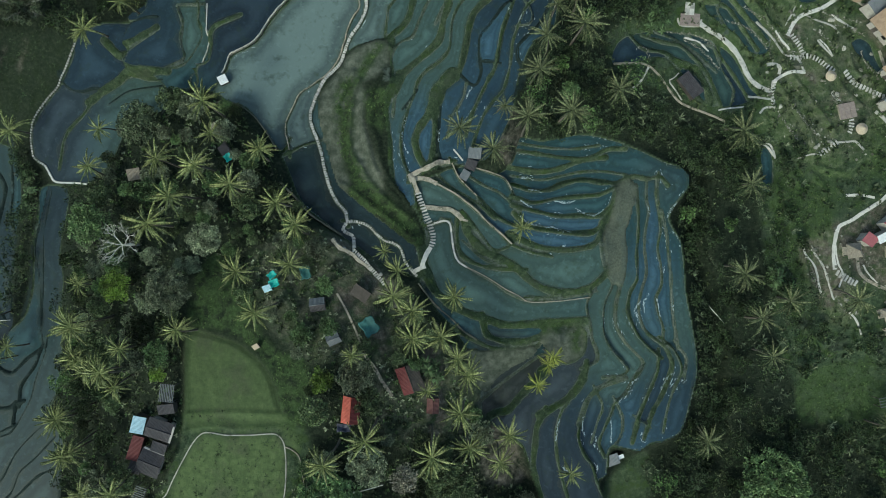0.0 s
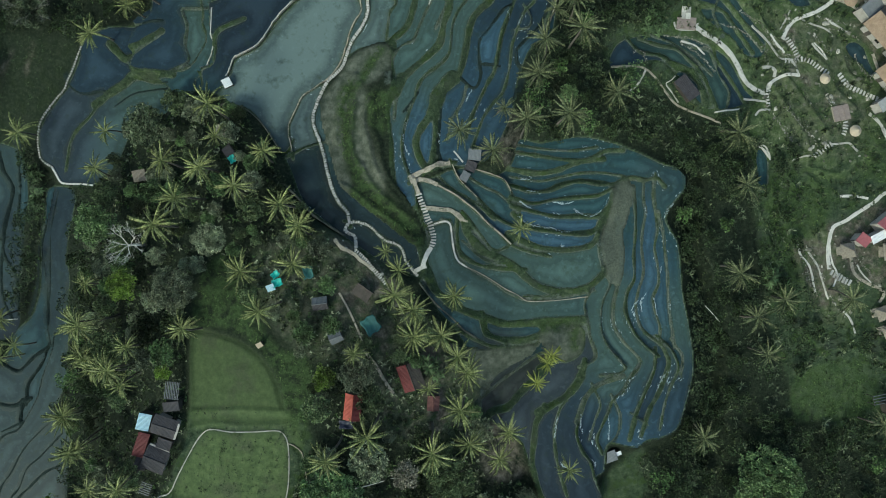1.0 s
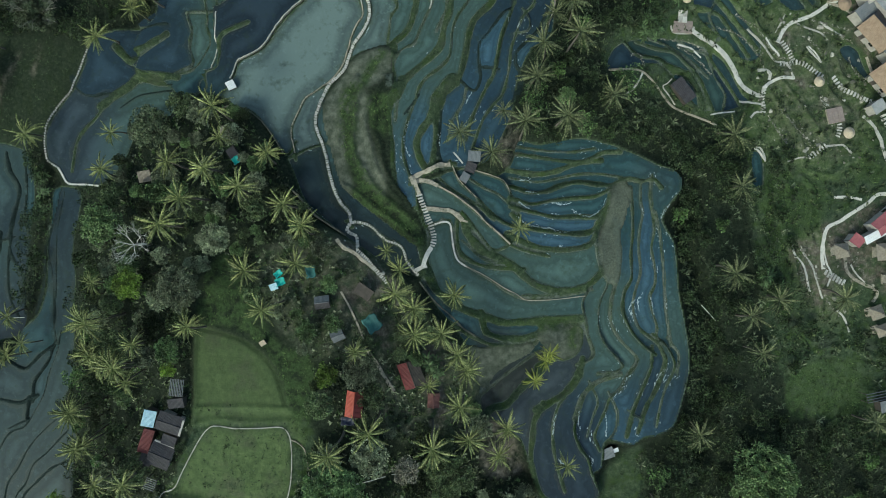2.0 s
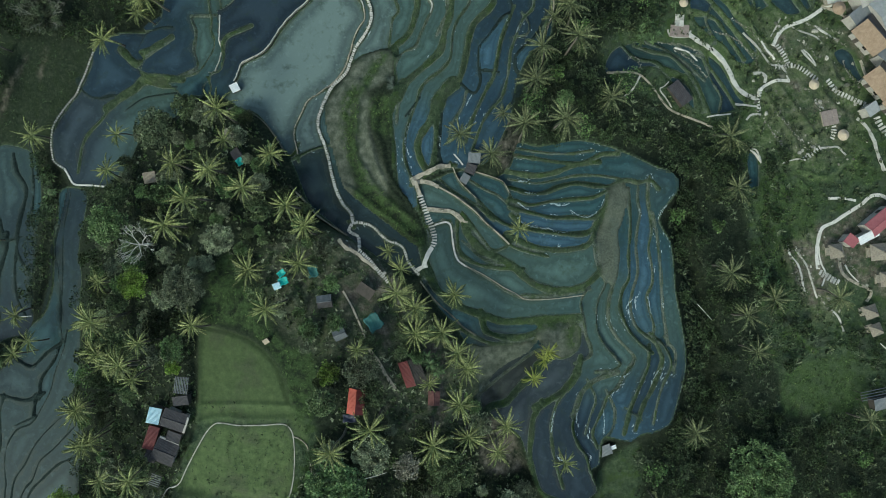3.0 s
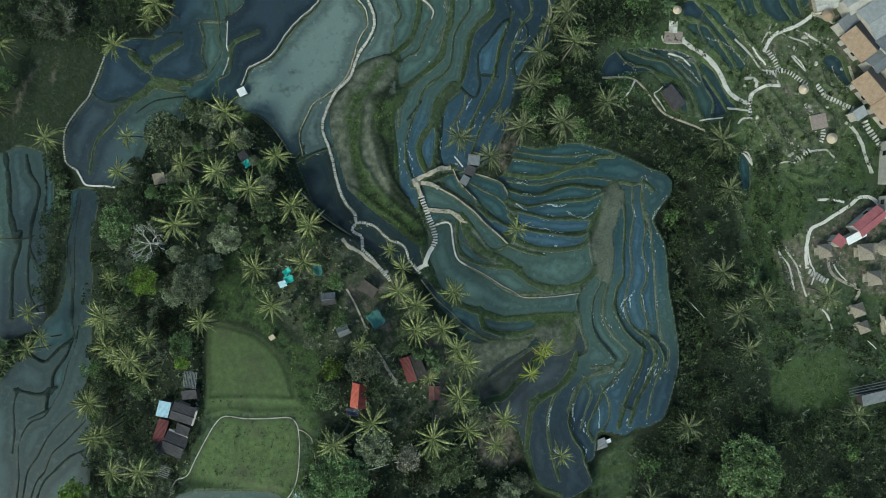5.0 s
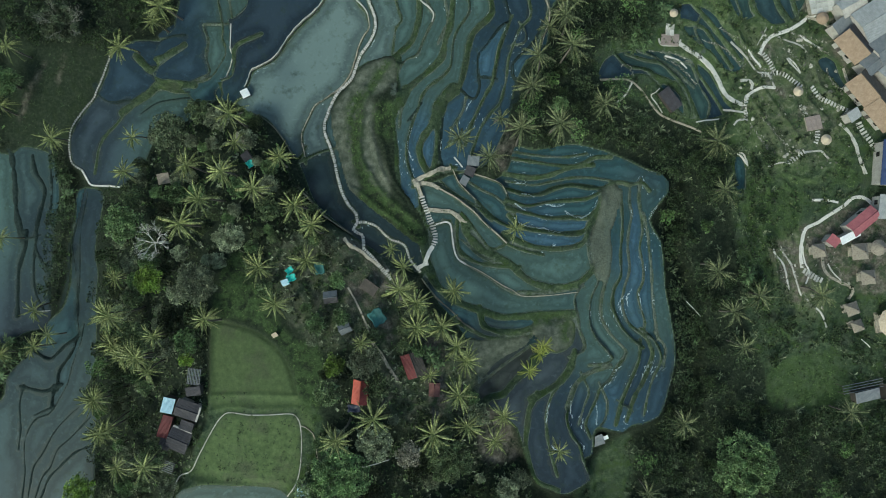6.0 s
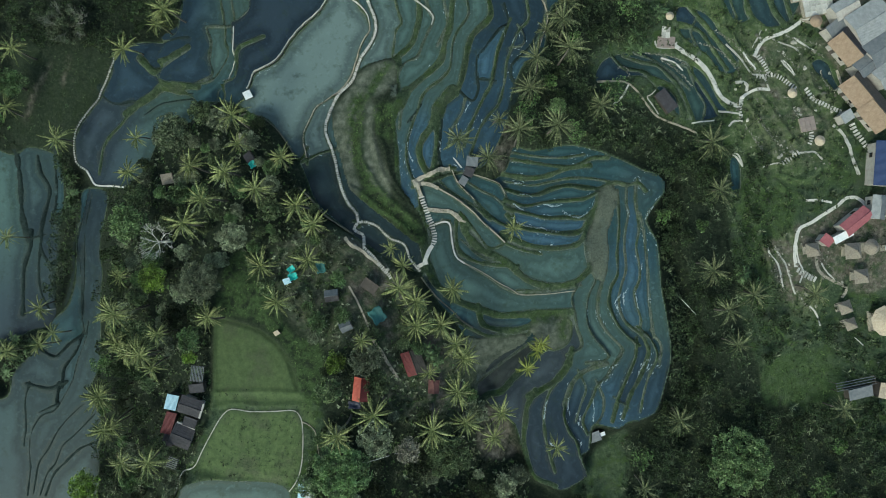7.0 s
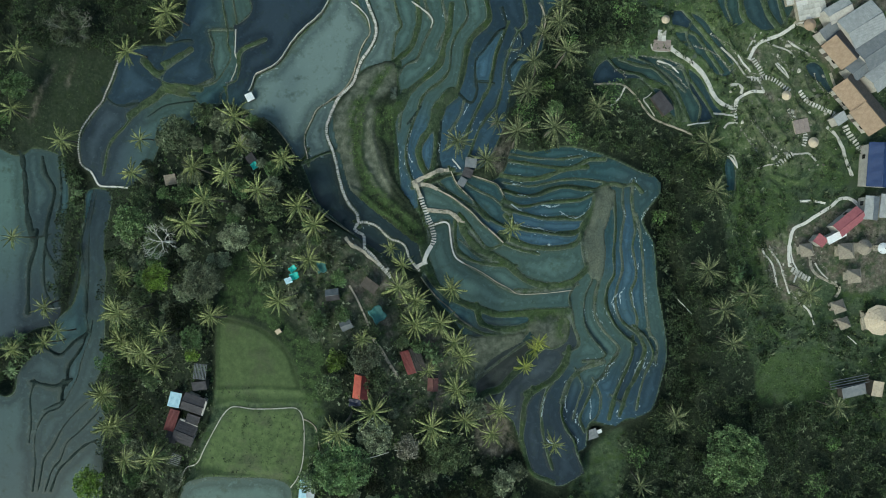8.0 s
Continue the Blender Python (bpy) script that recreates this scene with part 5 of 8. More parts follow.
def slab_path(points, width, depth, gap, label, mat=None, name="slab", lift=0.12):
    """A row of separate slabs laid along a line; the path is the thing, each slab a piece of it."""
    line = curve(points, depth + gap)
    mid = line[len(line) // 2]
    m = pose(mid[0], mid[1], ground_z(*mid))
    path = base_of("footpath", m, label, "footpath", kind="structure")
    meshes = slab_meshes(width, depth, mat or STONE)
    for k, (x, y) in enumerate(line):
        a, b = line[max(k - 1, 0)], line[min(k + 1, len(line) - 1)]
        turn = math.degrees(math.atan2(b[1] - a[1], b[0] - a[0])) + rnd.uniform(-6, 6)
        ob = new(name, rnd.choice(meshes))
        ob.parent = path
        z = max(top_z(x + u, y + v) for u in (-0.5, 0, 0.5) for v in (-0.5, 0, 0.5))
        ob.matrix_basis = m.inverted() @ pose(x + rnd.uniform(-0.05, 0.05), y + rnd.uniform(-0.05, 0.05), z + lift - 0.08, rnd.uniform(-2, 2), rnd.uniform(-2, 2), turn)
    return path


def poured_path(points, width, label, mat=None, thick=0.7, wobble=0.25, name="footpath"):
    """A poured strip of concrete that follows the ground, with ragged edges."""
    line = curve(points, 0.6)
    width *= 0.8 if width < 0.6 else 0.92
    bm = bmesh.new()
    rows = []
    for k, (x, y) in enumerate(line):
        a, b = line[max(k - 1, 0)], line[min(k + 1, len(line) - 1)]
        d = np.array(b) - np.array(a)
        nrm = np.array([-d[1], d[0]]) / (np.hypot(*d) + 1e-9)
        z = max(top_z(x + u, y + v) for u in (-0.4, 0, 0.4) for v in (-0.4, 0, 0.4)) + 0.1
        row = []
        for side, zz in ((-1, z - thick), (-1, z - 0.03), (-0.9, z), (0.9, z), (1, z - 0.03), (1, z - thick)):
            w = 0.5 * width * (1 + wobble * noise.noise((x * 0.8, y * 0.8, 5.0 * np.sign(side))))
            row.append(bm.verts.new((x + nrm[0] * side * w, y + nrm[1] * side * w, zz)))
        rows.append(row)
    for a, b in zip(rows, rows[1:]):
        for i in range(5):
            bm.faces.new((a[i], b[i], b[i + 1], a[i + 1]))
    bm.faces.new(rows[0])
    bm.faces.new(rows[-1][::-1])
    bmesh.ops.recalc_face_normals(bm, faces=bm.faces)
    return tagged(new(name, mesh_of(name, bm, mat or STONE)), label, "footpath", kind="structure")


PALE_ROW = "footpath of pale concrete slabs along a paddy bank"
slab_path([(-18.9, 59.2), (-16.6, 53.7), (-15.6, 50.8), (-15.8, 48.1), (-17.2, 45.3), (-18.7, 43.2), (-19.9, 40.3), (-20.9, 37.6), (-23.1, 35.4),
     (-24.9, 32.8), (-26.0, 29.8), (-26.8, 27.1), (-26.4, 24.6), (-25.3, 22.0), (-24.4, 18.9), (-23.7, 15.5), (-22.7, 12.2), (-21.4, 9.6),
     (-19.7, 7.6), (-19.3, 5.7)], 0.52, 0.34, 0.14, PALE_ROW)
slab_path([(-19.3, 5.5), (-17.3, 5.5), (-15.0, 4.7), (-13.4, 3.1), (-11.7, 1.7), (-9.7, 1.1), (-8.4, -0.1), (-7.7, -2.3), (-6.5, -4.0),
     (-5.3, -5.3)], 0.46, 0.34, 0.16, PALE_ROW)
slab_path([(-79.6, 45.7), (-81.3, 40.9), (-83.5, 36.1), (-86.3, 32.6), (-88.7, 29.1), (-89.8, 25.6), (-89.7, 22.1), (-89.1, 19.8), (-86.7, 18.2)], 0.34, 0.3, 0.28, "narrow dotted footpath of pale slabs beside the river paddy")
poured_path([(-86.7, 18.2), (-85.4, 15.9), (-84.3, 14.6), (-80.1, 14.4), (-77.5, 14.1)], 0.5, "narrow pale concrete footpath")
poured_path([(-25.3, 59.5), (-28.4, 54.4), (-32.4, 50.6), (-35.6, 47.1), (-37.5, 43.9), (-39.5, 42.0), (-42.1, 40.6), (-43.8, 39.8), (-44.6, 37.4),
     (-45.2, 36.0)], 0.32, "thin pale concrete kerb along the pond bank")
poured_path([(-48.5, 50.5), (-48.6, 47.2), (-48.8, 44.5), (-49.5, 41.1), (-51.1, 38.2)], 0.26, "thin pale concrete kerb along a bank")
poured_path([(-21.5, 56.7), (-19.5, 55.0), (-17.7, 52.9), (-17.2, 51.4)], 0.3, "thin pale concrete kerb along the pond bank")
poured_path([(-17.2, 51.4), (-17.0, 49.1), (-18.2, 47.3), (-19.4, 44.6), (-20.4, 41.2), (-21.7, 38.1), (-23.9, 35.4)], 0.3, "worn tan kerb along the pond bank", TAN)
poured_path([(-23.9, 35.4), (-26.9, 33.1), (-29.1, 31.6), (-30.4, 29.0), (-31.8, 26.0), (-32.0, 23.8), (-31.5, 21.7), (-31.1, 20.1)], 0.28, "worn tan kerb along the pond bank", TAN)
poured_path([(-7.4, 56.4), (-4.4, 53.9), (-2.6, 51.8), (-2.9, 49.9)], 0.3, "thin pale concrete kerb on a terrace bank")
poured_path([(21.8, 55.8), (22.7, 53.8), (23.1, 51.2), (22.2, 47.9), (21.2, 44.6)], 0.28, "thin pale kerb on a terrace bank", TAN)
slab_path([(-19.7, 5.0), (-20.2, 3.9), (-19.3, 3.2), (-18.3, 2.7), (-17.9, 1.1), (-17.7, -0.1)], 0.6, 0.5, 0.1, "short flight of pale concrete slabs")
slab_path([(-17.7, -0.4), (-15.7, -2.2), (-13.8, -4.4), (-11.6, -6.8)], 0.8, 0.24, 0.22, "flight of pale stone steps down the bank", STONE, "step")
slab_path([(-5.0, 11.0), (-4.1, 8.7), (-3.3, 6.4), (-2.5, 4.6), (-2.0, 2.2), (-2.3, 0.7)], 1.1, 0.32, 0.28, "flight of broad white concrete steps", STONE, "step")
poured_path([(-2.5, 0.4), (-3.3, -0.9), (-4.0, -2.7), (-4.3, -3.7)], 1.0, "broad white concrete landing")
poured_path([(-6.2, -4.8), (-4.9, -4.0), (-3.5, -3.5)], 0.9, "white concrete landing at the path junction")
poured_path([(-3.8, 8.4), (-1.1, 8.2), (1.5, 7.9), (2.9, 6.9), (3.9, 5.9)], 1.0, "broad worn tan concrete path", TAN, wobble=0.5)
poured_path([(3.9, 5.9), (5.0, 5.6)], 0.5, "worn tan path end", TAN)
poured_path([(-2.0, 5.1), (0.2, 5.7), (1.4, 5.1), (1.8, 2.5), (2.2, -0.3), (3.0, -2.4), (4.8, -3.7)], 0.45, "pale concrete kerb path on a paddy bank")
poured_path([(4.8, -3.7), (7.4, -4.9), (10.0, -6.4), (12.6, -8.1), (15.2, -9.4), (17.5, -10.7), (23.0, -10.6), (29.8, -9.8)], 0.22, "thin pale kerb on a paddy bank", TAN)
poured_path([(-7.0, 14.4), (-5.0, 15.4), (-3.3, 16.1), (-1.2, 17.2), (1.4, 17.6)], 1.0, "wide worn tan concrete path", TAN, wobble=0.6)
poured_path([(-6.7, 13.6), (-5.0, 14.2), (-3.1, 14.0), (-1.2, 13.1)], 0.9, "worn tan concrete path", TAN, wobble=0.6)
poured_path([(-1.2, 13.1), (2.1, 11.3), (4.2, 9.8), (6.8, 7.7), (8.8, 5.5), (11.4, 3.3), (13.8, 1.0)], 0.4, "narrow tan concrete path on a bank", TAN)
poured_path([(-5.9, 13.8), (-5.4, 12.3), (-4.9, 11.0)], 0.9, "worn tan concrete path", TAN)
poured_path([(1.8, 17.3), (3.1, 14.6), (4.8, 12.7), (7.0, 10.6)], 0.25, "thin pale kerb on a paddy bank", TAN)
poured_path([(2.1, 20.1), (3.1, 18.9), (4.0, 17.8)], 0.4, "short white path by the huts")
poured_path([(6.6, 16.4), (9.9, 15.4), (12.5, 14.3), (13.9, 12.0)], 0.2, "thin pale kerb on a paddy bank", TAN)
poured_path([(-16.0, -19.5), (-13.4, -23.0), (-11.6, -26.1), (-9.9, -28.7)], 0.7, "grey trodden lane between the houses", TAN)
poured_path([(-20.8, -8.7), (-19.0, -11.8), (-16.9, -16.2), (-15.7, -19.5)], 0.5, "grey trodden lane between the houses", TAN)
poured_path([(-49.5, 28.9), (-45.7, 30.2), (-42.1, 29.6), (-38.8, 27.3), (-36.2, 24.1), (-33.5, 19.9)], 0.3, "thin dark kerb round the headland", MOSSY)
poured_path([(-32.4, 13.3), (-30.0, 10.8), (-26.8, 7.2), (-23.6, 4.9), (-20.4, 2.8)], 0.42, "dark worn retaining wall above the channel", MOSSY, 1.2, 0.8)
poured_path([(-21.9, 2.1), (-20.5, 0.2), (-18.3, -0.7), (-16.4, -2.4), (-14.1, -4.2)], 0.8, "broken tan stone terrace edge", TAN, 1.0, 1.2)
poured_path([(-4.9, -6.8), (-3.2, -9.2), (-1.4, -11.4), (1.6, -14.0), (4.2, -16.6), (6.8, -18.3)], 0.36, "dark worn kerb on a paddy bank", MOSSY, wobble=0.6)
poured_path([(-56.4, -50.1), (-55.3, -49.0), (-53.3, -45.1), (-51.2, -41.4), (-49.2, -38.1), (-47.4, -36.3), (-45.8, -36.0), (-41.7, -36.3), (-36.5, -36.0),
     (-32.6, -35.7), (-31.1, -36.7), (-30.5, -38.5), (-30.3, -42.9), (-30.7, -47.9), (-31.7, -51.1), (-33.5, -53.7)], 0.27, "narrow white concrete kerb round the green field")
poured_path([(-56.4, -50.1), (-59.0, -51.4), (-60.9, -54.8), (-63.3, -60.7)], 0.27, "narrow white concrete kerb")
poured_path([(-30.4, -38.2), (-28.9, -38.9), (-27.6, -40.4), (-26.8, -45.4)], 0.22, "thin pale kerb", TAN)
# eastern slope
poured_path([(51.1, 46.7), (54.1, 44.7), (57.4, 42.8), (59.9, 40.5), (61.5, 37.9), (62.5, 35.7), (64.2, 33.8), (67.3, 32.4)], 1.0, "broad pale concrete path winding down the slope")
poured_path([(67.8, 32.5), (67.9, 34.3), (70.1, 35.8), (72.0, 36.4), (74.3, 36.3)], 0.7, "pale concrete path")
poured_path([(74.3, 36.0), (72.7, 39.3), (70.3, 39.8), (68.5, 41.9), (66.0, 44.7), (64.1, 46.5)], 0.45, "pale concrete path")
poured_path([(70.6, 43.8), (72.0, 46.5), (73.8, 48.0), (76.4, 48.9), (78.7, 50.0), (80.9, 51.5), (83.0, 52.5)], 0.85, "broad pale concrete path")
poured_path([(74.1, 48.1), (76.7, 46.9), (79.8, 45.8), (81.0, 44.2)], 0.4, "pale concrete path")
slab_path([(71.5, 43.8), (72.9, 41.9), (74.2, 39.6)], 1.0, 0.3, 0.36, "flight of pale concrete steps", STONE, "step")
slab_path([(71.4, 39.3), (73.3, 39.3), (75.0, 39.6), (77.2, 38.5), (79.7, 36.4)], 1.0, 0.3, 0.36, "flight of pale concrete steps", STONE, "step")
slab_path([(82.4, 36.3), (84.3, 34.0), (86.8, 32.7), (90.1, 31.2)], 1.0, 0.4, 0.3, "flight of pale concrete steps", STONE, "step")
slab_path([(92.7, 28.2), (94.0, 25.9), (95.4, 24.1), (96.9, 22.3)], 1.2, 0.45, 0.32, "flight of broad pale concrete steps", STONE, "step")
slab_path([(83.3, 28.2), (83.7, 25.6), (83.3, 23.9)], 1.0, 0.3, 0.36, "flight of pale concrete steps", STONE, "step")
slab_path([(77.3, 19.4), (79.0, 20.5), (80.8, 21.8)], 1.0, 0.3, 0.36, "flight of pale concrete steps", STONE, "step")
slab_path([(67.9, 34.3), (67.7, 33.0), (67.6, 31.7), (67.9, 29.9)], 0.8, 0.4, 0.25, "flight of pale concrete steps", STONE, "step")
slab_path([(81.4, -4.9), (83.2, -6.0), (85.3, -7.0)], 1.3, 0.45, 0.3, "flight of pale concrete steps", STONE, "step")
poured_path([(72.9, 18.6), (75.4, 19.4), (77.3, 19.4)], 0.4, "pale concrete path")
poured_path([(80.8, 21.8), (83.1, 22.0), (84.6, 22.0), (86.2, 20.3)], 0.5, "pale concrete path")
poured_path([(34.5, 37.4), (37.4, 37.6), (40.8, 37.4), (43.5, 35.6), (45.6, 33.1), (47.8, 30.6), (49.9, 29.4), (53.3, 28.2), (56.0, 27.3),
     (58.1, 26.3)], 0.5, "grey concrete path along the trees", TAN)
poured_path([(41.6, 36.8), (40.1, 34.1), (37.9, 32.1)], 0.5, "pale concrete path")
poured_path([(66.4, 37.8), (68.1, 38.0), (69.2, 37.1), (69.0, 35.9)], 0.7, "curved pale concrete apron on the slope")
poured_path([(49.4, 43.3), (52.4, 42.2), (54.4, 40.5)], 0.35, "thin pale kerb on a garden terrace")
poured_path([(67.8, 44.6), (69.4, 42.6), (71.0, 40.8)], 0.35, "thin pale kerb on a garden terrace")
poured_path([(77.2, 43.0), (78.9, 41.4), (79.9, 39.5)], 0.3, "thin pale kerb on a garden terrace")
poured_path([(65.7, 21.7), (67.3, 20.9), (68.5, 19.0)], 0.3, "thin pale kerb on a garden terrace")
poured_path([(62.6, 31.3), (65.0, 31.1), (67.6, 30.8)], 0.5, "pale concrete path")
poured_path([(56.6, 28.5), (59.1, 28.9), (61.8, 29.2)], 0.35, "pale concrete path")
poured_path([(65.2, 27.9), (66.3, 29.1), (68.3, 29.1)], 0.5, "pale concrete path")
poured_path([(80.8, -4.2), (80.3, -1.3), (80.5, 2.0), (81.2, 4.5), (83.9, 6.0), (87.0, 8.1), (89.6, 9.8), (91.6, 11.5), (94.1, 11.5),
     (96.1, 9.8), (96.9, 7.7)], 0.8, "curving pale concrete garden path")
poured_path([(85.1, -1.5), (85.8, -4.5), (87.8, -6.5), (91.2, -8.1), (92.9, -9.3), (92.1, -11.3)], 0.65, "grey concrete garden path", TAN)
poured_path([(82.5, 11.0), (85.7, 11.0), (88.3, 10.5)], 0.6, "pale concrete path")
poured_path([(88.6, 28.2), (90.5, 26.5), (92.0, 23.9), (93.1, 20.3), (94.4, 16.8)], 0.8, "pale stone retaining path", wobble=0.6)
poured_path([(80.9, 52.3), (85.3, 50.3), (88.9, 47.2), (92.4, 43.1), (95.8, 39.5)], 0.7, "pale retaining wall beside the buildings", TAN, 1.4)
poured_path([(89.3, 40.6), (90.5, 37.3), (92.0, 35.1), (93.9, 33.4)], 0.6, "pale retaining wall beside the buildings", TAN, 1.4)
poured_path([(97.0, 22.3), (96.7, 18.4), (96.5, 14.5)], 0.9, "pale retaining wall beside the buildings", STONE, 1.2)

poured_path([(66.3, 21.7), (67.3, 21.7), (68.2, 20.4), (68.6, 18.7)], 0.35, "thin white kerb at the head of a garden pool")
poured_path([(73.8, 1.3), (74.6, -1.3), (76.6, -3.4), (77.6, -6.6), (78.4, -9.2)], 0.4, "ragged pale stone edge of a garden terrace", wobble=1.1)
poured_path([(75.7, 0.0), (77.3, -1.9), (78.5, -3.9), (80.1, -7.9), (81.3, -10.6)], 0.4, "ragged pale stone edge of a garden terrace", wobble=1.1)
poured_path([(80.5, 1.4), (81.2, -2.6), (82.5, -5.2), (82.0, -7.9)], 0.4, "ragged pale stone edge of a garden terrace", wobble=1.1)
poured_path([(86.5, -3.3), (88.0, -5.4), (89.8, -7.0)], 0.4, "ragged pale stone edge of a garden terrace", wobble=1.1)
poured_path([(84.8, -13.2), (86.6, -14.9), (88.0, -18.0)], 0.4, "ragged pale stone edge of a garden terrace", wobble=1.1)
poured_path([(72.2, 49.7), (71.2, 47.7), (70.2, 45.8)], 0.4, "ragged pale stone edge of a garden terrace", wobble=1.1)
poured_path([(79.6, 48.1), (81.6, 46.6), (84.3, 45.0)], 0.4, "ragged pale stone edge of a garden terrace", wobble=1.1)
poured_path([(76.8, 42.9), (78.6, 40.9), (79.9, 39.5)], 0.4, "ragged pale stone edge of a garden terrace", wobble=1.1)
poured_path([(79.8, 32.1), (80.5, 30.8), (81.5, 30.4)], 0.4, "ragged pale stone edge of a garden terrace", wobble=1.1)


def stone_wall(points):
    """A low wall of loose rounded stones, two courses high."""
    bm = bmesh.new()
    for x, y in curve(points, 0.3):
        for course in (0.04, 0.2):
            s = rnd.uniform(0.06, 0.15)
            vs = bmesh.ops.create_icosphere(bm, subdivisions=1, radius=s)["verts"]
            bmesh.ops.scale(bm, vec=(rnd.uniform(0.9, 1.5), rnd.uniform(0.9, 1.4), 0.75), verts=vs)
            bmesh.ops.rotate(bm, cent=(0, 0, 0), matrix=Matrix.Rotation(rnd.uniform(0, 6.3), 3, "Z"), verts=vs)
            u, v = x + rnd.gauss(0, 0.12), y + rnd.gauss(0, 0.12)
            bmesh.ops.translate(bm, vec=(u, v, top_z(u, v) + course), verts=vs)
    return tagged(new("terrace_wall", mesh_of("terrace_wall", bm, FIELD_STONE)), "low wall of loose pale stones on the slope", "stone wall", kind="structure")


# low dry-stone walls that hold up the garden terraces on the east slope
for _pts in ([(74.3, -1.3), (76.1, -3.9), (77.1, -7.2), (78.8, -9.9)], [(75.7, 0.7), (77.3, -2.3), (79.2, -5.2), (80.4, -8.5)], [(80.4, 45.8), (83.6, 45.1), (86.3, 43.5)],
             [(77.8, 48.4), (81.4, 47.4), (85.5, 46.4)], [(75.8, 45.2), (78.5, 43.2), (80.4, 40.9)], [(68.6, 43.1), (70.6, 40.8), (72.7, 40.3)], [(79.8, 32.1), (80.5, 30.4), (81.8, 29.9)],
             [(71.4, 29.4), (74.0, 26.2), (76.9, 23.3), (78.6, 21.0)], [(69.0, 28.2), (70.5, 25.6), (72.9, 22.3)], [(58.1, 46.8), (62.5, 45.2), (65.4, 42.5), (67.4, 39.3)],
             [(46.1, 44.3), (51.1, 43.8), (55.1, 41.7)], [(49.3, 43.0), (53.8, 39.9), (56.5, 36.7)], [(85.8, 40.7), (86.7, 38.0), (88.9, 35.4)], [(81.7, -9.9), (83.6, -12.6), (85.5, -14.3)],
             [(86.0, -0.6), (87.5, -3.2), (89.3, -4.9)], [(61.8, 49.6), (65.1, 47.2), (67.2, 44.6)], [(39.2, 40.5), (40.8, 41.0), (41.9, 38.7)], [(101.7, -26.7), (102.6, -28.7), (101.0, -30.5)]):
    stone_wall(_pts)


# ---- coconut palms ----
def frond_mesh(length, rise, droop, mat):
    """A feather frond: a curved midrib with narrow leaflets down both sides."""
    bm = bmesh.new()
    n = 15

    def rib(s):
        return Vector((length * (s - 0.16 * droop * s ** 3), 0, length * (rise * s - droop * s * s * 0.75)))
    for k in range(5):
        a, b = rib(k / 5), rib((k + 1) / 5)
        w0, w1 = 0.075 * (1 - k / 5) + 0.012, 0.075 * (1 - (k + 1) / 5) + 0.012
        bm.faces.new([bm.verts.new(p) for p in (a + Vector((0, -w0, 0)), b + Vector((0, -w1, 0)), b + Vector((0, w1, 0)), a + Vector((0, w0, 0)))])
    for k in range(n):
        s = 0.12 + 0.86 * k / (n - 1)
        p = rib(s)
        reach = 0.44 * math.sin(math.pi * min(0.98, 0.18 + 0.74 * s)) * length / 4.2
        for side in (-1, 1):
            tip = p + Vector((reach * 0.8, side * reach * 0.66, -0.45 * reach + rnd.uniform(-0.12, 0.05)))
            q = p + Vector((0.25 * length / 4.2, 0, 0.0))
            mid = (p + tip) / 2 + Vector((0.12, 0.02 * side, 0.1))
            bm.faces.new([bm.verts.new(v) for v in ((p, tip, mid + Vector((0.06, 0, 0)), q) if side < 0 else (p, q, mid + Vector((0.06, 0, 0)), tip))])
    return mesh_of("frond", bm, mat)


def palm_tree(height, lean, seed, fronds=22, leaf="palm", size=4.1):
    r = random.Random(seed)
    root = base_of("coconut_palm", Matrix(), "tall coconut palm with a drooping feathery green crown", "palm", "coconut palms")
    bm = bmesh.new()
    pts = [(lean * (k / 7) ** 1.8, 0.25 * math.sin(k * 0.8) * lean / 2, height * k / 7) for k in range(8)]
    tube(bm, [(0, 0, -0.4)] + pts, [0.27] + [0.24 - 0.012 * k for k in range(8)], 7)
    part("trunk", bm, BARK, root)
    bm = bmesh.new()
    for k in range(7):
        a = k * 0.9
        bmesh.ops.create_icosphere(bm, subdivisions=1, radius=0.17, matrix=pose(lean + 0.3 * math.cos(a), 0.3 * math.sin(a), height - 0.25))
    part("crown_heart", bm, LEAF["grey"], root, "green heart of the crown with young nuts")
    shapes = [frond_mesh(size * 0.85, 0.75, 0.35, LEAF[leaf]), frond_mesh(size, 0.5, 0.6, LEAF[leaf]), frond_mesh(size * 1.02, 0.22, 0.75, LEAF[leaf]), frond_mesh(size * 0.95, -0.05, 0.8, LEAF[leaf])]
    for k in range(fronds):
        s = shapes[min(3, int(4 * (k + r.random() * 2) / (fronds + 1)))]
        ob = new("frond", s)
        ob.parent = root
        ob.matrix_basis = pose(lean, pts[-1][1], height, r.uniform(-18, 18), r.uniform(-12, 10), k * 137.5 + r.uniform(-24, 24)) @ Matrix.Scale(r.uniform(0.6, 1.14), 4)
    return root, lean, height


PALMS_WEST = [(-102.1, 46.4, 8, 1), (-62.5, 52.6, 8, 1.05), (-65.6, 50.4, 8, 0.8), (-73.6, 45.0, 8, 0.95), (-90.7, 24.8, 8, 1.05), (-71.3, 24.9, 8, 0.7), (-43.5, 26.8, 14, 1), (-33.6, 18.4, 11, 0.85), (-45.2, 15.3, 12, 0.95),
     (-38.2, 11.7, 12, 1), (-53.3, 16.8, 12, 0.9), (-49.5, 9.4, 12, 0.95), (-52.2, 4.6, 14, 1.1), (-70.6, 16.5, 11, 0.85), (-30.2, 8.3, 11, 0.95), (-26.6, 4.4, 11, 0.95), (-36.9, -4.0, 11, 1), (-33.3, -11.4, 12, 0.9),
     (-27.6, -2.8, 11, 0.9), (-68.9, -14.7, 12, 1.05)]
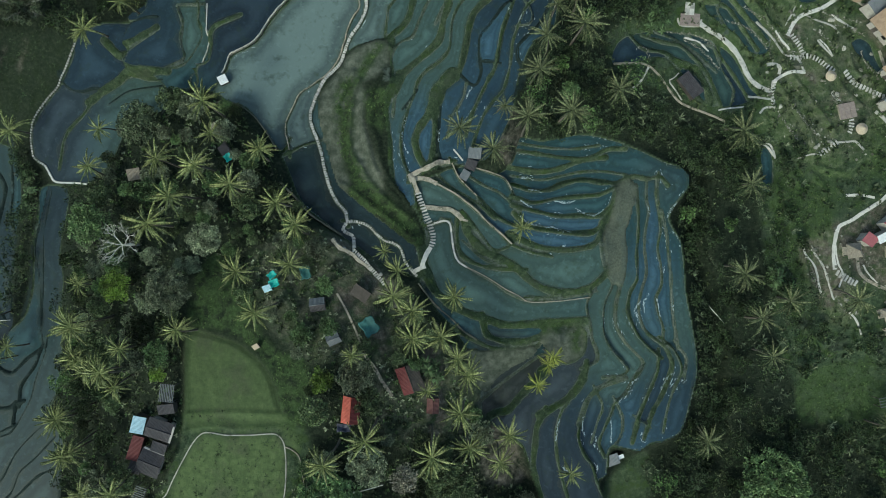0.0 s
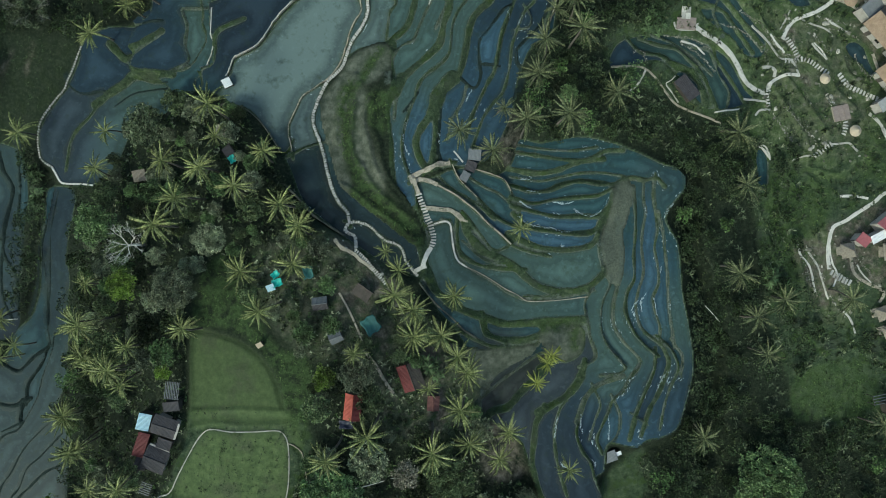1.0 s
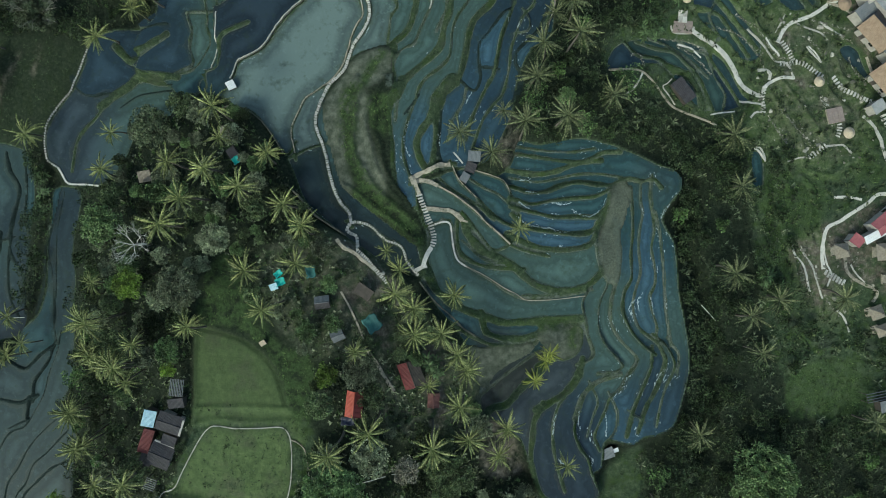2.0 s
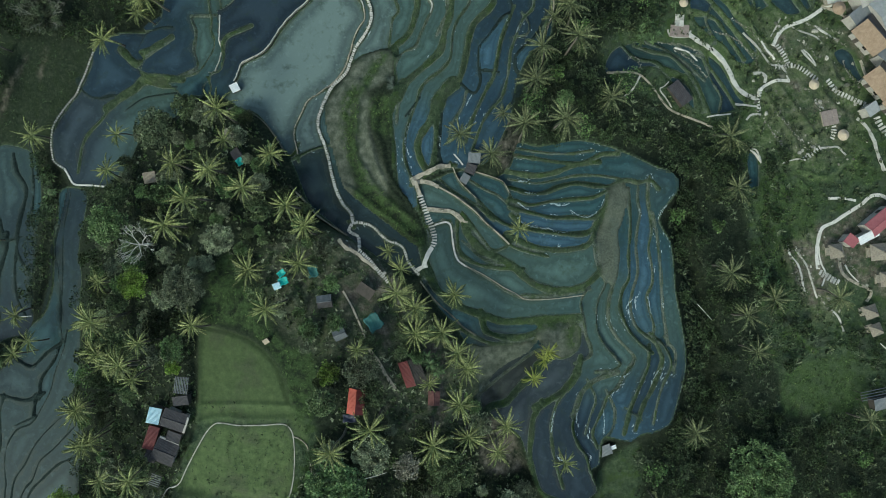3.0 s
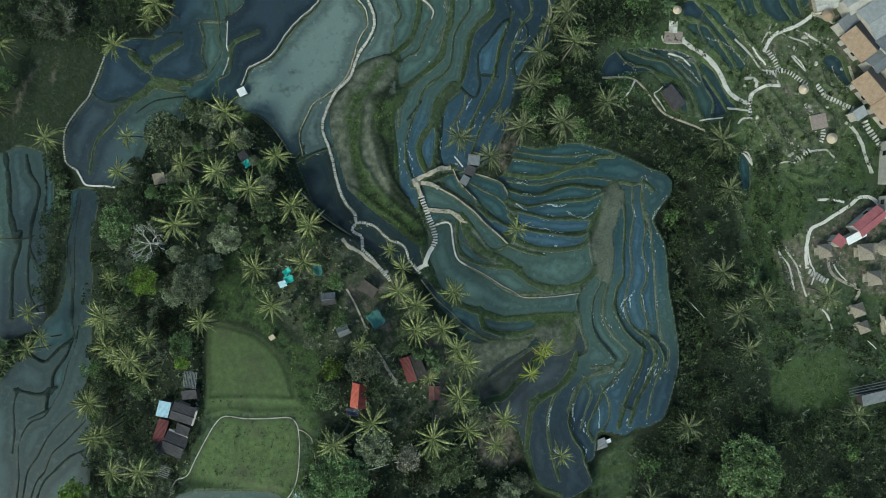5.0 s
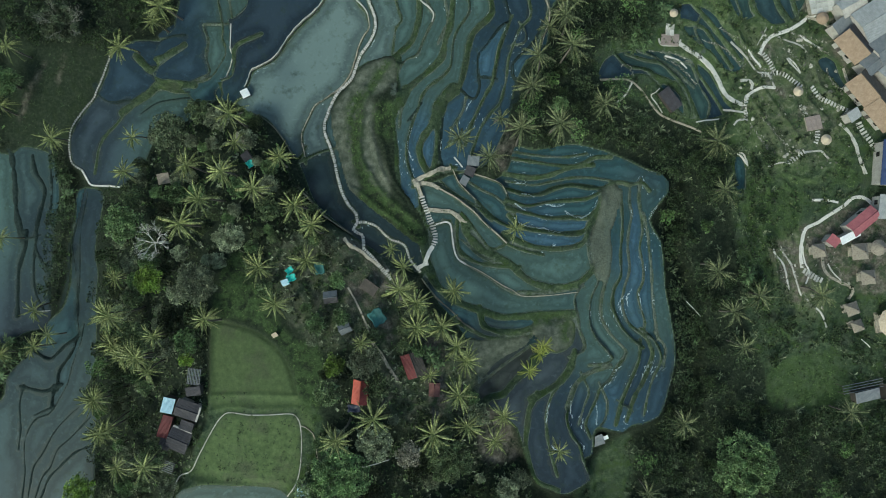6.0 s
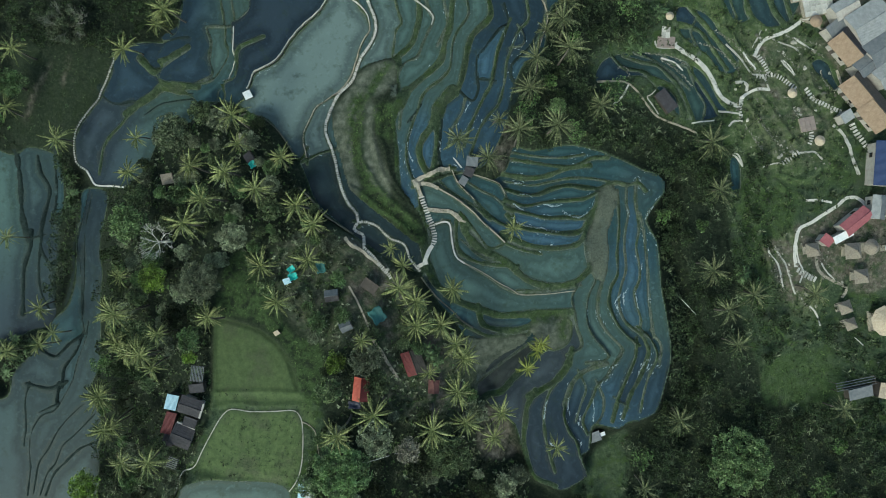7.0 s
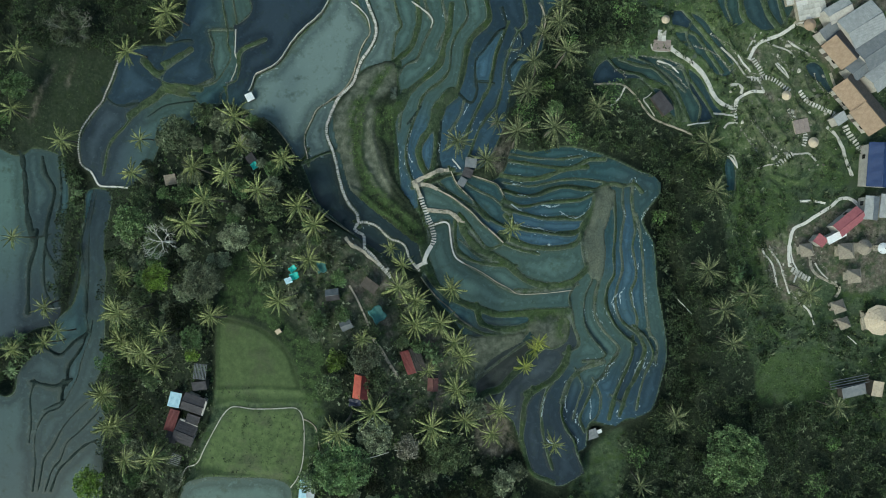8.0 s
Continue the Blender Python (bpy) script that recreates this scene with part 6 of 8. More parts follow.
PALMS_LOW = [(-71.6, -14.3, 11, 1.0), (-70.4, -21.5, 11, 0.9), (-75.1, -33.2, 11, 1.0), (-73.8, -40.5, 11, 0.95), (-70.0, -47.5, 11, 0.9), (-63.5, -23.1, 11, 1.0),
     (-71.0, -7.0, 9, 0.7), (-96.8, -15.1, 8, 0.8), (-93.8, -23.0, 9, 0.8), (-48.2, -14.6, 11, 0.9), (-71.6, -20.6, 11, 0.8), (-68.3, -23.4, 11, 0.85), (-75.4, -33.2, 12, 0.9), (-72.5, -39.6, 11, 0.9), (-61.8, -45.6, 11, 1.05),
     (-65.1, -22.5, 11, 0.9), (-91.1, -20.4, 8, 0.8), (-102.7, -25.1, 8, 0.8), (-43.5, 21.6, 11, 0.7), (-61.4, -25.9, 11, 0.8), (-59.9, -18.5, 11, 0.8), (-104.7, 33.1, 8, 0.8), (-104.5, 1.8, 8, 0.8)]
PALMS_MID = [(-9.0, -8.3, 12, 0.95), (-5.5, -11.1, 12, 0.9), (2.1, -9.0, 11, 0.85), (-5.4, -16.1, 12, 0.95), (-0.2, -15.8, 12, 0.95), (-8.5, -4.2, 9, 0.8), (2.7, -19.8, 12, 0.9), (4.5, -23.1, 12, 0.95), (3.1, -29.7, 14, 0.95),
     (-13.3, -32.9, 14, 1.05), (-1.8, -36.6, 14, 1.05), (4.9, -36.7, 12, 0.9), (-20.7, -37.6, 12, 1), (12.5, -35.1, 11, 0.9), (11.0, -40.4, 11, 0.85), (15.0, 4.0, 8, 0.75), (24.7, -43.5, 8, 0.7), (-2.9, -26.6, 9, 0.6),
     (-16.6, -19.2, 9, 0.7), (-11.3, -0.4, 8, 0.6)]
PALMS_EAST = [(18.8, 38.5, 12, 0.95), (25.5, 40.7, 12, 1.05), (24.2, 46.5, 12, 1), (17.6, 32.4, 12, 0.95), (15.4, 24.3, 12, 1), (23.2, 25.0, 12, 1.05), (9.3, 18.7, 11, 0.95), (3.1, 22.4, 11, 0.9),
     (11.9, 27.3, 9, 0.7), (33.2, 30.1, 8, 1), (58.4, 23.0, 8, 1.05), (60.3, 12.7, 8, 0.95), (59.2, -4.8, 8, 1), (62.7, -13.6, 8, 1), (68.2, -10.3, 8, 0.9), (65.6, -21.4, 8, 0.85),
     (53.0, -38.3, 8, 0.95), (45.1, -53.9, 8, 0.85), (81.3, -9.9, 8, 0.9), (89.4, -35.7, 8, 0.9), (25.4, 50.5, 11, 0.9), (21.4, 45.4, 11, 0.7)]
PALMS_YELLOW = [(21.5, -21.0, 9, 0.66), (20.6, -22.6, 9, 0.6), (18.2, -26.3, 9, 0.66)]
_made = {}
_count = 0
for _list in (PALMS_WEST, PALMS_LOW, PALMS_MID, PALMS_EAST, PALMS_YELLOW):
    for _x, _y, _h, _s in _list:
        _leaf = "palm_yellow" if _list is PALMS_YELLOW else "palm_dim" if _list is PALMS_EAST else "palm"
        _key = (_h, _count % 2, _leaf)
        _turn = rnd.uniform(0, 360)
        _first = _key not in _made
        if _first:
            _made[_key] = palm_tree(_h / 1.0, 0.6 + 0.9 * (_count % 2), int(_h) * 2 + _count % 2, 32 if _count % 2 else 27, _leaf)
            if _leaf == "palm_yellow":
                tagged(_made[_key][0], "young palm with a bright yellow-green crown", "palm", "yellow palms")
        _root, _lean, _ht = _made[_key]
        _bx, _by = _x - _lean * _s * math.cos(radians(_turn)), _y - _lean * _s * math.sin(radians(_turn))
        _m = pose(_bx, _by, ground_z(_bx, _by), 0, 0, _turn) @ Matrix.Diagonal((_s, _s, 0.5 + 0.5 * _s, 1))
        if _first:
            _root.matrix_basis = _m
            _root["placed"] = 1
        else:
            _c = copy_thing(_root, Matrix())
            _c.matrix_basis = _m
        _count += 1


# ---- banana plants ----
def banana_leaf_mesh(length):
    """A long paddle leaf, folded along its midrib and drooping at the tip."""
    bm = bmesh.new()
    rows = []
    for k in range(7):
        u = k / 6
        w = 0.24 * length / 2.4 * math.sin(math.pi * min(0.97, 0.08 + 0.9 * u)) ** 0.6
        x, z = length * (u - 0.12 * u ** 3), length * (0.55 * u - 0.75 * u * u)
        rows.append([bm.verts.new((x, -w, z + 0.12 * w)), bm.verts.new((x, 0, z - 0.1 * w)), bm.verts.new((x, w, z + 0.12 * w))])
    for a, b in zip(rows, rows[1:]):
        bm.faces.new((a[0], b[0], b[1], a[1]))
        bm.faces.new((a[1], b[1], b[2], a[2]))
    return mesh_of("leaf", bm, LEAF["banana"])


def banana_plant():
    root = base_of("banana_plant", Matrix(), "banana plant with long arching green leaves", "banana plant", "banana plants")
    bm = bmesh.new()
    tube(bm, [(0, 0, -0.3), (0.05, 0, 1.2), (0, 0.05, 2.4)], [0.17, 0.13, 0.07], 7)
    part("stem", bm, LEAF["spiky"], root)
    shapes = [banana_leaf_mesh(2.0), banana_leaf_mesh(2.5)]
    for k in range(10):
        ob = new("leaf", shapes[k % 2])
        ob.parent = root
        ob.matrix_basis = pose(0, 0, 2.2, rnd.uniform(-15, 15), rnd.uniform(-25, 5), k * 137.5 + rnd.uniform(-20, 20)) @ Matrix.Scale(rnd.uniform(0.75, 1.1), 4)
    return root


_banana = None
for _x, _y, _s in [(48.2, 52.3, 1), (42.8, 46.8, 1.1), (41.8, 44.5, 0.9), (44.3, 45.3, 0.8), (-92.1, 16.3, 1.1), (-91.4, 12.5, 1), (-92.2, 9.0, 0.9), (67.7, -6.0, 1.3), (69.8, -7.8, 0.9),
     (-101.1, -25.0, 1.1), (-104.3, -27.9, 1.2), (-106.8, -31.2, 1.1), (-107.1, -23.7, 1), (-110.6, -25.2, 1), (58.4, -20.5, 0.9), (-2.8, -23.6, 1.1), (-1.5, -25.6, 0.9), (-27.4, -17.1, 0.8)]:
    for _dx, _dy, _k in ((0, 0, 0.85), (1.3, 0.5, 0.65), (-0.5, 1.3, 0.7), (0.3, -1.2, 0.55)):
        _u, _v = _x + _dx * rnd.uniform(0.7, 1.2), _y + _dy * rnd.uniform(0.7, 1.2)
        _m = pose(_u, _v, ground_z(_u, _v), rnd.uniform(-8, 8), rnd.uniform(-8, 8), rnd.uniform(0, 360)) @ Matrix.Scale(_s * _k, 4)
        if _banana is None:
            _banana = banana_plant()
            _banana.matrix_basis = _m
        else:
            copy_thing(_banana, Matrix()).matrix_basis = _m


# ---- broadleaf trees ----
def leaf_cloud(r, centres, radii, per, size, squash=0.75, sharp=0.75):
    """Leaves as small folded blades scattered through clumps, gathered near each clump's outside."""
    c = np.repeat(np.array(centres), per, 0)
    rad = np.repeat(np.array(radii), per)
    n = len(c)
    d = r.normal(size=(n, 3))
    d /= np.linalg.norm(d, axis=1)[:, None]
    d[:, 2] = np.where(d[:, 2] < -0.3, -d[:, 2], d[:, 2])
    dist = rad * r.uniform(0.45, 1.05, n) ** 0.6
    p = c + d * dist[:, None] * np.array([1, 1, squash])
    out = d * 0.8 + r.normal(size=(n, 3)) * 0.6 + np.array([0, 0, -0.15])
    out /= np.linalg.norm(out, axis=1)[:, None]
    side = np.cross(out, r.normal(size=(n, 3)))
    side /= np.linalg.norm(side, axis=1)[:, None]
    ln = size * r.uniform(0.6, 1.4, n)[:, None]
    v = np.stack([p, p + out * ln * 0.5 + side * ln * sharp * 0.5, p + out * ln, p + out * ln * 0.5 - side * ln * sharp * 0.5], 1).reshape(-1, 3)
    return v, np.arange(4 * n).reshape(n, 4)


def crown_mesh(seed, clumps, per, size, squash=0.62):
    """A crown of unit radius, flat below and uneven above."""
    r = np.random.RandomState(seed)
    cs, rs = [], []
    for k in range(clumps):
        a, q = k * 2.399, math.sqrt((k + 0.5) / clumps)
        q *= r.uniform(0.72, 1.0) * 0.82
        cs.append((q * math.cos(a), q * math.sin(a), squash * math.sqrt(max(0.02, 1 - q * q)) * r.uniform(0.45, 1.0)))
        rs.append(r.uniform(0.1, 0.27) * (1.0 if clumps < 60 else 0.62))
    v, f = leaf_cloud(r, cs, rs, per, size)
    me = bpy.data.meshes.new("crown")
    fill_mesh(me, v, f)
    return me


CROWNS = {}


def broadleaf_tree(x, y, radius, height, leaf, label, detail=0):
    """A trunk forking into limbs under a clumped crown."""
    key = (leaf, detail, rnd.randrange(3) if not detail else 0)
    if key not in CROWNS:
        CROWNS[key] = crown_mesh(11 + len(CROWNS), (22, 80, 40)[detail], (95, 165, 115)[detail], (0.1, 0.042, 0.068)[detail])
        CROWNS[key].materials.append(LEAF[leaf])
    root = base_of("broadleaf_tree", pose(x, y, ground_z(x, y), 0, 0, rnd.uniform(0, 360)), label, "tree", "broadleaf trees")
    bm = bmesh.new()
    fork = height - radius * 0.75
    tube(bm, [(0, 0, -0.4), (0.08, 0.05, fork * 0.5), (0, 0.1, fork)], [0.07 * radius + 0.1, 0.055 * radius + 0.08, 0.045 * radius + 0.06], 6)
    for k in range(5):
        a = k * 1.257 + rnd.uniform(-0.3, 0.3)
        e = 0.6 * radius
        tube(bm, [(0, 0.1, fork - 0.2), (e * 0.5 * math.cos(a), e * 0.5 * math.sin(a), fork + radius * 0.3), (e * math.cos(a), e * math.sin(a), fork + radius * 0.5)], [0.035 * radius + 0.04, 0.025 * radius + 0.03, 0.02], 5)
    part("trunk", bm, BARK, root)
    crown = part("crown", CROWNS[key], None, root)
    crown.matrix_basis = pose(0, 0, fork) @ Matrix.Diagonal((radius, radius, radius * 1.15, 1))
    return root


NAMED_TREES = [(-55.3, -24.4, 4, 2.0), (67.6, -48.7, 9, 9.2), (24.7, 30.6, 5, 2.3), (-70.7, 5.0, 9, 5.2), (-62.8, -7.1, 8, 3.7), (-51.6, -7.8, 9, 5.6), (-44.3, 1.8, 8, 3.6), (-89.7, 51.9, 8, 6), (-104.4, 38.8, 7, 4.2), (-22.6, -24.3, 6, 2.8),
     (-16.2, -23.5, 7, 4), (-21.0, -46.5, 9, 7.6), (-13.9, -40.1, 7, 4.4), (-7.1, -43.1, 7, 3.2), (1.1, -44.8, 9, 6), (-61.9, 25.8, 8, 5.2), (-67.9, -20.1, 8, 5), (-84.3, -56.9, 7, 4.6), (-27.0, -16.0, 4, 2.4)]
NAMED_KIND = ["lime", "fresh", "fresh", "fresh", "lime", "grey", "grey", "spiky", "green", "lime", "grey", "fresh", "grey", "pale", "dark", "spiky", "dark", "lime", "green"]
TREE_WORDS = {"spiky": "dull green tree with a thin half-bare crown", "fresh": "fresh green leafy tree with a clumped crown", "green": "broad green leafy tree with a rounded clumped crown", "lime": "bright lime-green leafy tree", "grey": "grey-green tree with a feathery open crown",
              "dark": "dark green leafy tree among the palms", "scrub": "dark leafy forest tree", "pale": "pale pinkish-grey blossoming tree with thin foliage"}
_taken = []
CLEARED = [(-17.8, -31.1, 3.4), (-19.1, -34.4, 1.6), (-6.6, -25.6, 3.6), (-2.0, -31.5, 2.2), (-61.8, -35.6, 2.4), (-62.8, -40.6, 2.6), (-56.9, -36.3, 3.2), (-59.5, -43.7, 3.2), (-55.2, -28.7, 2.4),
     (-55.4, -32.1, 2.4), (-61.9, -49.7, 1.8), (-34.7, -7.7, 1.8), (-33.1, -6.7, 1.6), (-33.5, -5.1, 1.4), (-27.0, -4.5, 1.8), (-14.5, -15.1, 2.4), (-24.6, -10.8, 2.4), (-21.3, -17.5, 2),
     (-16.2, -8.7, 2.4), (-44.4, 20.1, 2), (-43.0, 18.4, 1.6), (-65.8, 15.9, 1.8), (-46.2, 24.3, 1.6), (-77.4, -50.9, 1.5), (-29.8, -54.5, 3.4), (47.8, 35.3, 2), (49.8, 32.8, 2.2)]
CLEARED_B = [(96.8, -31.6, 2.5), (94.0, -32.2, 2.5), (99.8, -31.0, 2.5), (98.4, -34.0, 3), (103.4, -33.2, 3), (-57.0, -40.0, 3), (-11.6, -26.1, 2), (-13.4, -23.0, 2), (-30.6, -9.3, 3),
     (-10.3, -28.0, 2), (-19.3, -11.8, 1.5), (-17.3, -15.5, 1.5)]
for (_x, _y, _h, _r), _leaf in zip(NAMED_TREES, NAMED_KIND):
    broadleaf_tree(_x, _y, _r, _h, _leaf, TREE_WORDS[_leaf], 1 if _r > 5.5 else 2 if _r > 3.5 else 0)
    _taken.append((_x, _y, _r))
_taken += [(x, y, r * 1.1) for x, y, r in CLEARED + CLEARED_B]

FOREST = [[(-79.1, 13.1), (-74.2, 24.3), (-67.1, 30.5), (-47.8, 31.5), (-40.9, 27.4), (-32.6, 16.2), (-27.3, 6.5), (-20.8, 0.8), (-28.2, -3.7),
     (-43.6, -0.6), (-50.8, -7.0), (-52.0, -15.9), (-51.6, -32.5), (-58.4, -54.4), (-69.9, -64.8), (-81.2, -65.5), (-83.6, -52.0), (-83.9, -37.0),
     (-81.9, -23.0), (-80.6, -11.8), (-80.2, 0.6)],
          [(-18.2, -1.7), (-8.0, -6.8), (-0.3, -15.8), (4.9, -23.7), (7.3, -34.3), (15.6, -43.9), (18.4, -53.3), (21.1, -58.7), (15.6, -64.3),
     (-30.1, -61.7), (-27.6, -42.9), (-22.6, -35.3), (-25.8, -25.4), (-27.8, -19.2), (-35.6, -13.1), (-42.2, -5.6), (-43.6, -0.6), (-28.2, -3.7)],
          [(-122.1, 68.3), (-61.9, 64.4), (-63.7, 51.8), (-74.4, 50.0), (-81.3, 46.1), (-88.7, 33.9), (-93.3, 27.7), (-92.7, 19.1), (-88.1, 13.4),
     (-90.2, -0.8), (-90.8, -9.3), (-95.6, -15.8), (-94.9, -0.8), (-94.3, 12.0), (-96.3, 22.0), (-104.3, 25.7), (-123.3, 24.4)],
          [(24.3, 61.4), (45.9, 62.1), (43.4, 49.1), (33.5, 43.6), (32.8, 37.0), (45.0, 31.8), (58.7, 25.0), (69.2, 23.0), (69.2, 14.5),
     (60.5, 10.6), (55.2, 5.2), (62.7, -21.5), (75.5, -37.9), (108.1, -37.5), (110.2, -64.1), (22.4, -65.2), (30.6, -56.7), (42.8, -44.6),
     (50.9, -38.5), (52.5, -23.8), (50.2, -5.3), (47.4, 5.1), (51.1, 12.4), (48.9, 18.3), (35.8, 22.9), (15.5, 23.5), (14.6, 30.7),
     (23.0, 43.9)],
          [(66.7, 23.7), (73.6, 17.1), (72.9, 2.6), (78.4, -16.0), (108.8, -23.8), (108.1, -37.5), (75.5, -37.9), (62.7, -21.5), (55.2, 5.2),
     (60.5, 10.6)],
          [(-122.1, -23.0), (-103.5, -22.6), (-98.8, -24.0), (-101.7, -26.5), (-105.8, -31.5), (-107.6, -36.6), (-121.0, -37.6)]]
DENSITY = (1.0, 1.0, 1.0, 1.0, 0.35, 1.0)
_tree_rnd = random.Random(21)
_spots = []
for _poly, _dense in zip(FOREST, DENSITY):
    _line = curve(_poly, 2.0, True)
    _lo, _hi = _line.min(0), _line.max(0)
    _area = (_hi[0] - _lo[0]) * (_hi[1] - _lo[1])
    for _ in range(int(_area * 0.09)):
        _x, _y = _tree_rnd.uniform(_lo[0], _hi[0]), _tree_rnd.uniform(_lo[1], _hi[1])
        _r = _tree_rnd.choice((1.5, 1.9, 2.3, 2.8, 3.4))
        if _tree_rnd.random() > _dense or not inside(_line, np.array([_x]), np.array([_y]))[0] or not (-122 < _x < 126 and -70 < _y < 72):
            continue
        _i, _j = int((_x - GX[0]) / STEP), int((_y - GY[0]) / STEP)
        if WET[_j, _i] or any(math.hypot(_x - a, _y - b) < (_r + c) * 0.6 for a, b, c in _taken):
            continue
        _taken.append((_x, _y, _r))
        _spots.append((_x, _y, _r))
_keep_clear = cover(MEADOWS, 6) + cover(BARE, 6) * 1.0
# the open grass slope in the north-west carries no trees
_keep_clear += cover(SLOPE_GRASS + LAWNS, 4)
_spots = [s for s in _spots if _keep_clear[int((s[1] - GY[0]) / STEP), int((s[0] - GX[0]) / STEP)] < 0.2]
_near = [s for s in _spots if -75 < s[0] < 18 and s[1] < 32]
for _x, _y, _r in _near[:250]:
    _leaf = _tree_rnd.choice(("dark", "dark", "grey", "scrub", "green", "grey"))
    broadleaf_tree(_x, _y, _r, _r * 1.2 + _tree_rnd.uniform(0.8, 2.5), _leaf, TREE_WORDS[_leaf])


def forest_canopy(spots, leaf, seed, label):
    """The closed woods: many crowns on short stems, joined."""
    r = np.random.RandomState(seed)
    cs, rs = [], []
    for x, y, rad in spots:
        z = ground_z(x, y) + rad * 0.5 + r.uniform(0.3, 1.6)
        for k in range(9):
            a, q = k * 2.399 + r.uniform(0, 1), math.sqrt((k + 0.5) / 9) * 0.85 * rad
            cs.append((x + q * math.cos(a), y + q * math.sin(a), z + 0.6 * math.sqrt(max(0, rad * rad - q * q)) * r.uniform(0.5, 1.0)))
            rs.append(rad * r.uniform(0.18, 0.36))
    v, f = leaf_cloud(r, cs, rs, 64, 0.32)
    me = bpy.data.meshes.new("forest_canopy")
    fill_mesh(me, v, f)
    me.materials.append(LEAF[leaf])
    return tagged(new("forest_canopy", me), label, "woods", kind="stuff")


_rest = [s for s in _spots if s not in _near] + _near[250:]
_mixed = [_tree_rnd.random() for _ in _rest]
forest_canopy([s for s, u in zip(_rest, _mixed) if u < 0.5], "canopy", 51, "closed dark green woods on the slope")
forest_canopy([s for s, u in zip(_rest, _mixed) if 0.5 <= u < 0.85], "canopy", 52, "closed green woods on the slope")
forest_canopy([s for s, u in zip(_rest, _mixed) if u >= 0.85], "understory", 53, "scattered brighter green tree crowns")


# undergrowth: rosettes of long leaves and low leafy clumps
def undergrowth(name, polys, per_m2, leaf, seed, size, leaves, label, flat=0.5, anywhere=False):
    r = np.random.RandomState(seed)
    pts = []
    for p in polys:
        line = curve(p, 2.0, True)
        lo, hi = line.min(0), line.max(0)
        n = int((hi[0] - lo[0]) * (hi[1] - lo[1]) * per_m2)
        q = np.stack([r.uniform(lo[0], hi[0], n), r.uniform(lo[1], hi[1], n)], 1)
        q = q[inside(line, q[:, 0], q[:, 1])]
        pts.append(q)
    q = np.vstack(pts)
    i, j = ((q[:, 0] - GX[0]) / STEP).astype(int), ((q[:, 1] - GY[0]) / STEP).astype(int)
    ok = (i > 0) & (i < NX) & (j > 0) & (j < NY)
    q, i, j = q[ok], i[ok], j[ok]
    ok = ~WET[j, i] & ((_keep_clear[j, i] < 0.3) | anywhere)
    q, z = q[ok], HEIGHT[j[ok], i[ok]]
    n = len(q)
    s = size * r.uniform(0.5, 1.5, n)
    c = np.repeat(np.stack([q[:, 0], q[:, 1], z + s * 0.2], 1), leaves, 0)
    s = np.repeat(s, leaves)
    k = len(c)
    a, up = r.uniform(0, math.tau, k), r.uniform(0.1, 1.3, k)
    d = np.stack([np.cos(a) * np.cos(up), np.sin(a) * np.cos(up), np.sin(up)], 1)
    side = np.stack([-np.sin(a), np.cos(a), np.zeros(k)], 1)
    ln = (s * r.uniform(0.6, 1.2, k))[:, None]
    drop = np.array([0, 0, -1.0]) * ln * 0.25
    w = ln * flat * 0.3
    v = np.stack([c, c + d * ln * 0.55 + side * w, c + d * ln + drop, c + d * ln * 0.55 - side * w], 1).reshape(-1, 3)
    me = bpy.data.meshes.new(name)
    fill_mesh(me, v, np.arange(4 * k).reshape(k, 4))
    me.materials.append(LEAF[leaf])
    return tagged(new(name, me), label, "undergrowth", kind="stuff")


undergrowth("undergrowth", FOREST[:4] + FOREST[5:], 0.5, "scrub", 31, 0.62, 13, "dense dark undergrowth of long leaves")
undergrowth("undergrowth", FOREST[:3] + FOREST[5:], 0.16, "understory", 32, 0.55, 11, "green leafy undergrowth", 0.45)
undergrowth("undergrowth", FOREST[3:5], 0.4, "gully", 42, 0.55, 12, "leafy undergrowth in the gully, shade in its colour", 0.45)
undergrowth("undergrowth", FOREST[3:5], 0.12, "spiky", 33, 0.95, 12, "grey-green spiky undergrowth", 0.25)
undergrowth("undergrowth", FOREST[:2], 0.3, "understory", 39, 0.5, 11, "green leafy undergrowth between the houses", 0.4)
undergrowth("undergrowth", FOREST[:2], 0.32, "grey", 43, 0.5, 11, "grey-green leafy undergrowth between the palms", 0.5)
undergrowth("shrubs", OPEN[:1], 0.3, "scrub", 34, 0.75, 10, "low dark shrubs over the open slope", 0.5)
undergrowth("shrubs", OPEN[:1], 0.12, "understory", 35, 0.55, 9, "low green shrubs over the open slope", 0.5)

undergrowth("field_weeds", [[(-43.7, -38.7), (-31.4, -37.9), (-31.1, -45.4), (-33.2, -49.9), (-43.0, -49.7)]], 0.3, "lush_tuft", 36, 0.2, 6, "low green weeds over half of a field", 0.5, True)
undergrowth("long_grass", LUSH, 0.9, "lush_tuft", 37, 0.4, 7, "bright long grass in clumps", 0.4, True)
undergrowth("slope_grass", SLOPE_GRASS + OPEN, 0.5, "tuft", 38, 0.45, 7, "rough grass over the open slope", 0.35, True)


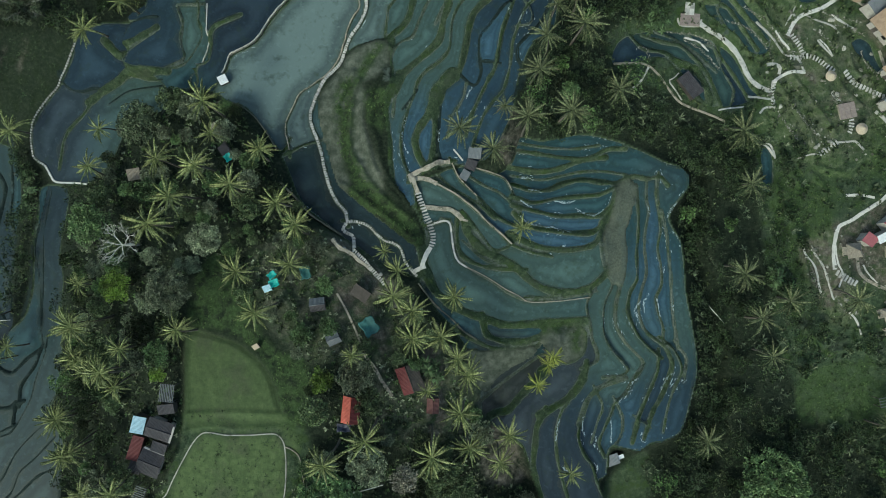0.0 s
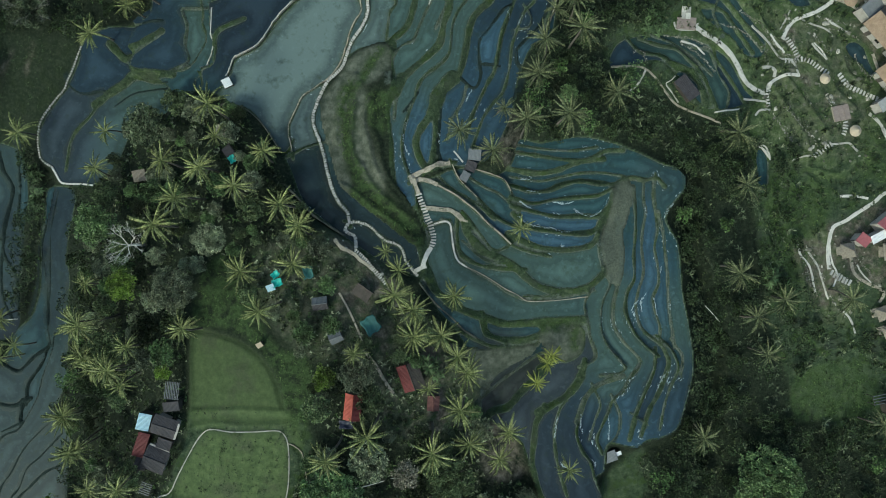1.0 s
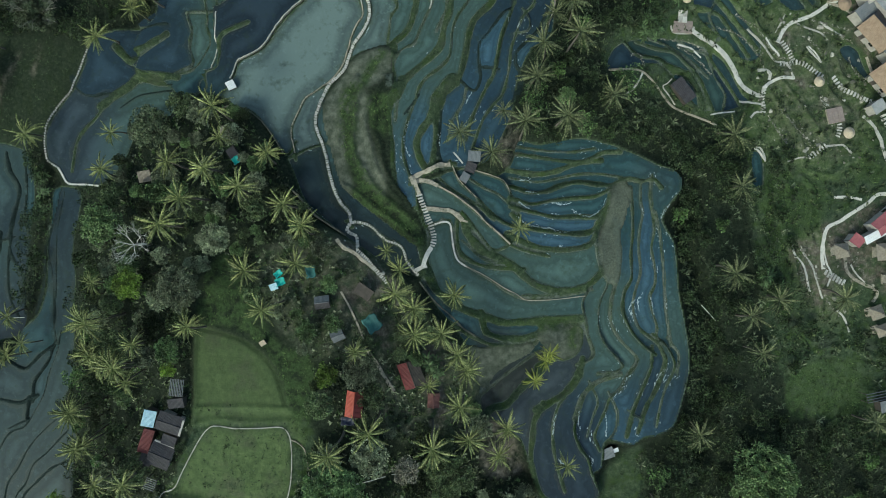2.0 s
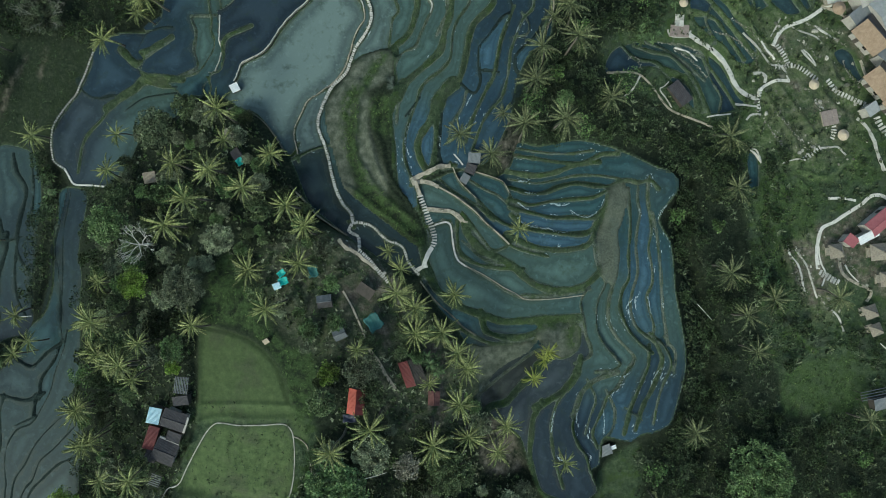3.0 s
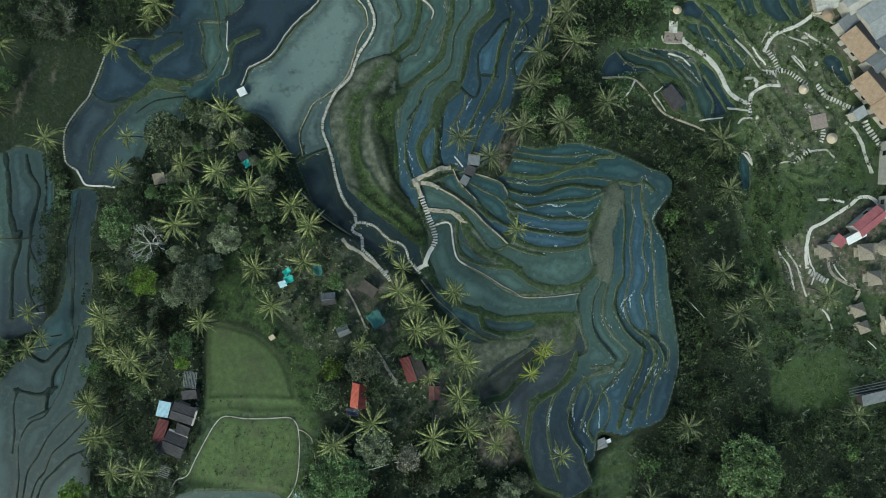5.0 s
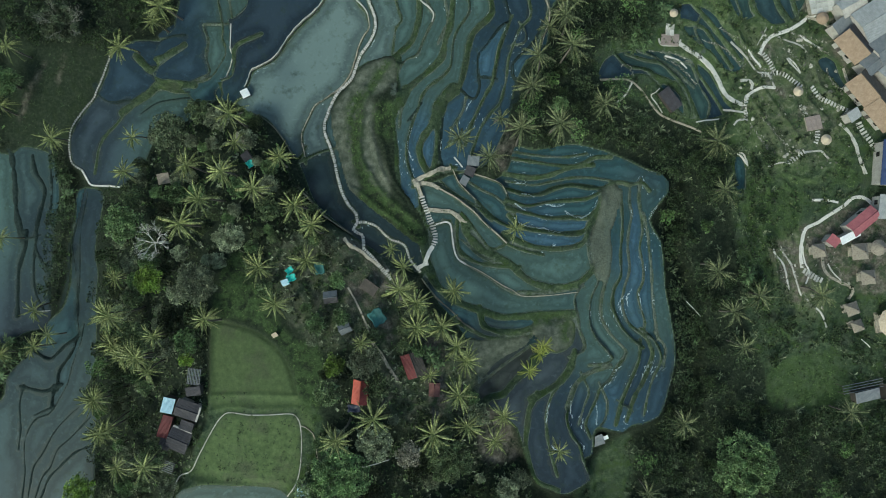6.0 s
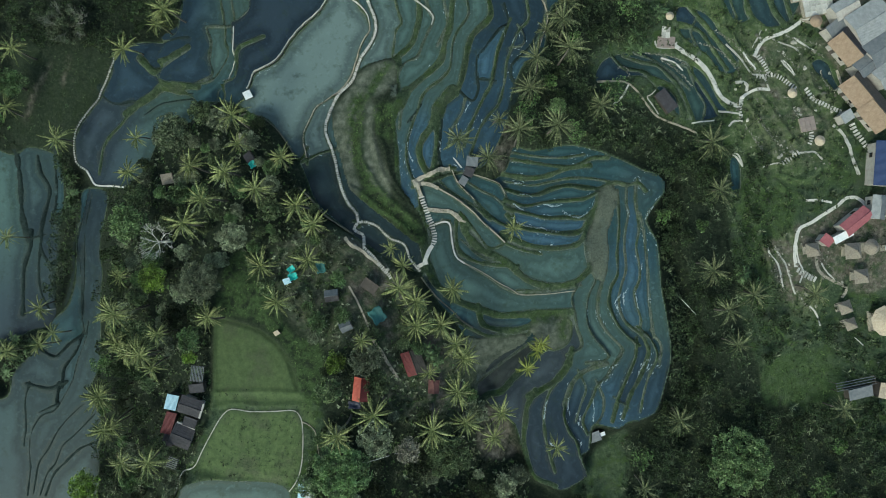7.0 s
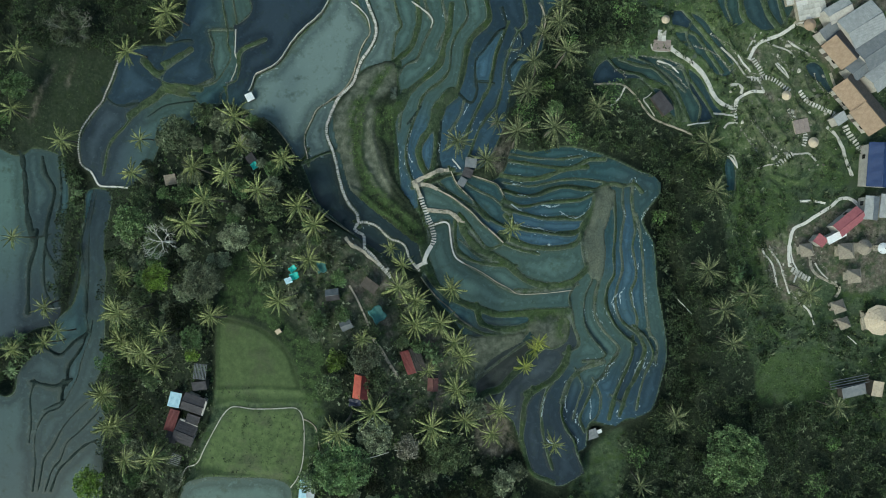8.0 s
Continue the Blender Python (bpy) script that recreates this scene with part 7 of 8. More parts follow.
def scattered_stones(polys, per_m2, seed):
    """Loose pale stones and broken slabs on the garden slope."""
    r = np.random.RandomState(seed)
    bm = bmesh.new()
    for p in polys:
        line = curve(p, 2.0, True)
        lo, hi = line.min(0), line.max(0)
        for _ in range(int((hi[0] - lo[0]) * (hi[1] - lo[1]) * per_m2)):
            x, y = r.uniform(lo[0], hi[0]), r.uniform(lo[1], hi[1])
            if not inside(line, np.array([x]), np.array([y]))[0]:
                continue
            s = 0.12 + 0.5 * r.uniform() ** 4
            vs = bmesh.ops.create_icosphere(bm, subdivisions=1, radius=s)["verts"]
            turn = Matrix.Rotation(r.uniform(0, 6.3), 3, "Z")
            for v in vs:
                v.co *= r.uniform(0.75, 1.2)
                v.co.x *= 1.4
                v.co.z *= 0.55
                v.co = turn @ v.co
            bmesh.ops.translate(bm, vec=(x, y, ground_z(x, y) + s * 0.15), verts=vs)
    return tagged(new("loose_stones", mesh_of("loose_stones", bm, FIELD_STONE)), "loose pale stones on the garden slope", "stones", kind="stuff")


scattered_stones([[(-21.7, 3.4), (-17.8, 1.0), (-14.4, -1.9), (-10.4, -6.3), (-11.6, -7.2), (-15.2, -4.1), (-18.8, -1.5), (-21.2, 0.5)], [(67.1, 46.9), (80.3, 49.7), (90.8, 34.0), (89.5, 19.7), (71.7, 19.7), (66.3, 31.5)], [(73.6, 2.0), (83.2, 4.0), (91.9, -7.8), (85.2, -17.3), (77.8, -10.6)], [(-23.5, 4.7), (-18.4, 0.2), (-11.8, -6.1), (-15.6, -4.2), (-21.4, -0.5)]], 0.32, 61)


# grass tufts along the banks
def bank_grass(seed, count):
    r = np.random.RandomState(seed)
    j, i = np.nonzero(WET & (EDGE < -0.05) & (EDGE > -1.6) & (DARK_BANK < 0.5))
    pick = r.choice(len(j), min(count, len(j)), replace=False)
    x = GX[i[pick]] + r.uniform(-0.17, 0.17, len(pick))
    y = GY[j[pick]] + r.uniform(-0.17, 0.17, len(pick))
    c = np.repeat(np.stack([x, y, HEIGHT[j[pick], i[pick]] - 0.03], 1), 5, 0)
    k = len(c)
    a, up = r.uniform(0, math.tau, k), r.uniform(0.3, 1.3, k)
    d = np.stack([np.cos(a) * np.cos(up), np.sin(a) * np.cos(up), np.sin(up)], 1)
    side = np.stack([-np.sin(a), np.cos(a), np.zeros(k)], 1)
    ln = r.uniform(0.12, 0.3, k)[:, None]
    v = np.stack([c - side * 0.05, c + side * 0.05, c + d * ln], 1).reshape(-1, 3)
    me = bpy.data.meshes.new("bank_grass")
    fill_mesh(me, v, np.arange(3 * k).reshape(k, 3))
    me.materials.append(LEAF["tuft"])
    return tagged(new("bank_grass", me), "rough grass on the paddy banks", "grass", kind="stuff")


bank_grass(41, 17000)


# ---- buildings ----
def plain(a, b, rough=0.8, metal=0.0, scale=1.2, streak=6.0):
    def build(n, l, p):
        c = ramp(n, l, noise_node(n, l, scale, 6, 0.7), [(0.3, a), (0.7, b)])
        dirt = tuple(0.35 * v + 0.02 for v in a)
        c = mix(n, l, spots(n, l, streak, 0.58, 0.8), c, dirt)
        l.new(c, p.inputs["Base Color"])
        p.inputs["Roughness"].default_value, p.inputs["Metallic"].default_value = rough, metal
        relief(n, l, p, noise_node(n, l, 8, 4, 0.6), 0.3, 0.02)
    return build


SHEET = {
    "red": material("faded_red_sheet", plain((0.4, 0.075, 0.05), (0.52, 0.13, 0.09), 0.55)),
    "dark_red": material("dark_red_sheet", plain((0.09, 0.014, 0.016), (0.15, 0.026, 0.026), 0.6)),
    "maroon": material("weathered_maroon_sheet", plain((0.08, 0.035, 0.032), (0.15, 0.06, 0.055), 0.7)),
    "pink": material("pink_red_tile", plain((0.24, 0.07, 0.085), (0.33, 0.11, 0.125), 0.7)),
    "charcoal": material("charcoal_sheet", plain((0.024, 0.023, 0.026), (0.056, 0.053, 0.06), 0.75)),
    "grey": material("grey_sheet", plain((0.2, 0.215, 0.22), (0.32, 0.335, 0.34), 0.6)),
    "slate": material("slate_grey_sheet", plain((0.1, 0.115, 0.125), (0.17, 0.185, 0.2), 0.6)),
    "white": material("white_sheet", plain((0.55, 0.58, 0.6), (0.72, 0.75, 0.77), 0.55)),
    "sky": material("pale_blue_sheet", plain((0.25, 0.45, 0.56), (0.48, 0.66, 0.74), 0.5)),
    "blue": material("deep_blue_sheet", plain((0.01, 0.028, 0.095), (0.018, 0.045, 0.135), 0.55)),
    "navy": material("dark_navy_tarp", plain((0.008, 0.012, 0.03), (0.016, 0.024, 0.055), 0.5)),
    "teal": material("teal_tarp", plain((0.02, 0.3, 0.26), (0.05, 0.46, 0.4), 0.5)),
    "teal_old": material("faded_teal_tarp", plain((0.02, 0.085, 0.08), (0.04, 0.15, 0.14), 0.7)),
    "tan": material("tan_roof_tile", plain((0.22, 0.155, 0.105), (0.33, 0.245, 0.17), 0.8)),
    "thatch": material("weathered_thatch", plain((0.16, 0.14, 0.11), (0.31, 0.275, 0.225), 0.95, 0, 2.5, 14)),
    "straw": material("pale_straw_thatch", plain((0.38, 0.31, 0.22), (0.55, 0.47, 0.36), 0.95, 0, 2.5, 14)),
    "brown": material("brown_board", plain((0.045, 0.039, 0.034), (0.09, 0.078, 0.067), 0.85)),
    "wall": material("stained_plaster", plain((0.32, 0.3, 0.27), (0.48, 0.46, 0.42), 0.9)),
    "paving": material("pinkish_paving", plain((0.2, 0.16, 0.145), (0.3, 0.25, 0.225), 0.9)),
    "glass": material("dark_window_glass", plain((0.01, 0.012, 0.014), (0.02, 0.024, 0.028), 0.1)),
    # white for the foam flecks and for the painted sky glints
    "foam": material("white_foam_and_glint", plain((0.26, 0.34, 0.36), (0.5, 0.58, 0.6), 0.35, 0, 2.0, 3.0)),
}


def roof_slope(bm, across, along, z_eave, z_ridge, side, ribs=0.24, thick=0.06):
    """One ribbed roof slope from the ridge down to the eave."""
    n = max(6, int(along / ribs) * 2)
    tops, lows = [], []
    for k in range(n + 1):
        y = -along / 2 + along * k / n
        lift = 0.05 if k % 2 else 0.0
        tops.append((bm.verts.new((0, y, z_ridge + lift)), bm.verts.new((side * across / 2, y, z_eave + lift))))
        lows.append((bm.verts.new((0, y, z_ridge + lift - thick)), bm.verts.new((side * across / 2, y, z_eave + lift - thick))))
    for rows, flip in ((tops, side < 0), (lows, side > 0)):
        for a, b in zip(rows, rows[1:]):
            f = (a[0], a[1], b[1], b[0])
            bm.faces.new(f[::-1] if flip else f)
    for t, w in ((tops[0], lows[0]), (tops[-1], lows[-1])):
        bm.faces.new((t[0], t[1], w[1], w[0]))
    for k in range(n):
        bm.faces.new((tops[k][1], lows[k][1], lows[k + 1][1], tops[k + 1][1]))


def house(at, across, along, turn, mats, label, wall_h=2.6, rise=0.9, wall="wall", name="house", eave=0.35, group="", verge=""):
    """A small gabled building; along is the ridge's length, turn its bearing."""
    x, y = at[0][:2]
    z = min(ground_z(x + a, y + b) for a in (-1.5, 0, 1.5) for b in (-1.5, 0, 1.5))
    root = base_of(name, pose(x, y, z, 0, 0, turn - 90), label, "house", group)
    bm = bmesh.new()
    w, l = across - 2 * eave, along - 2 * eave
    add_box(bm, (w, l, wall_h + 0.6), (0, 0, wall_h / 2 - 0.3), bevel=0.02)
    for s in (-1, 1):
        a, b, c = (bm.verts.new(v) for v in ((-w / 2, s * (l / 2 - 0.01), wall_h - 0.01), (w / 2, s * (l / 2 - 0.01), wall_h - 0.01), (0, s * (l / 2 - 0.01), wall_h + rise * 0.8)))
        bm.faces.new((a, b, c) if s < 0 else (c, b, a))
    part("wall", bm, SHEET[wall], root)
    for s, m in zip((-1, 1), mats):
        bm = bmesh.new()
        roof_slope(bm, across, along, wall_h + 0.05, wall_h + 0.1 + rise, s)
        part("roof_slope", bm, SHEET[m], root)
    bm = bmesh.new()
    tube(bm, [(0, -along / 2, wall_h + rise + 0.14), (0, along / 2, wall_h + rise + 0.14)], [0.1, 0.1], 6)
    part("ridge_cap", bm, SHEET[mats[0]], root)
    if verge:
        bm = bmesh.new()
        if verge == "gable":
            add_box(bm, (across * 0.86, 0.42, 0.14), (0.1, along / 2 + 0.1, wall_h + rise * 0.5 + 0.22), bevel=0.02)
        else:
            add_box(bm, (0.4, along * 0.9, 0.14), (-across / 2 - 0.08, 0, wall_h + 0.2), bevel=0.02)
        part("parapet", bm, SHEET["wall"], root, "pale plastered parapet along the roof edge")
    bm = bmesh.new()
    add_box(bm, (0.06, 0.9, 2.0), (w / 2 + 0.03, -l * 0.2, 1.0), bevel=0.01)
    door = part("door", bm, SHEET["brown"], root)
    bm = bmesh.new()
    add_box(bm, (0.05, 0.04, 0.14), (w / 2 + 0.08, -l * 0.2 + 0.35, 1.0), bevel=0.01)
    part("door_handle", bm, SHEET["grey"], door)
    for s in (-1, 1):
        bm = bmesh.new()
        for dy, dz, sy, sz in ((-0.48, 0, 0.08, 1.04), (0.48, 0, 0.08, 1.04), (0, 0.48, 0.88, 0.08), (0, -0.48, 0.88, 0.08), (0, 0, 0.05, 0.88)):
            add_box(bm, (0.07, sy, sz), (s * (w / 2 + 0.035), l * 0.22 + dy, 1.5 + dz))
        window = part("window", bm, SHEET["brown"], root)
        bm = bmesh.new()
        add_box(bm, (0.03, 0.88, 0.88), (s * (w / 2 + 0.016), l * 0.22, 1.5))
        part("pane", bm, SHEET["glass"], window)
    return root


def lean_to(at, across, along, turn, mat, label, height=2.5, fall=0.4, name="shed", wall="brown"):
    """A single-pitch shed under ribbed sheet on corner posts, with a back wall."""
    x, y = at[0][:2]
    z = min(ground_z(x + a, y + b) for a in (-1, 1) for b in (-1, 1))
    root = base_of(name, pose(x, y, z, 0, 0, turn - 90), label, "shed")
    bm = bmesh.new()
    roof_slope(bm, across * 2, along, height, height + fall, 1)
    bmesh.ops.translate(bm, vec=(-across / 2, 0, 0), verts=bm.verts)
    part("roof", bm, SHEET[mat], root)
    bm = bmesh.new()
    add_box(bm, (across - 0.4, along - 0.4, height + 0.3), (0, 0, height / 2 - 0.2), bevel=0.02)
    part("wall", bm, SHEET[wall], root)
    for sx in (-1, 1):
        for sy in (-1, 1):
            bm = bmesh.new()
            add_box(bm, (0.12, 0.12, height + (0.5 if sx < 0 else 0.2)), (sx * (across / 2 - 0.12), sy * (along / 2 - 0.12), height / 2 - 0.15), bevel=0.01)
            part("post", bm, SHEET["brown"], root)
    return root


def gazebo(at, size, turn, mat, label, height=2.4, sides=4, rise=1.7, group="thatched gazebos"):
    """A thatched hut: posts on a platform under a layered pyramid or cone of thatch."""
    x, y = at[0][:2]
    z = ground_z(x, y)
    root = base_of("gazebo", pose(x, y, z, 0, 0, turn), label, "gazebo", group)
    r = size / 2 * (1.414 if sides == 4 else 1.0)
    bm = bmesh.new()
    steps = 5
    prev = None
    for k in range(steps + 1):
        rows = []
        for f, dz in ((1 - k / steps, 0.0), ((1 - k / steps) * 0.97, 0.09)):
            rr, zz = max(0.06, r * f), height + rise * (k / steps) ** 1.12 + dz
            rows.append([bm.verts.new((rr * math.cos(a) * (1 + 0.02 * math.sin(7 * a + k)), rr * math.sin(a), zz)) for a in np.linspace(math.pi / sides, math.tau + math.pi / sides, sides * (4 if sides == 4 else 1), endpoint=False)]
                        if sides != 4 else [bm.verts.new(v) for v in square_ring(rr / 1.414, zz, 4)])
        for a, b in ([(prev, rows[0])] if prev else []) + [(rows[0], rows[1])]:
            for i in range(len(a)):
                bm.faces.new((a[i], a[(i + 1) % len(a)], b[(i + 1) % len(b)], b[i]))
        prev = rows[1]
    bm.faces.new(prev)
    part("roof", bm, SHEET[mat], root)
    bm = bmesh.new()
    bmesh.ops.create_cone(bm, segments=8, radius1=0.14, radius2=0.03, depth=0.4, cap_ends=True, matrix=pose(0, 0, height + rise + 0.25))
    part("finial", bm, SHEET["brown"], root)
    bm = bmesh.new()
    add_box(bm, (size * 0.66, size * 0.66, 0.6), (0, 0, 0.0), bevel=0.03)
    part("platform", bm, TAN, root)
    for sx in (-1, 1):
        for sy in (-1, 1):
            bm = bmesh.new()
            tube(bm, [(sx * size * 0.3, sy * size * 0.3, 0.3), (sx * size * 0.3, sy * size * 0.3, height + 0.35)], [0.07, 0.06], 6)
            part("post", bm, SHEET["brown"], root)
    return root


def square_ring(h, z, n):
    """Points round a square, n to a side."""
    out = []
    for (ax, ay), (bx, by) in (((-h, -h), (h, -h)), ((h, -h), (h, h)), ((h, h), (-h, h)), ((-h, h), (-h, -h))):
        for k in range(n):
            out.append((ax + (bx - ax) * k / n + rnd.uniform(-0.03, 0.03), ay + (by - ay) * k / n + rnd.uniform(-0.03, 0.03), z))
    return out


def parasol(at, radius, mat, label):
    x, y = at[0][:2]
    root = base_of("parasol", pose(x, y, ground_z(x, y)), label, "parasol", "straw parasols")
    bm = bmesh.new()
    prev = None
    for f, z in ((1.0, 2.2), (0.97, 2.32), (0.6, 2.65), (0.62, 2.58), (0.3, 2.95), (0.05, 3.2)):
        row = [bm.verts.new((radius * f * math.cos(a), radius * f * math.sin(a), z)) for a in np.linspace(0, math.tau, 18, endpoint=False)]
        if prev:
            for i in range(18):
                bm.faces.new((prev[i], prev[(i + 1) % 18], row[(i + 1) % 18], row[i]))
        prev = row
    bm.faces.new(prev)
    part("canopy", bm, SHEET[mat], root)
    bm = bmesh.new()
    tube(bm, [(0, 0, -0.2), (0, 0, 3.1)], [0.06, 0.05], 6)
    part("pole", bm, SHEET["brown"], root)
    return root


def tarp(at, w, d, turn, mat, label, height=2.2):
    """A sagging plastic sheet tied to four poles."""
    x, y = at[0][:2]
    root = base_of("tarp_shelter", pose(x, y, ground_z(x, y), 0, 0, turn), label, "tarp")
    bm = bmesh.new()
    n = 10
    g = [[bm.verts.new((w * (i / n - 0.5) * (1 + 0.08 * math.sin(j)), d * (j / n - 0.5) * (1 + 0.08 * math.cos(i)), height + 0.25 * noise.noise((i * 0.45, j * 0.45, x)) - 0.5 * math.sin(math.pi * i / n) * math.sin(math.pi * j / n))) for j in range(n + 1)] for i in range(n + 1)]
    for i in range(n):
        for j in range(n):
            bm.faces.new((g[i][j], g[i + 1][j], g[i + 1][j + 1], g[i][j + 1])).smooth = True
    sheet = part("sheet", bm, SHEET[mat], root)
    sheet.modifiers.new("thickness", "SOLIDIFY").thickness = 0.02
    for i in (0, n):
        for j in (0, n):
            bm = bmesh.new()
            tube(bm, [(w * (i / n - 0.5) * 0.94, d * (j / n - 0.5) * 0.94, -0.3), (w * (i / n - 0.5) * 0.94, d * (j / n - 0.5) * 0.94, height)], [0.05, 0.04], 5)
            part("pole", bm, SHEET["brown"], root)
    return root


def pergola(at, w, d, turn, label, name="pergola", height=2.2, slats=6, mat="charcoal"):
    """An open frame of posts, beams and slats."""
    x, y = at[0][:2]
    root = base_of(name, pose(x, y, ground_z(x, y), 0, 0, turn), label, "pergola")
    for sx in (-1, 1):
        for sy in (-1, 1):
            bm = bmesh.new()
            add_box(bm, (0.12, 0.12, height + 0.3), (sx * w / 2, sy * d / 2, height / 2 - 0.15), bevel=0.01)
            part("post", bm, SHEET[mat], root)
        bm = bmesh.new()
        add_box(bm, (0.12, d + 0.3, 0.16), (sx * w / 2, 0, height + 0.08), bevel=0.01)
        part("beam", bm, SHEET[mat], root)
    for k in range(slats):
        bm = bmesh.new()
        add_box(bm, (w + 0.3, 0.14, 0.08), (0, -d / 2 + d * k / (slats - 1), height + 0.2), bevel=0.01)
        part("slat", bm, SHEET["slate"], root)
    return root


def terrace_floor(at, w, d, turn, mat, label, name="paved_terrace"):
    """A raised paved floor of square slabs."""
    x, y = at[0][:2]
    z = max(ground_z(x + a * w / 2, y + b * d / 2) for a in (-1, 0, 1) for b in (-1, 0, 1))
    m = pose(x, y, z, 0, 0, turn)
    root = base_of(name, m, label, "terrace", kind="structure")
    nx, ny = max(2, int(w / 1.1)), max(2, int(d / 1.1))
    bm = bmesh.new()
    add_box(bm, (w / nx - 0.04, d / ny - 0.04, 0.12), bevel=0.015)
    me = mesh_of("paving_slab", bm, mat)
    bm = bmesh.new()
    add_box(bm, (w, d, 1.2), (0, 0, -0.62), bevel=0.03)
    part("foundation", bm, TAN, root)
    for i in range(nx):
        for j in range(ny):
            s = part("paving_slab", me, None, root)
            s.matrix_basis = pose(-w / 2 + w * (i + 0.5) / nx, -d / 2 + d * (j + 0.5) / ny, 0.03, 0, 0, 0)
    return root


# settlement on the ridge
# red and dark red slopes: the lit and shaded sides put into the colour
house([(-17.4, -30.4)], 3.4, 5.1, 84, ("red", "dark_red"), "small house with a faded red sheet roof", wall="brown")
tarp([(-18.8, -33.9)], 2.6, 1.6, 0, "navy", "sagging dark blue plastic sheet beside a house", 1.9)
house([(-6.4, -25.1)], 4.4, 5.4, -70, ("brown", "dark_red"), "house with a dark red ribbed roof, mossy on one slope", wall="brown")
house([(-2.0, -30.8)], 2.4, 3.0, 88, ("maroon", "maroon"), "little hut with a weathered maroon roof", 2.2, 0.5, "brown", eave=0.2)
lean_to([(-60.1, -34.7)], 2.5, 3.4, 76, "sky", "shed under a pale blue and white sheet roof", 2.9)
lean_to([(-61.2, -39.6)], 2.2, 5.0, 72, "dark_red", "long shed under a dark red sheet roof", 2.6)
house([(-55.5, -35.4)], 3.9, 5.2, -18, ("charcoal", "charcoal"), "low house with a charcoal sheet roof and pale edges", 2.6, 0.4, verge="gable")
house([(-57.9, -42.3)], 5.0, 4.8, -22, ("charcoal", "charcoal"), "low house with a dark charcoal sheet roof and one pale edge", 2.6, 0.4, verge="eave")
pergola([(-53.9, -28.1)], 3.2, 2.6, 84, "dark timber shed frame with open slats", slats=9)
lean_to([(-54.1, -31.3)], 2.0, 3.2, 6, "charcoal", "dark sheet-roofed shed under the trees", 2.3)
lean_to([(-55.8, -39.0)], 2.2, 3.0, -20, "charcoal", "low dark sheet roof joining two houses", 2.2)
lean_to([(-61.6, -43.5)], 2.4, 3.0, 70, "charcoal", "dark sheet-roofed lean-to beside a house", 2.2)
pergola([(-60.7, -48.8)], 2.0, 2.2, -20, "dark timber frame with open slats")
lean_to([(-33.9, -7.6)], 1.3, 1.6, 20, "sky", "small shelter under a bright white and teal sheet", 2.0)
tarp([(-32.6, -6.6)], 1.9, 1.5, 20, "teal", "bright teal plastic sheet on poles")
tarp([(-33.0, -5.0)], 1.6, 1.2, 40, "teal", "bright teal plastic sheet on poles")
tarp([(-26.6, -4.5)], 1.9, 2.6, 10, "teal_old", "faded teal plastic sheet under the palms")
tarp([(-14.2, -14.9)], 3.0, 3.4, 35, "teal_old", "faded teal plastic sheet on poles")
house([(-24.2, -10.7)], 2.6, 3.0, 8, ("slate", "charcoal"), "low hut with a weathered grey roof on bare earth", 1.9, 0.8, "brown", eave=0.25)
house([(-21.0, -17.2)], 2.3, 2.6, 25, ("slate", "slate"), "low hut with a grey sheet roof", 1.9, 0.7, "brown", eave=0.25)
lean_to([(-16.0, -8.6)], 2.4, 3.6, -35, "brown", "low brown board hut by the lane", 2.0)
lean_to([(-43.3, 19.6)], 2.0, 2.4, -55, "charcoal", "dark hut under the palms", 2.3)
tarp([(-42.4, 18.1)], 1.4, 1.5, 38, "teal", "teal plastic sheet on the side of a dark hut")
lean_to([(-64.6, 15.6)], 2.4, 2.8, 10, "thatch", "small weathered thatch shelter under the palms", 2.2)
lean_to([(-45.4, 23.9)], 2.2, 2.6, -30, "thatch", "small weathered thatch shelter under the palms", 2.2)
lean_to([(-76.0, -50.0)], 1.7, 2.0, 30, "straw", "small pale shelter among the palms", 2.0)
house([(-29.1, -53.2)], 3.4, 5.4, 85, ("sky", "white"), "house with a pale blue-white sheet roof", 2.8, 0.7)
lean_to([(-44.6, 34.3)], 1.7, 1.8, 25, "white", "small white-roofed field hut at the pond corner", 1.9)
lean_to([(34.8, -43.5)], 2.4, 3.0, 20, "slate", "grey-roofed field hut at the terrace edge", 2.2)
lean_to([(36.2, -43.1)], 1.0, 2.4, 20, "white", "narrow lean-to with a white sheet roof", 2.3)
lean_to([(6.3, 19.0)], 2.2, 2.6, -5, "slate", "grey sheet-roofed hut on the terraces", 2.3)
lean_to([(5.6, 16.8)], 2.0, 2.2, -20, "charcoal", "dark charcoal-roofed hut on the terraces", 2.2)
lean_to([(4.4, 14.8)], 1.7, 2.0, 60, "slate", "small blue-grey roofed hut on the terraces", 1.9)
lean_to([(-36.0, -18.8)], 1.0, 1.2, 30, "straw", "tiny pale shelter on the grass", 1.4)

# village on the east slope
# tan roofs: charcoal and brown far slopes hold the shaded side as colour
house([(90.1, 45.2)], 6.2, 7.2, -49, ("charcoal", "tan"), "long building with a tan tiled roof", 2.6, 1.8, eave=0.8, name="village_house")
house([(92.6, 35.6)], 6.2, 7.0, -50, ("brown", "tan"), "long building with a tan tiled roof", 2.6, 1.8, eave=0.8, name="village_house")
house([(96.7, 30.3)], 6.6, 7.0, -50, ("brown", "tan"), "long building with a tan tiled roof", 2.6, 1.9, eave=0.8, name="village_house")
house([(94.1, 50.4)], 7.5, 9.0, 33, ("grey", "grey"), "broad village building under grey roof sheets", 3.2, 0.8, name="village_house")
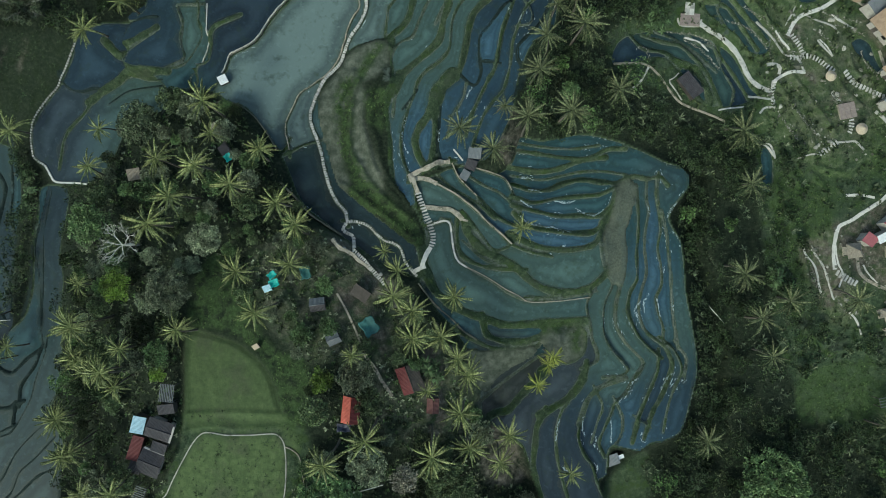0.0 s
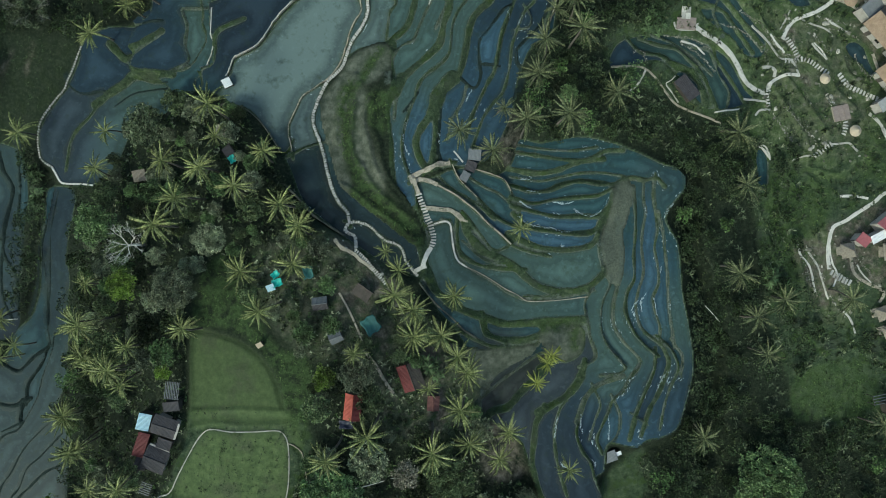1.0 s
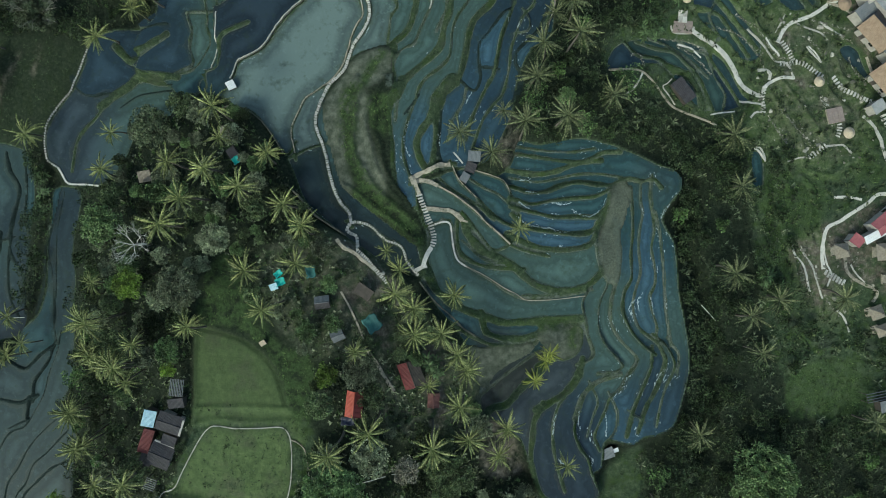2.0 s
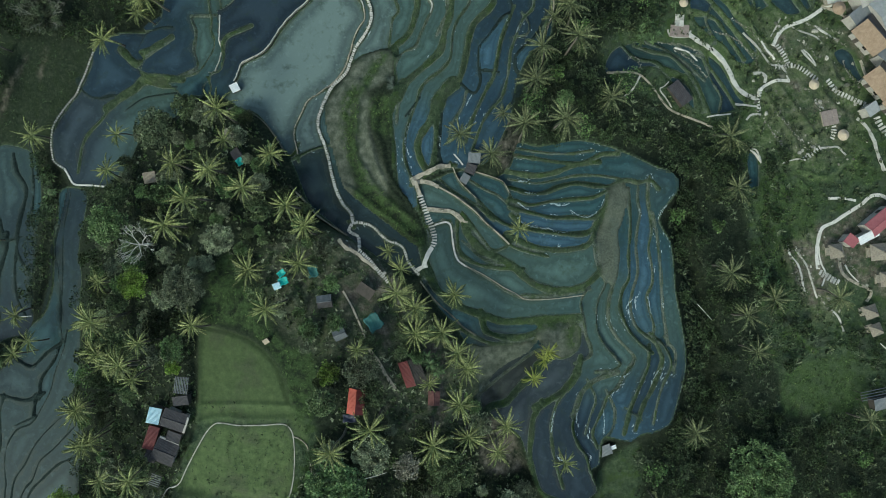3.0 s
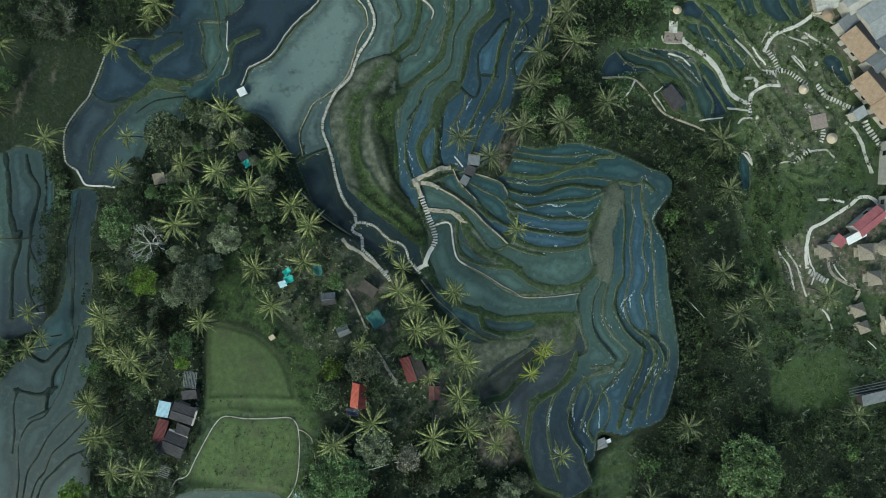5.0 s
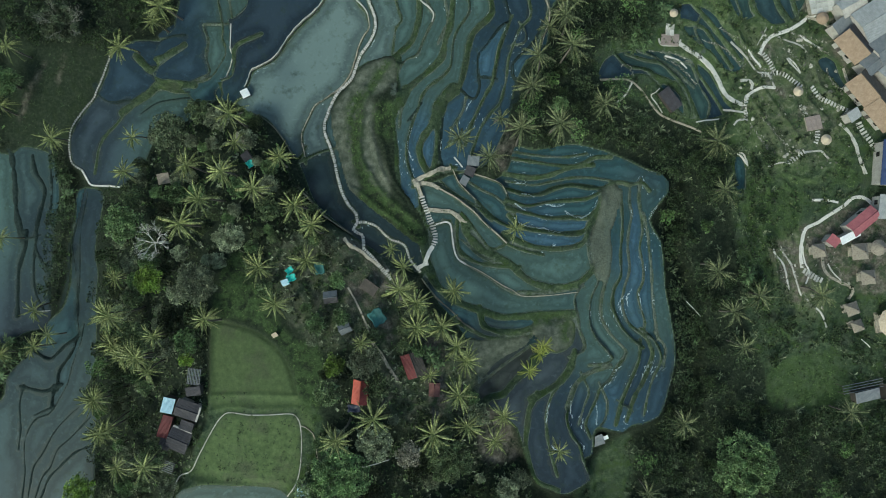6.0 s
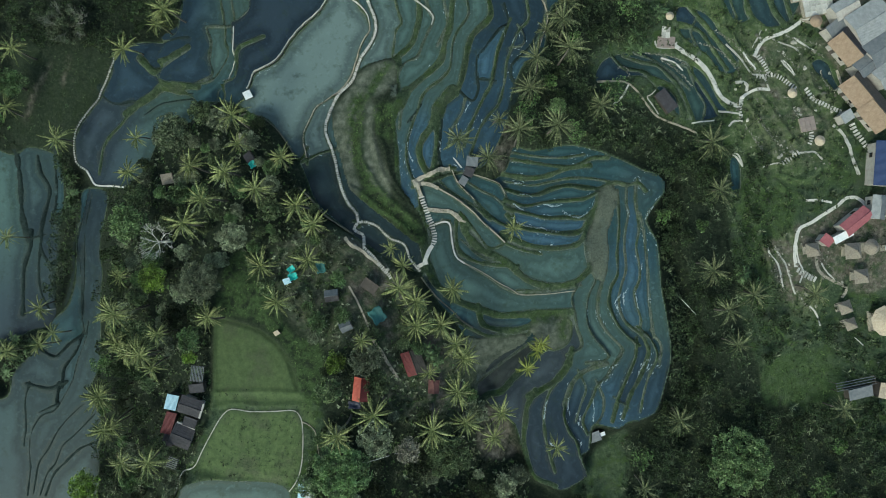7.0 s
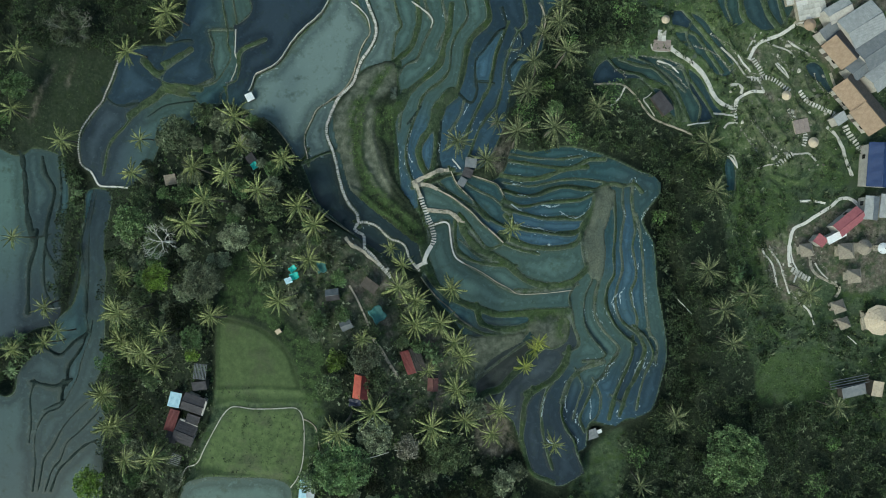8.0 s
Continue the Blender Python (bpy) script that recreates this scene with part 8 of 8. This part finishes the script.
house([(97.7, 44.9)], 6.0, 9.0, 35, ("slate", "slate"), "broad village building under slate-grey roof sheets", 3.2, 0.8, name="village_house")
house([(93.9, 40.9)], 4.0, 5.0, 40, ("slate", "slate"), "small building with a slate-grey roof", 3.0, 0.6, name="village_house")
house([(98.8, 39.1)], 5.0, 6.5, 38, ("grey", "grey"), "building with a pale grey sheet roof", 3.2, 0.7, name="village_house")
lean_to([(87.6, 49.4)], 3.2, 4.6, 40, "slate", "slate-roofed lean-to beside a long building", 2.6, wall="wall")
lean_to([(90.1, 29.6)], 2.4, 2.8, 35, "grey", "grey sheet-roofed porch on white posts", 2.6, wall="wall")
house([(89.0, 53.6)], 4.0, 6.0, 30, ("grey", "wall"), "building with a mottled grey flat-pitched roof", 3.0, 0.4, name="village_house")
house([(98.6, 18.9)], 6.0, 10.0, 86, ("blue", "blue"), "building with a deep blue sheet roof", 3.4, 0.8, name="village_house")
house([(96.9, 9.3)], 3.2, 5.4, 84, ("grey", "slate"), "narrow building with a stained grey roof", 3.0, 0.5, name="village_house")
house([(100.3, 9.7)], 3.0, 5.4, 84, ("grey", "slate"), "narrow building with a stained grey roof", 3.0, 0.5, name="village_house")
house([(92.0, 6.2)], 3.4, 7.0, 40, ("pink", "pink"), "building with a pinkish red tiled roof", 3.0, 0.7, name="village_house")
lean_to([(89.4, 2.8)], 1.8, 4.6, 28, "white", "white-roofed veranda beside the pink roof", 2.7, wall="wall")
lean_to([(86.1, 1.9)], 2.2, 2.6, -35, "pink", "little pink-roofed shelter in the garden", 2.3, wall="wall")
gazebo([(83.0, -0.3)], 3.0, 8, "thatch", "square gazebo with a weathered thatched roof")
gazebo([(92.0, -0.5)], 3.6, 5, "thatch", "square gazebo with a weathered thatched roof")
gazebo([(94.3, -6.2)], 3.2, 6, "thatch", "square gazebo with a weathered thatched roof")
gazebo([(91.8, -13.4)], 2.9, 20, "thatch", "square gazebo with a weathered thatched roof")
gazebo([(93.5, -17.3)], 2.6, 22, "thatch", "square gazebo with a weathered thatched roof")
gazebo([(96.0, 0.4)], 3.6, 0, "thatch", "round gazebo with a weathered thatched cone roof", sides=16)
gazebo([(100.2, 0.2)], 2.6, 0, "white", "round shelter with a white canopy", sides=14, rise=0.7, group="")
gazebo([(101.0, -16.4)], 7.2, 10, "straw", "large faceted pavilion with a pale straw-coloured roof", 3.0, 10, 1.6, group="")
parasol([(50.2, 51.7)], 0.95, "straw", "round straw parasol on the slope")
parasol([(83.2, 50.9)], 1.4, "tan", "wide tan straw parasol by the plaza")
parasol([(78.2, 34.9)], 1.1, "straw", "round straw parasol on the slope")
parasol([(84.3, 24.2)], 1.2, "straw", "round straw parasol on the slope")
terrace_floor([(50.2, 46.6)], 4.0, 2.6, -4, SHEET["paving"], "viewing terrace paved in pinkish slabs")
terrace_floor([(50.1, 48.8)], 1.9, 2.6, -4, STONE, "white concrete landing at the viewing terrace")
poured_path([(47.7, 46.9), (48.2, 45.6), (50.4, 45.3), (52.2, 45.5), (52.6, 46.7)], 0.4, "white kerb round the viewing terrace")
terrace_floor([(82.7, 28.3)], 3.4, 3.2, 12, SHEET["paving"], "small garden terrace paved in pinkish slabs")
terrace_floor([(84.1, 55.5)], 6.6, 5.6, 12, STONE, "pale concrete plaza with square slabs")
terrace_floor([(80.3, 58.2)], 3.6, 4.0, 12, STONE, "pale concrete plaza with square slabs")
lean_to([(50.0, 33.1)], 2.6, 5.2, -52, "charcoal", "dark sheet-roofed stall beside the path", 2.1)
poured_path([(48.1, 35.9), (47.0, 34.8), (46.0, 34.2), (47.4, 32.5), (48.9, 30.5)], 0.3, "pale low wall round the stall")
pergola([(95.6, -31.2)], 9.0, 1.8, 12, "long weathered walkway frame with open slats", "walkway_frame", 2.0, 4, "brown")
lean_to([(96.6, -33.3)], 2.6, 5.6, 14, "slate", "weathered grey-roofed hut on a wooden deck", 2.3)
lean_to([(101.6, -32.6)], 2.8, 3.6, 80, "straw", "pale tan roofed hut beside a walkway", 2.5)


# dead tree, bleached and leafless
def bare_tree(at, height, spread, label, seed, wood=None):
    x, y = at[0][:2]
    r = random.Random(seed)
    root = base_of("bare_tree", pose(x, y, ground_z(x, y)), label, "tree")
    bm = bmesh.new()
    tube(bm, [(0, 0, -0.4), (0.1, 0.1, height * 0.3), (0, 0, height * 0.6)], [0.28, 0.22, 0.16], 7)
    part("trunk", bm, wood or BARE_WOOD, root)

    def grow(bm, p, d, length, rad, depth):
        mid = p + d * length * 0.5 + Vector((r.uniform(-0.1, 0.1), r.uniform(-0.1, 0.1), 0.05)) * length
        end = p + d * length
        tube(bm, [p, mid, end], [rad, rad * 0.8, rad * 0.55], 5 if depth > 1 else 4)
        if depth:
            for _ in range(3):
                e = (d + Vector((r.uniform(-0.75, 0.75), r.uniform(-0.75, 0.75), r.uniform(-0.1, 0.4)))).normalized()
                grow(bm, mid.lerp(end, r.uniform(0.2, 1.0)), e, length * r.uniform(0.55, 0.75), rad * 0.55, depth - 1)
    for k in range(6):
        a = k * 1.05 + r.uniform(-0.3, 0.3)
        bm = bmesh.new()
        grow(bm, Vector((0, 0, height * r.uniform(0.45, 0.6))), Vector((math.cos(a) * 0.8, math.sin(a) * 0.8, 0.55)).normalized(), spread * 0.55, 0.1, 4)
        part("branch", bm, wood or BARE_WOOD, root)
    return root


bare_tree([(-61.8, 0.8)], 11, 4.4, "bleached leafless tree with white branches", 3)
bare_tree([(-88.2, 51.6)], 10, 5.6, "pale half-bare tree with thin grey branches", 5, TWIG)

# white sky glints along the paddy banks, modelled as small solid flecks
for _pts in ([(15.4, 6.7), (17.1, 5.3), (19.7, 4.6), (22.7, 4.2)], [(26.9, 8.4), (28.4, 7.3), (30.5, 6.8), (32.6, 7.9)], [(23.0, 4.1), (24.9, 3.5), (26.3, 3.6)], [(24.0, 0.7), (25.3, 0.6)],
             [(15.6, 9.9), (17.0, 9.0), (18.3, 8.3)], [(15.8, 14.6), (17.5, 14.4), (18.6, 13.9)], [(17.2, 12.1), (19.1, 11.9), (20.1, 11.3)], [(22.3, 9.7), (24.9, 9.4), (27.1, 9.8)],
             [(45.8, 6.7), (46.7, 8.3), (47.9, 9.6)], [(41.9, 8.8), (42.3, 7.2)], [(43.8, -10.0), (44.2, -12.2), (44.6, -14.0)], [(39.7, -14.1), (39.4, -12.3), (40.6, -10.4)],
             [(41.3, -13.0), (41.2, -10.9), (42.4, -9.1)], [(23.7, -34.6), (23.2, -36.8), (23.0, -39.4)], [(28.7, -34.3), (28.6, -37.0), (29.2, -38.3)], [(31.4, -38.5), (31.1, -40.6)],
             [(30.9, -43.8), (31.7, -44.8), (31.3, -45.7)], [(24.2, -44.3), (25.3, -45.5)], [(37.8, -29.1), (38.7, -27.2), (40.1, -26.4)], [(44.6, -29.0), (45.4, -27.1), (46.7, -25.1)],
             [(-8.3, 23.5), (-8.0, 21.3), (-7.0, 19.0)], [(-7.4, 26.1), (-7.8, 24.4)], [(-0.7, 24.2), (-0.9, 21.6)], [(13.2, 48.4), (13.5, 47.1)], [(15.3, 45.8), (15.9, 47.5)],
             [(4.6, 30.1), (5.4, 31.8), (6.1, 32.6)], [(46.7, -10.6), (47.0, -12.5)], [(34.3, -34.4), (34.6, -37.2), (34.3, -39.9)], [(35.5, -32.0), (36.5, -30.6), (37.6, -30.1)]):
    _line = curve(_pts, 0.1)
    bm = bmesh.new()
    for _k in range(len(_line) - 1):
        if rnd.random() < 0.35:
            continue
        _x, _y = _line[_k] + np.array([rnd.gauss(0, 0.1), rnd.gauss(0, 0.1)])
        _d = _line[_k + 1] - _line[_k]
        _q = bmesh.ops.create_icosphere(bm, subdivisions=1, radius=rnd.uniform(0.03, 0.1))["verts"]
        bmesh.ops.scale(bm, vec=(rnd.uniform(1.5, 4.0), 1.0, 0.4), verts=_q)
        bmesh.ops.rotate(bm, cent=(0, 0, 0), matrix=Matrix.Rotation(math.atan2(_d[1], _d[0]) + rnd.gauss(0, 0.3), 3, "Z"), verts=_q)
        bmesh.ops.translate(bm, vec=(_x, _y, top_z(_x, _y) + 0.02), verts=_q)
    tagged(new("water_spill", mesh_of("water_spill", bm, SHEET["foam"])), "broken white sky glints modelled along a paddy bank", "water spill", kind="stuff")


# flecks of foam and light scum caught along the banks
def foam_flecks(outlines, per_m2, seed):
    r = np.random.RandomState(seed)
    gy, gx = np.gradient(EDGE, STEP)
    field = np.zeros((NY, NX), bool)
    for p in outlines:
        field |= inside(curve(p, 1.5, True), XX, YY)
    j, i = np.nonzero(field & (POOL >= 0) & (EDGE > -0.05) & (EDGE < 0.35))
    thick = np.array([noise.noise((GX[a] * 0.16, GY[b] * 0.16, 9.0)) + 0.5 * noise.noise((GX[a] * 0.6, GY[b] * 0.6, 4.0)) for a, b in zip(i, j)])
    keep = r.uniform(size=len(i)) < per_m2 * STEP * STEP * np.clip(thick - 0.2, 0, 0.5) * 7
    i, j = i[keep], j[keep]
    v, f = [], []
    for a, b in zip(i, j):
        x, y = GX[a] + r.uniform(-0.15, 0.15), GY[b] + r.uniform(-0.15, 0.15)
        turn = math.atan2(gy[b, a], gx[b, a]) + math.pi / 2 + r.normal() * 0.25
        ln, wd = r.uniform(0.06, 0.36) , r.uniform(0.03, 0.1)
        base = len(v)
        for k in range(6):
            q = k * math.pi / 3
            u, w = ln * math.cos(q) * r.uniform(0.7, 1.2), wd * math.sin(q) * r.uniform(0.7, 1.2)
            v.append((x + u * math.cos(turn) - w * math.sin(turn), y + u * math.sin(turn) + w * math.cos(turn), LEVEL[b, a] + 0.012))
        v.append((x, y, LEVEL[b, a] + 0.04))
        f += [(base + k, base + (k + 1) % 6, base + 6) for k in range(6)]
    me = bpy.data.meshes.new("foam_flecks")
    fill_mesh(me, v, f)
    me.materials.append(SHEET["foam"])
    return tagged(new("foam_flecks", me), "flecks of pale foam caught along the paddy banks", "foam", kind="stuff")


foam_flecks([[(12.5, 21.7), (48.8, 21.7), (52.2, -7.4), (52.6, -38.3), (40.0, -43.1), (31.7, -44.6), (21.9, -44.5), (21.9, -34.6), (31.5, -24.6),
     (31.4, -9.8), (23.9, -3.6), (11.5, 5.0)]], 1.7, 71)
foam_flecks([POND_AND_UPPER[:24]], 1.0, 72)


# pale bare stems standing out of the woods
def bare_stem(ends, label, low, high):
    (ax, ay), (bx, by) = ends[0][:2], ends[1][:2]
    root = base_of("leaning_bamboo", pose(ax, ay, ground_z(ax, ay)), label, "bamboo")
    bm = bmesh.new()
    dz = ground_z(bx, by) - ground_z(ax, ay)
    tube(bm, [(0, 0, low - 0.6), (0, 0, low), ((bx - ax) * 0.5, (by - ay) * 0.5, (low + high) / 2 + dz / 2 + 0.2), (bx - ax, by - ay, high + dz)], [0.12, 0.11, 0.09, 0.05], 6)
    part("culm", bm, BARE_WOOD, root)


bare_stem([(59.3, -15.6), (53.2, -11.5)], "pale leaning bamboo stem over the undergrowth", 0.2, 5.5)
bare_stem([(98.2, -22.5), (93.5, -20.1)], "pale leaning stem beside the pavilion", 0.2, 4.0)
bare_stem([(-102.2, -16.3), (-93.2, -15.3)], "pale palm stem leaning over the paddy", 0.2, 3.0)
bare_stem([(-17.2, -46.9), (-11.2, -44.1)], "pale bare branch reaching out of the trees", 1.0, 5.0)
bare_stem([(-5.1, -45.3), (-10.0, -43.8)], "pale bare branch reaching out of the trees", 1.0, 5.0)
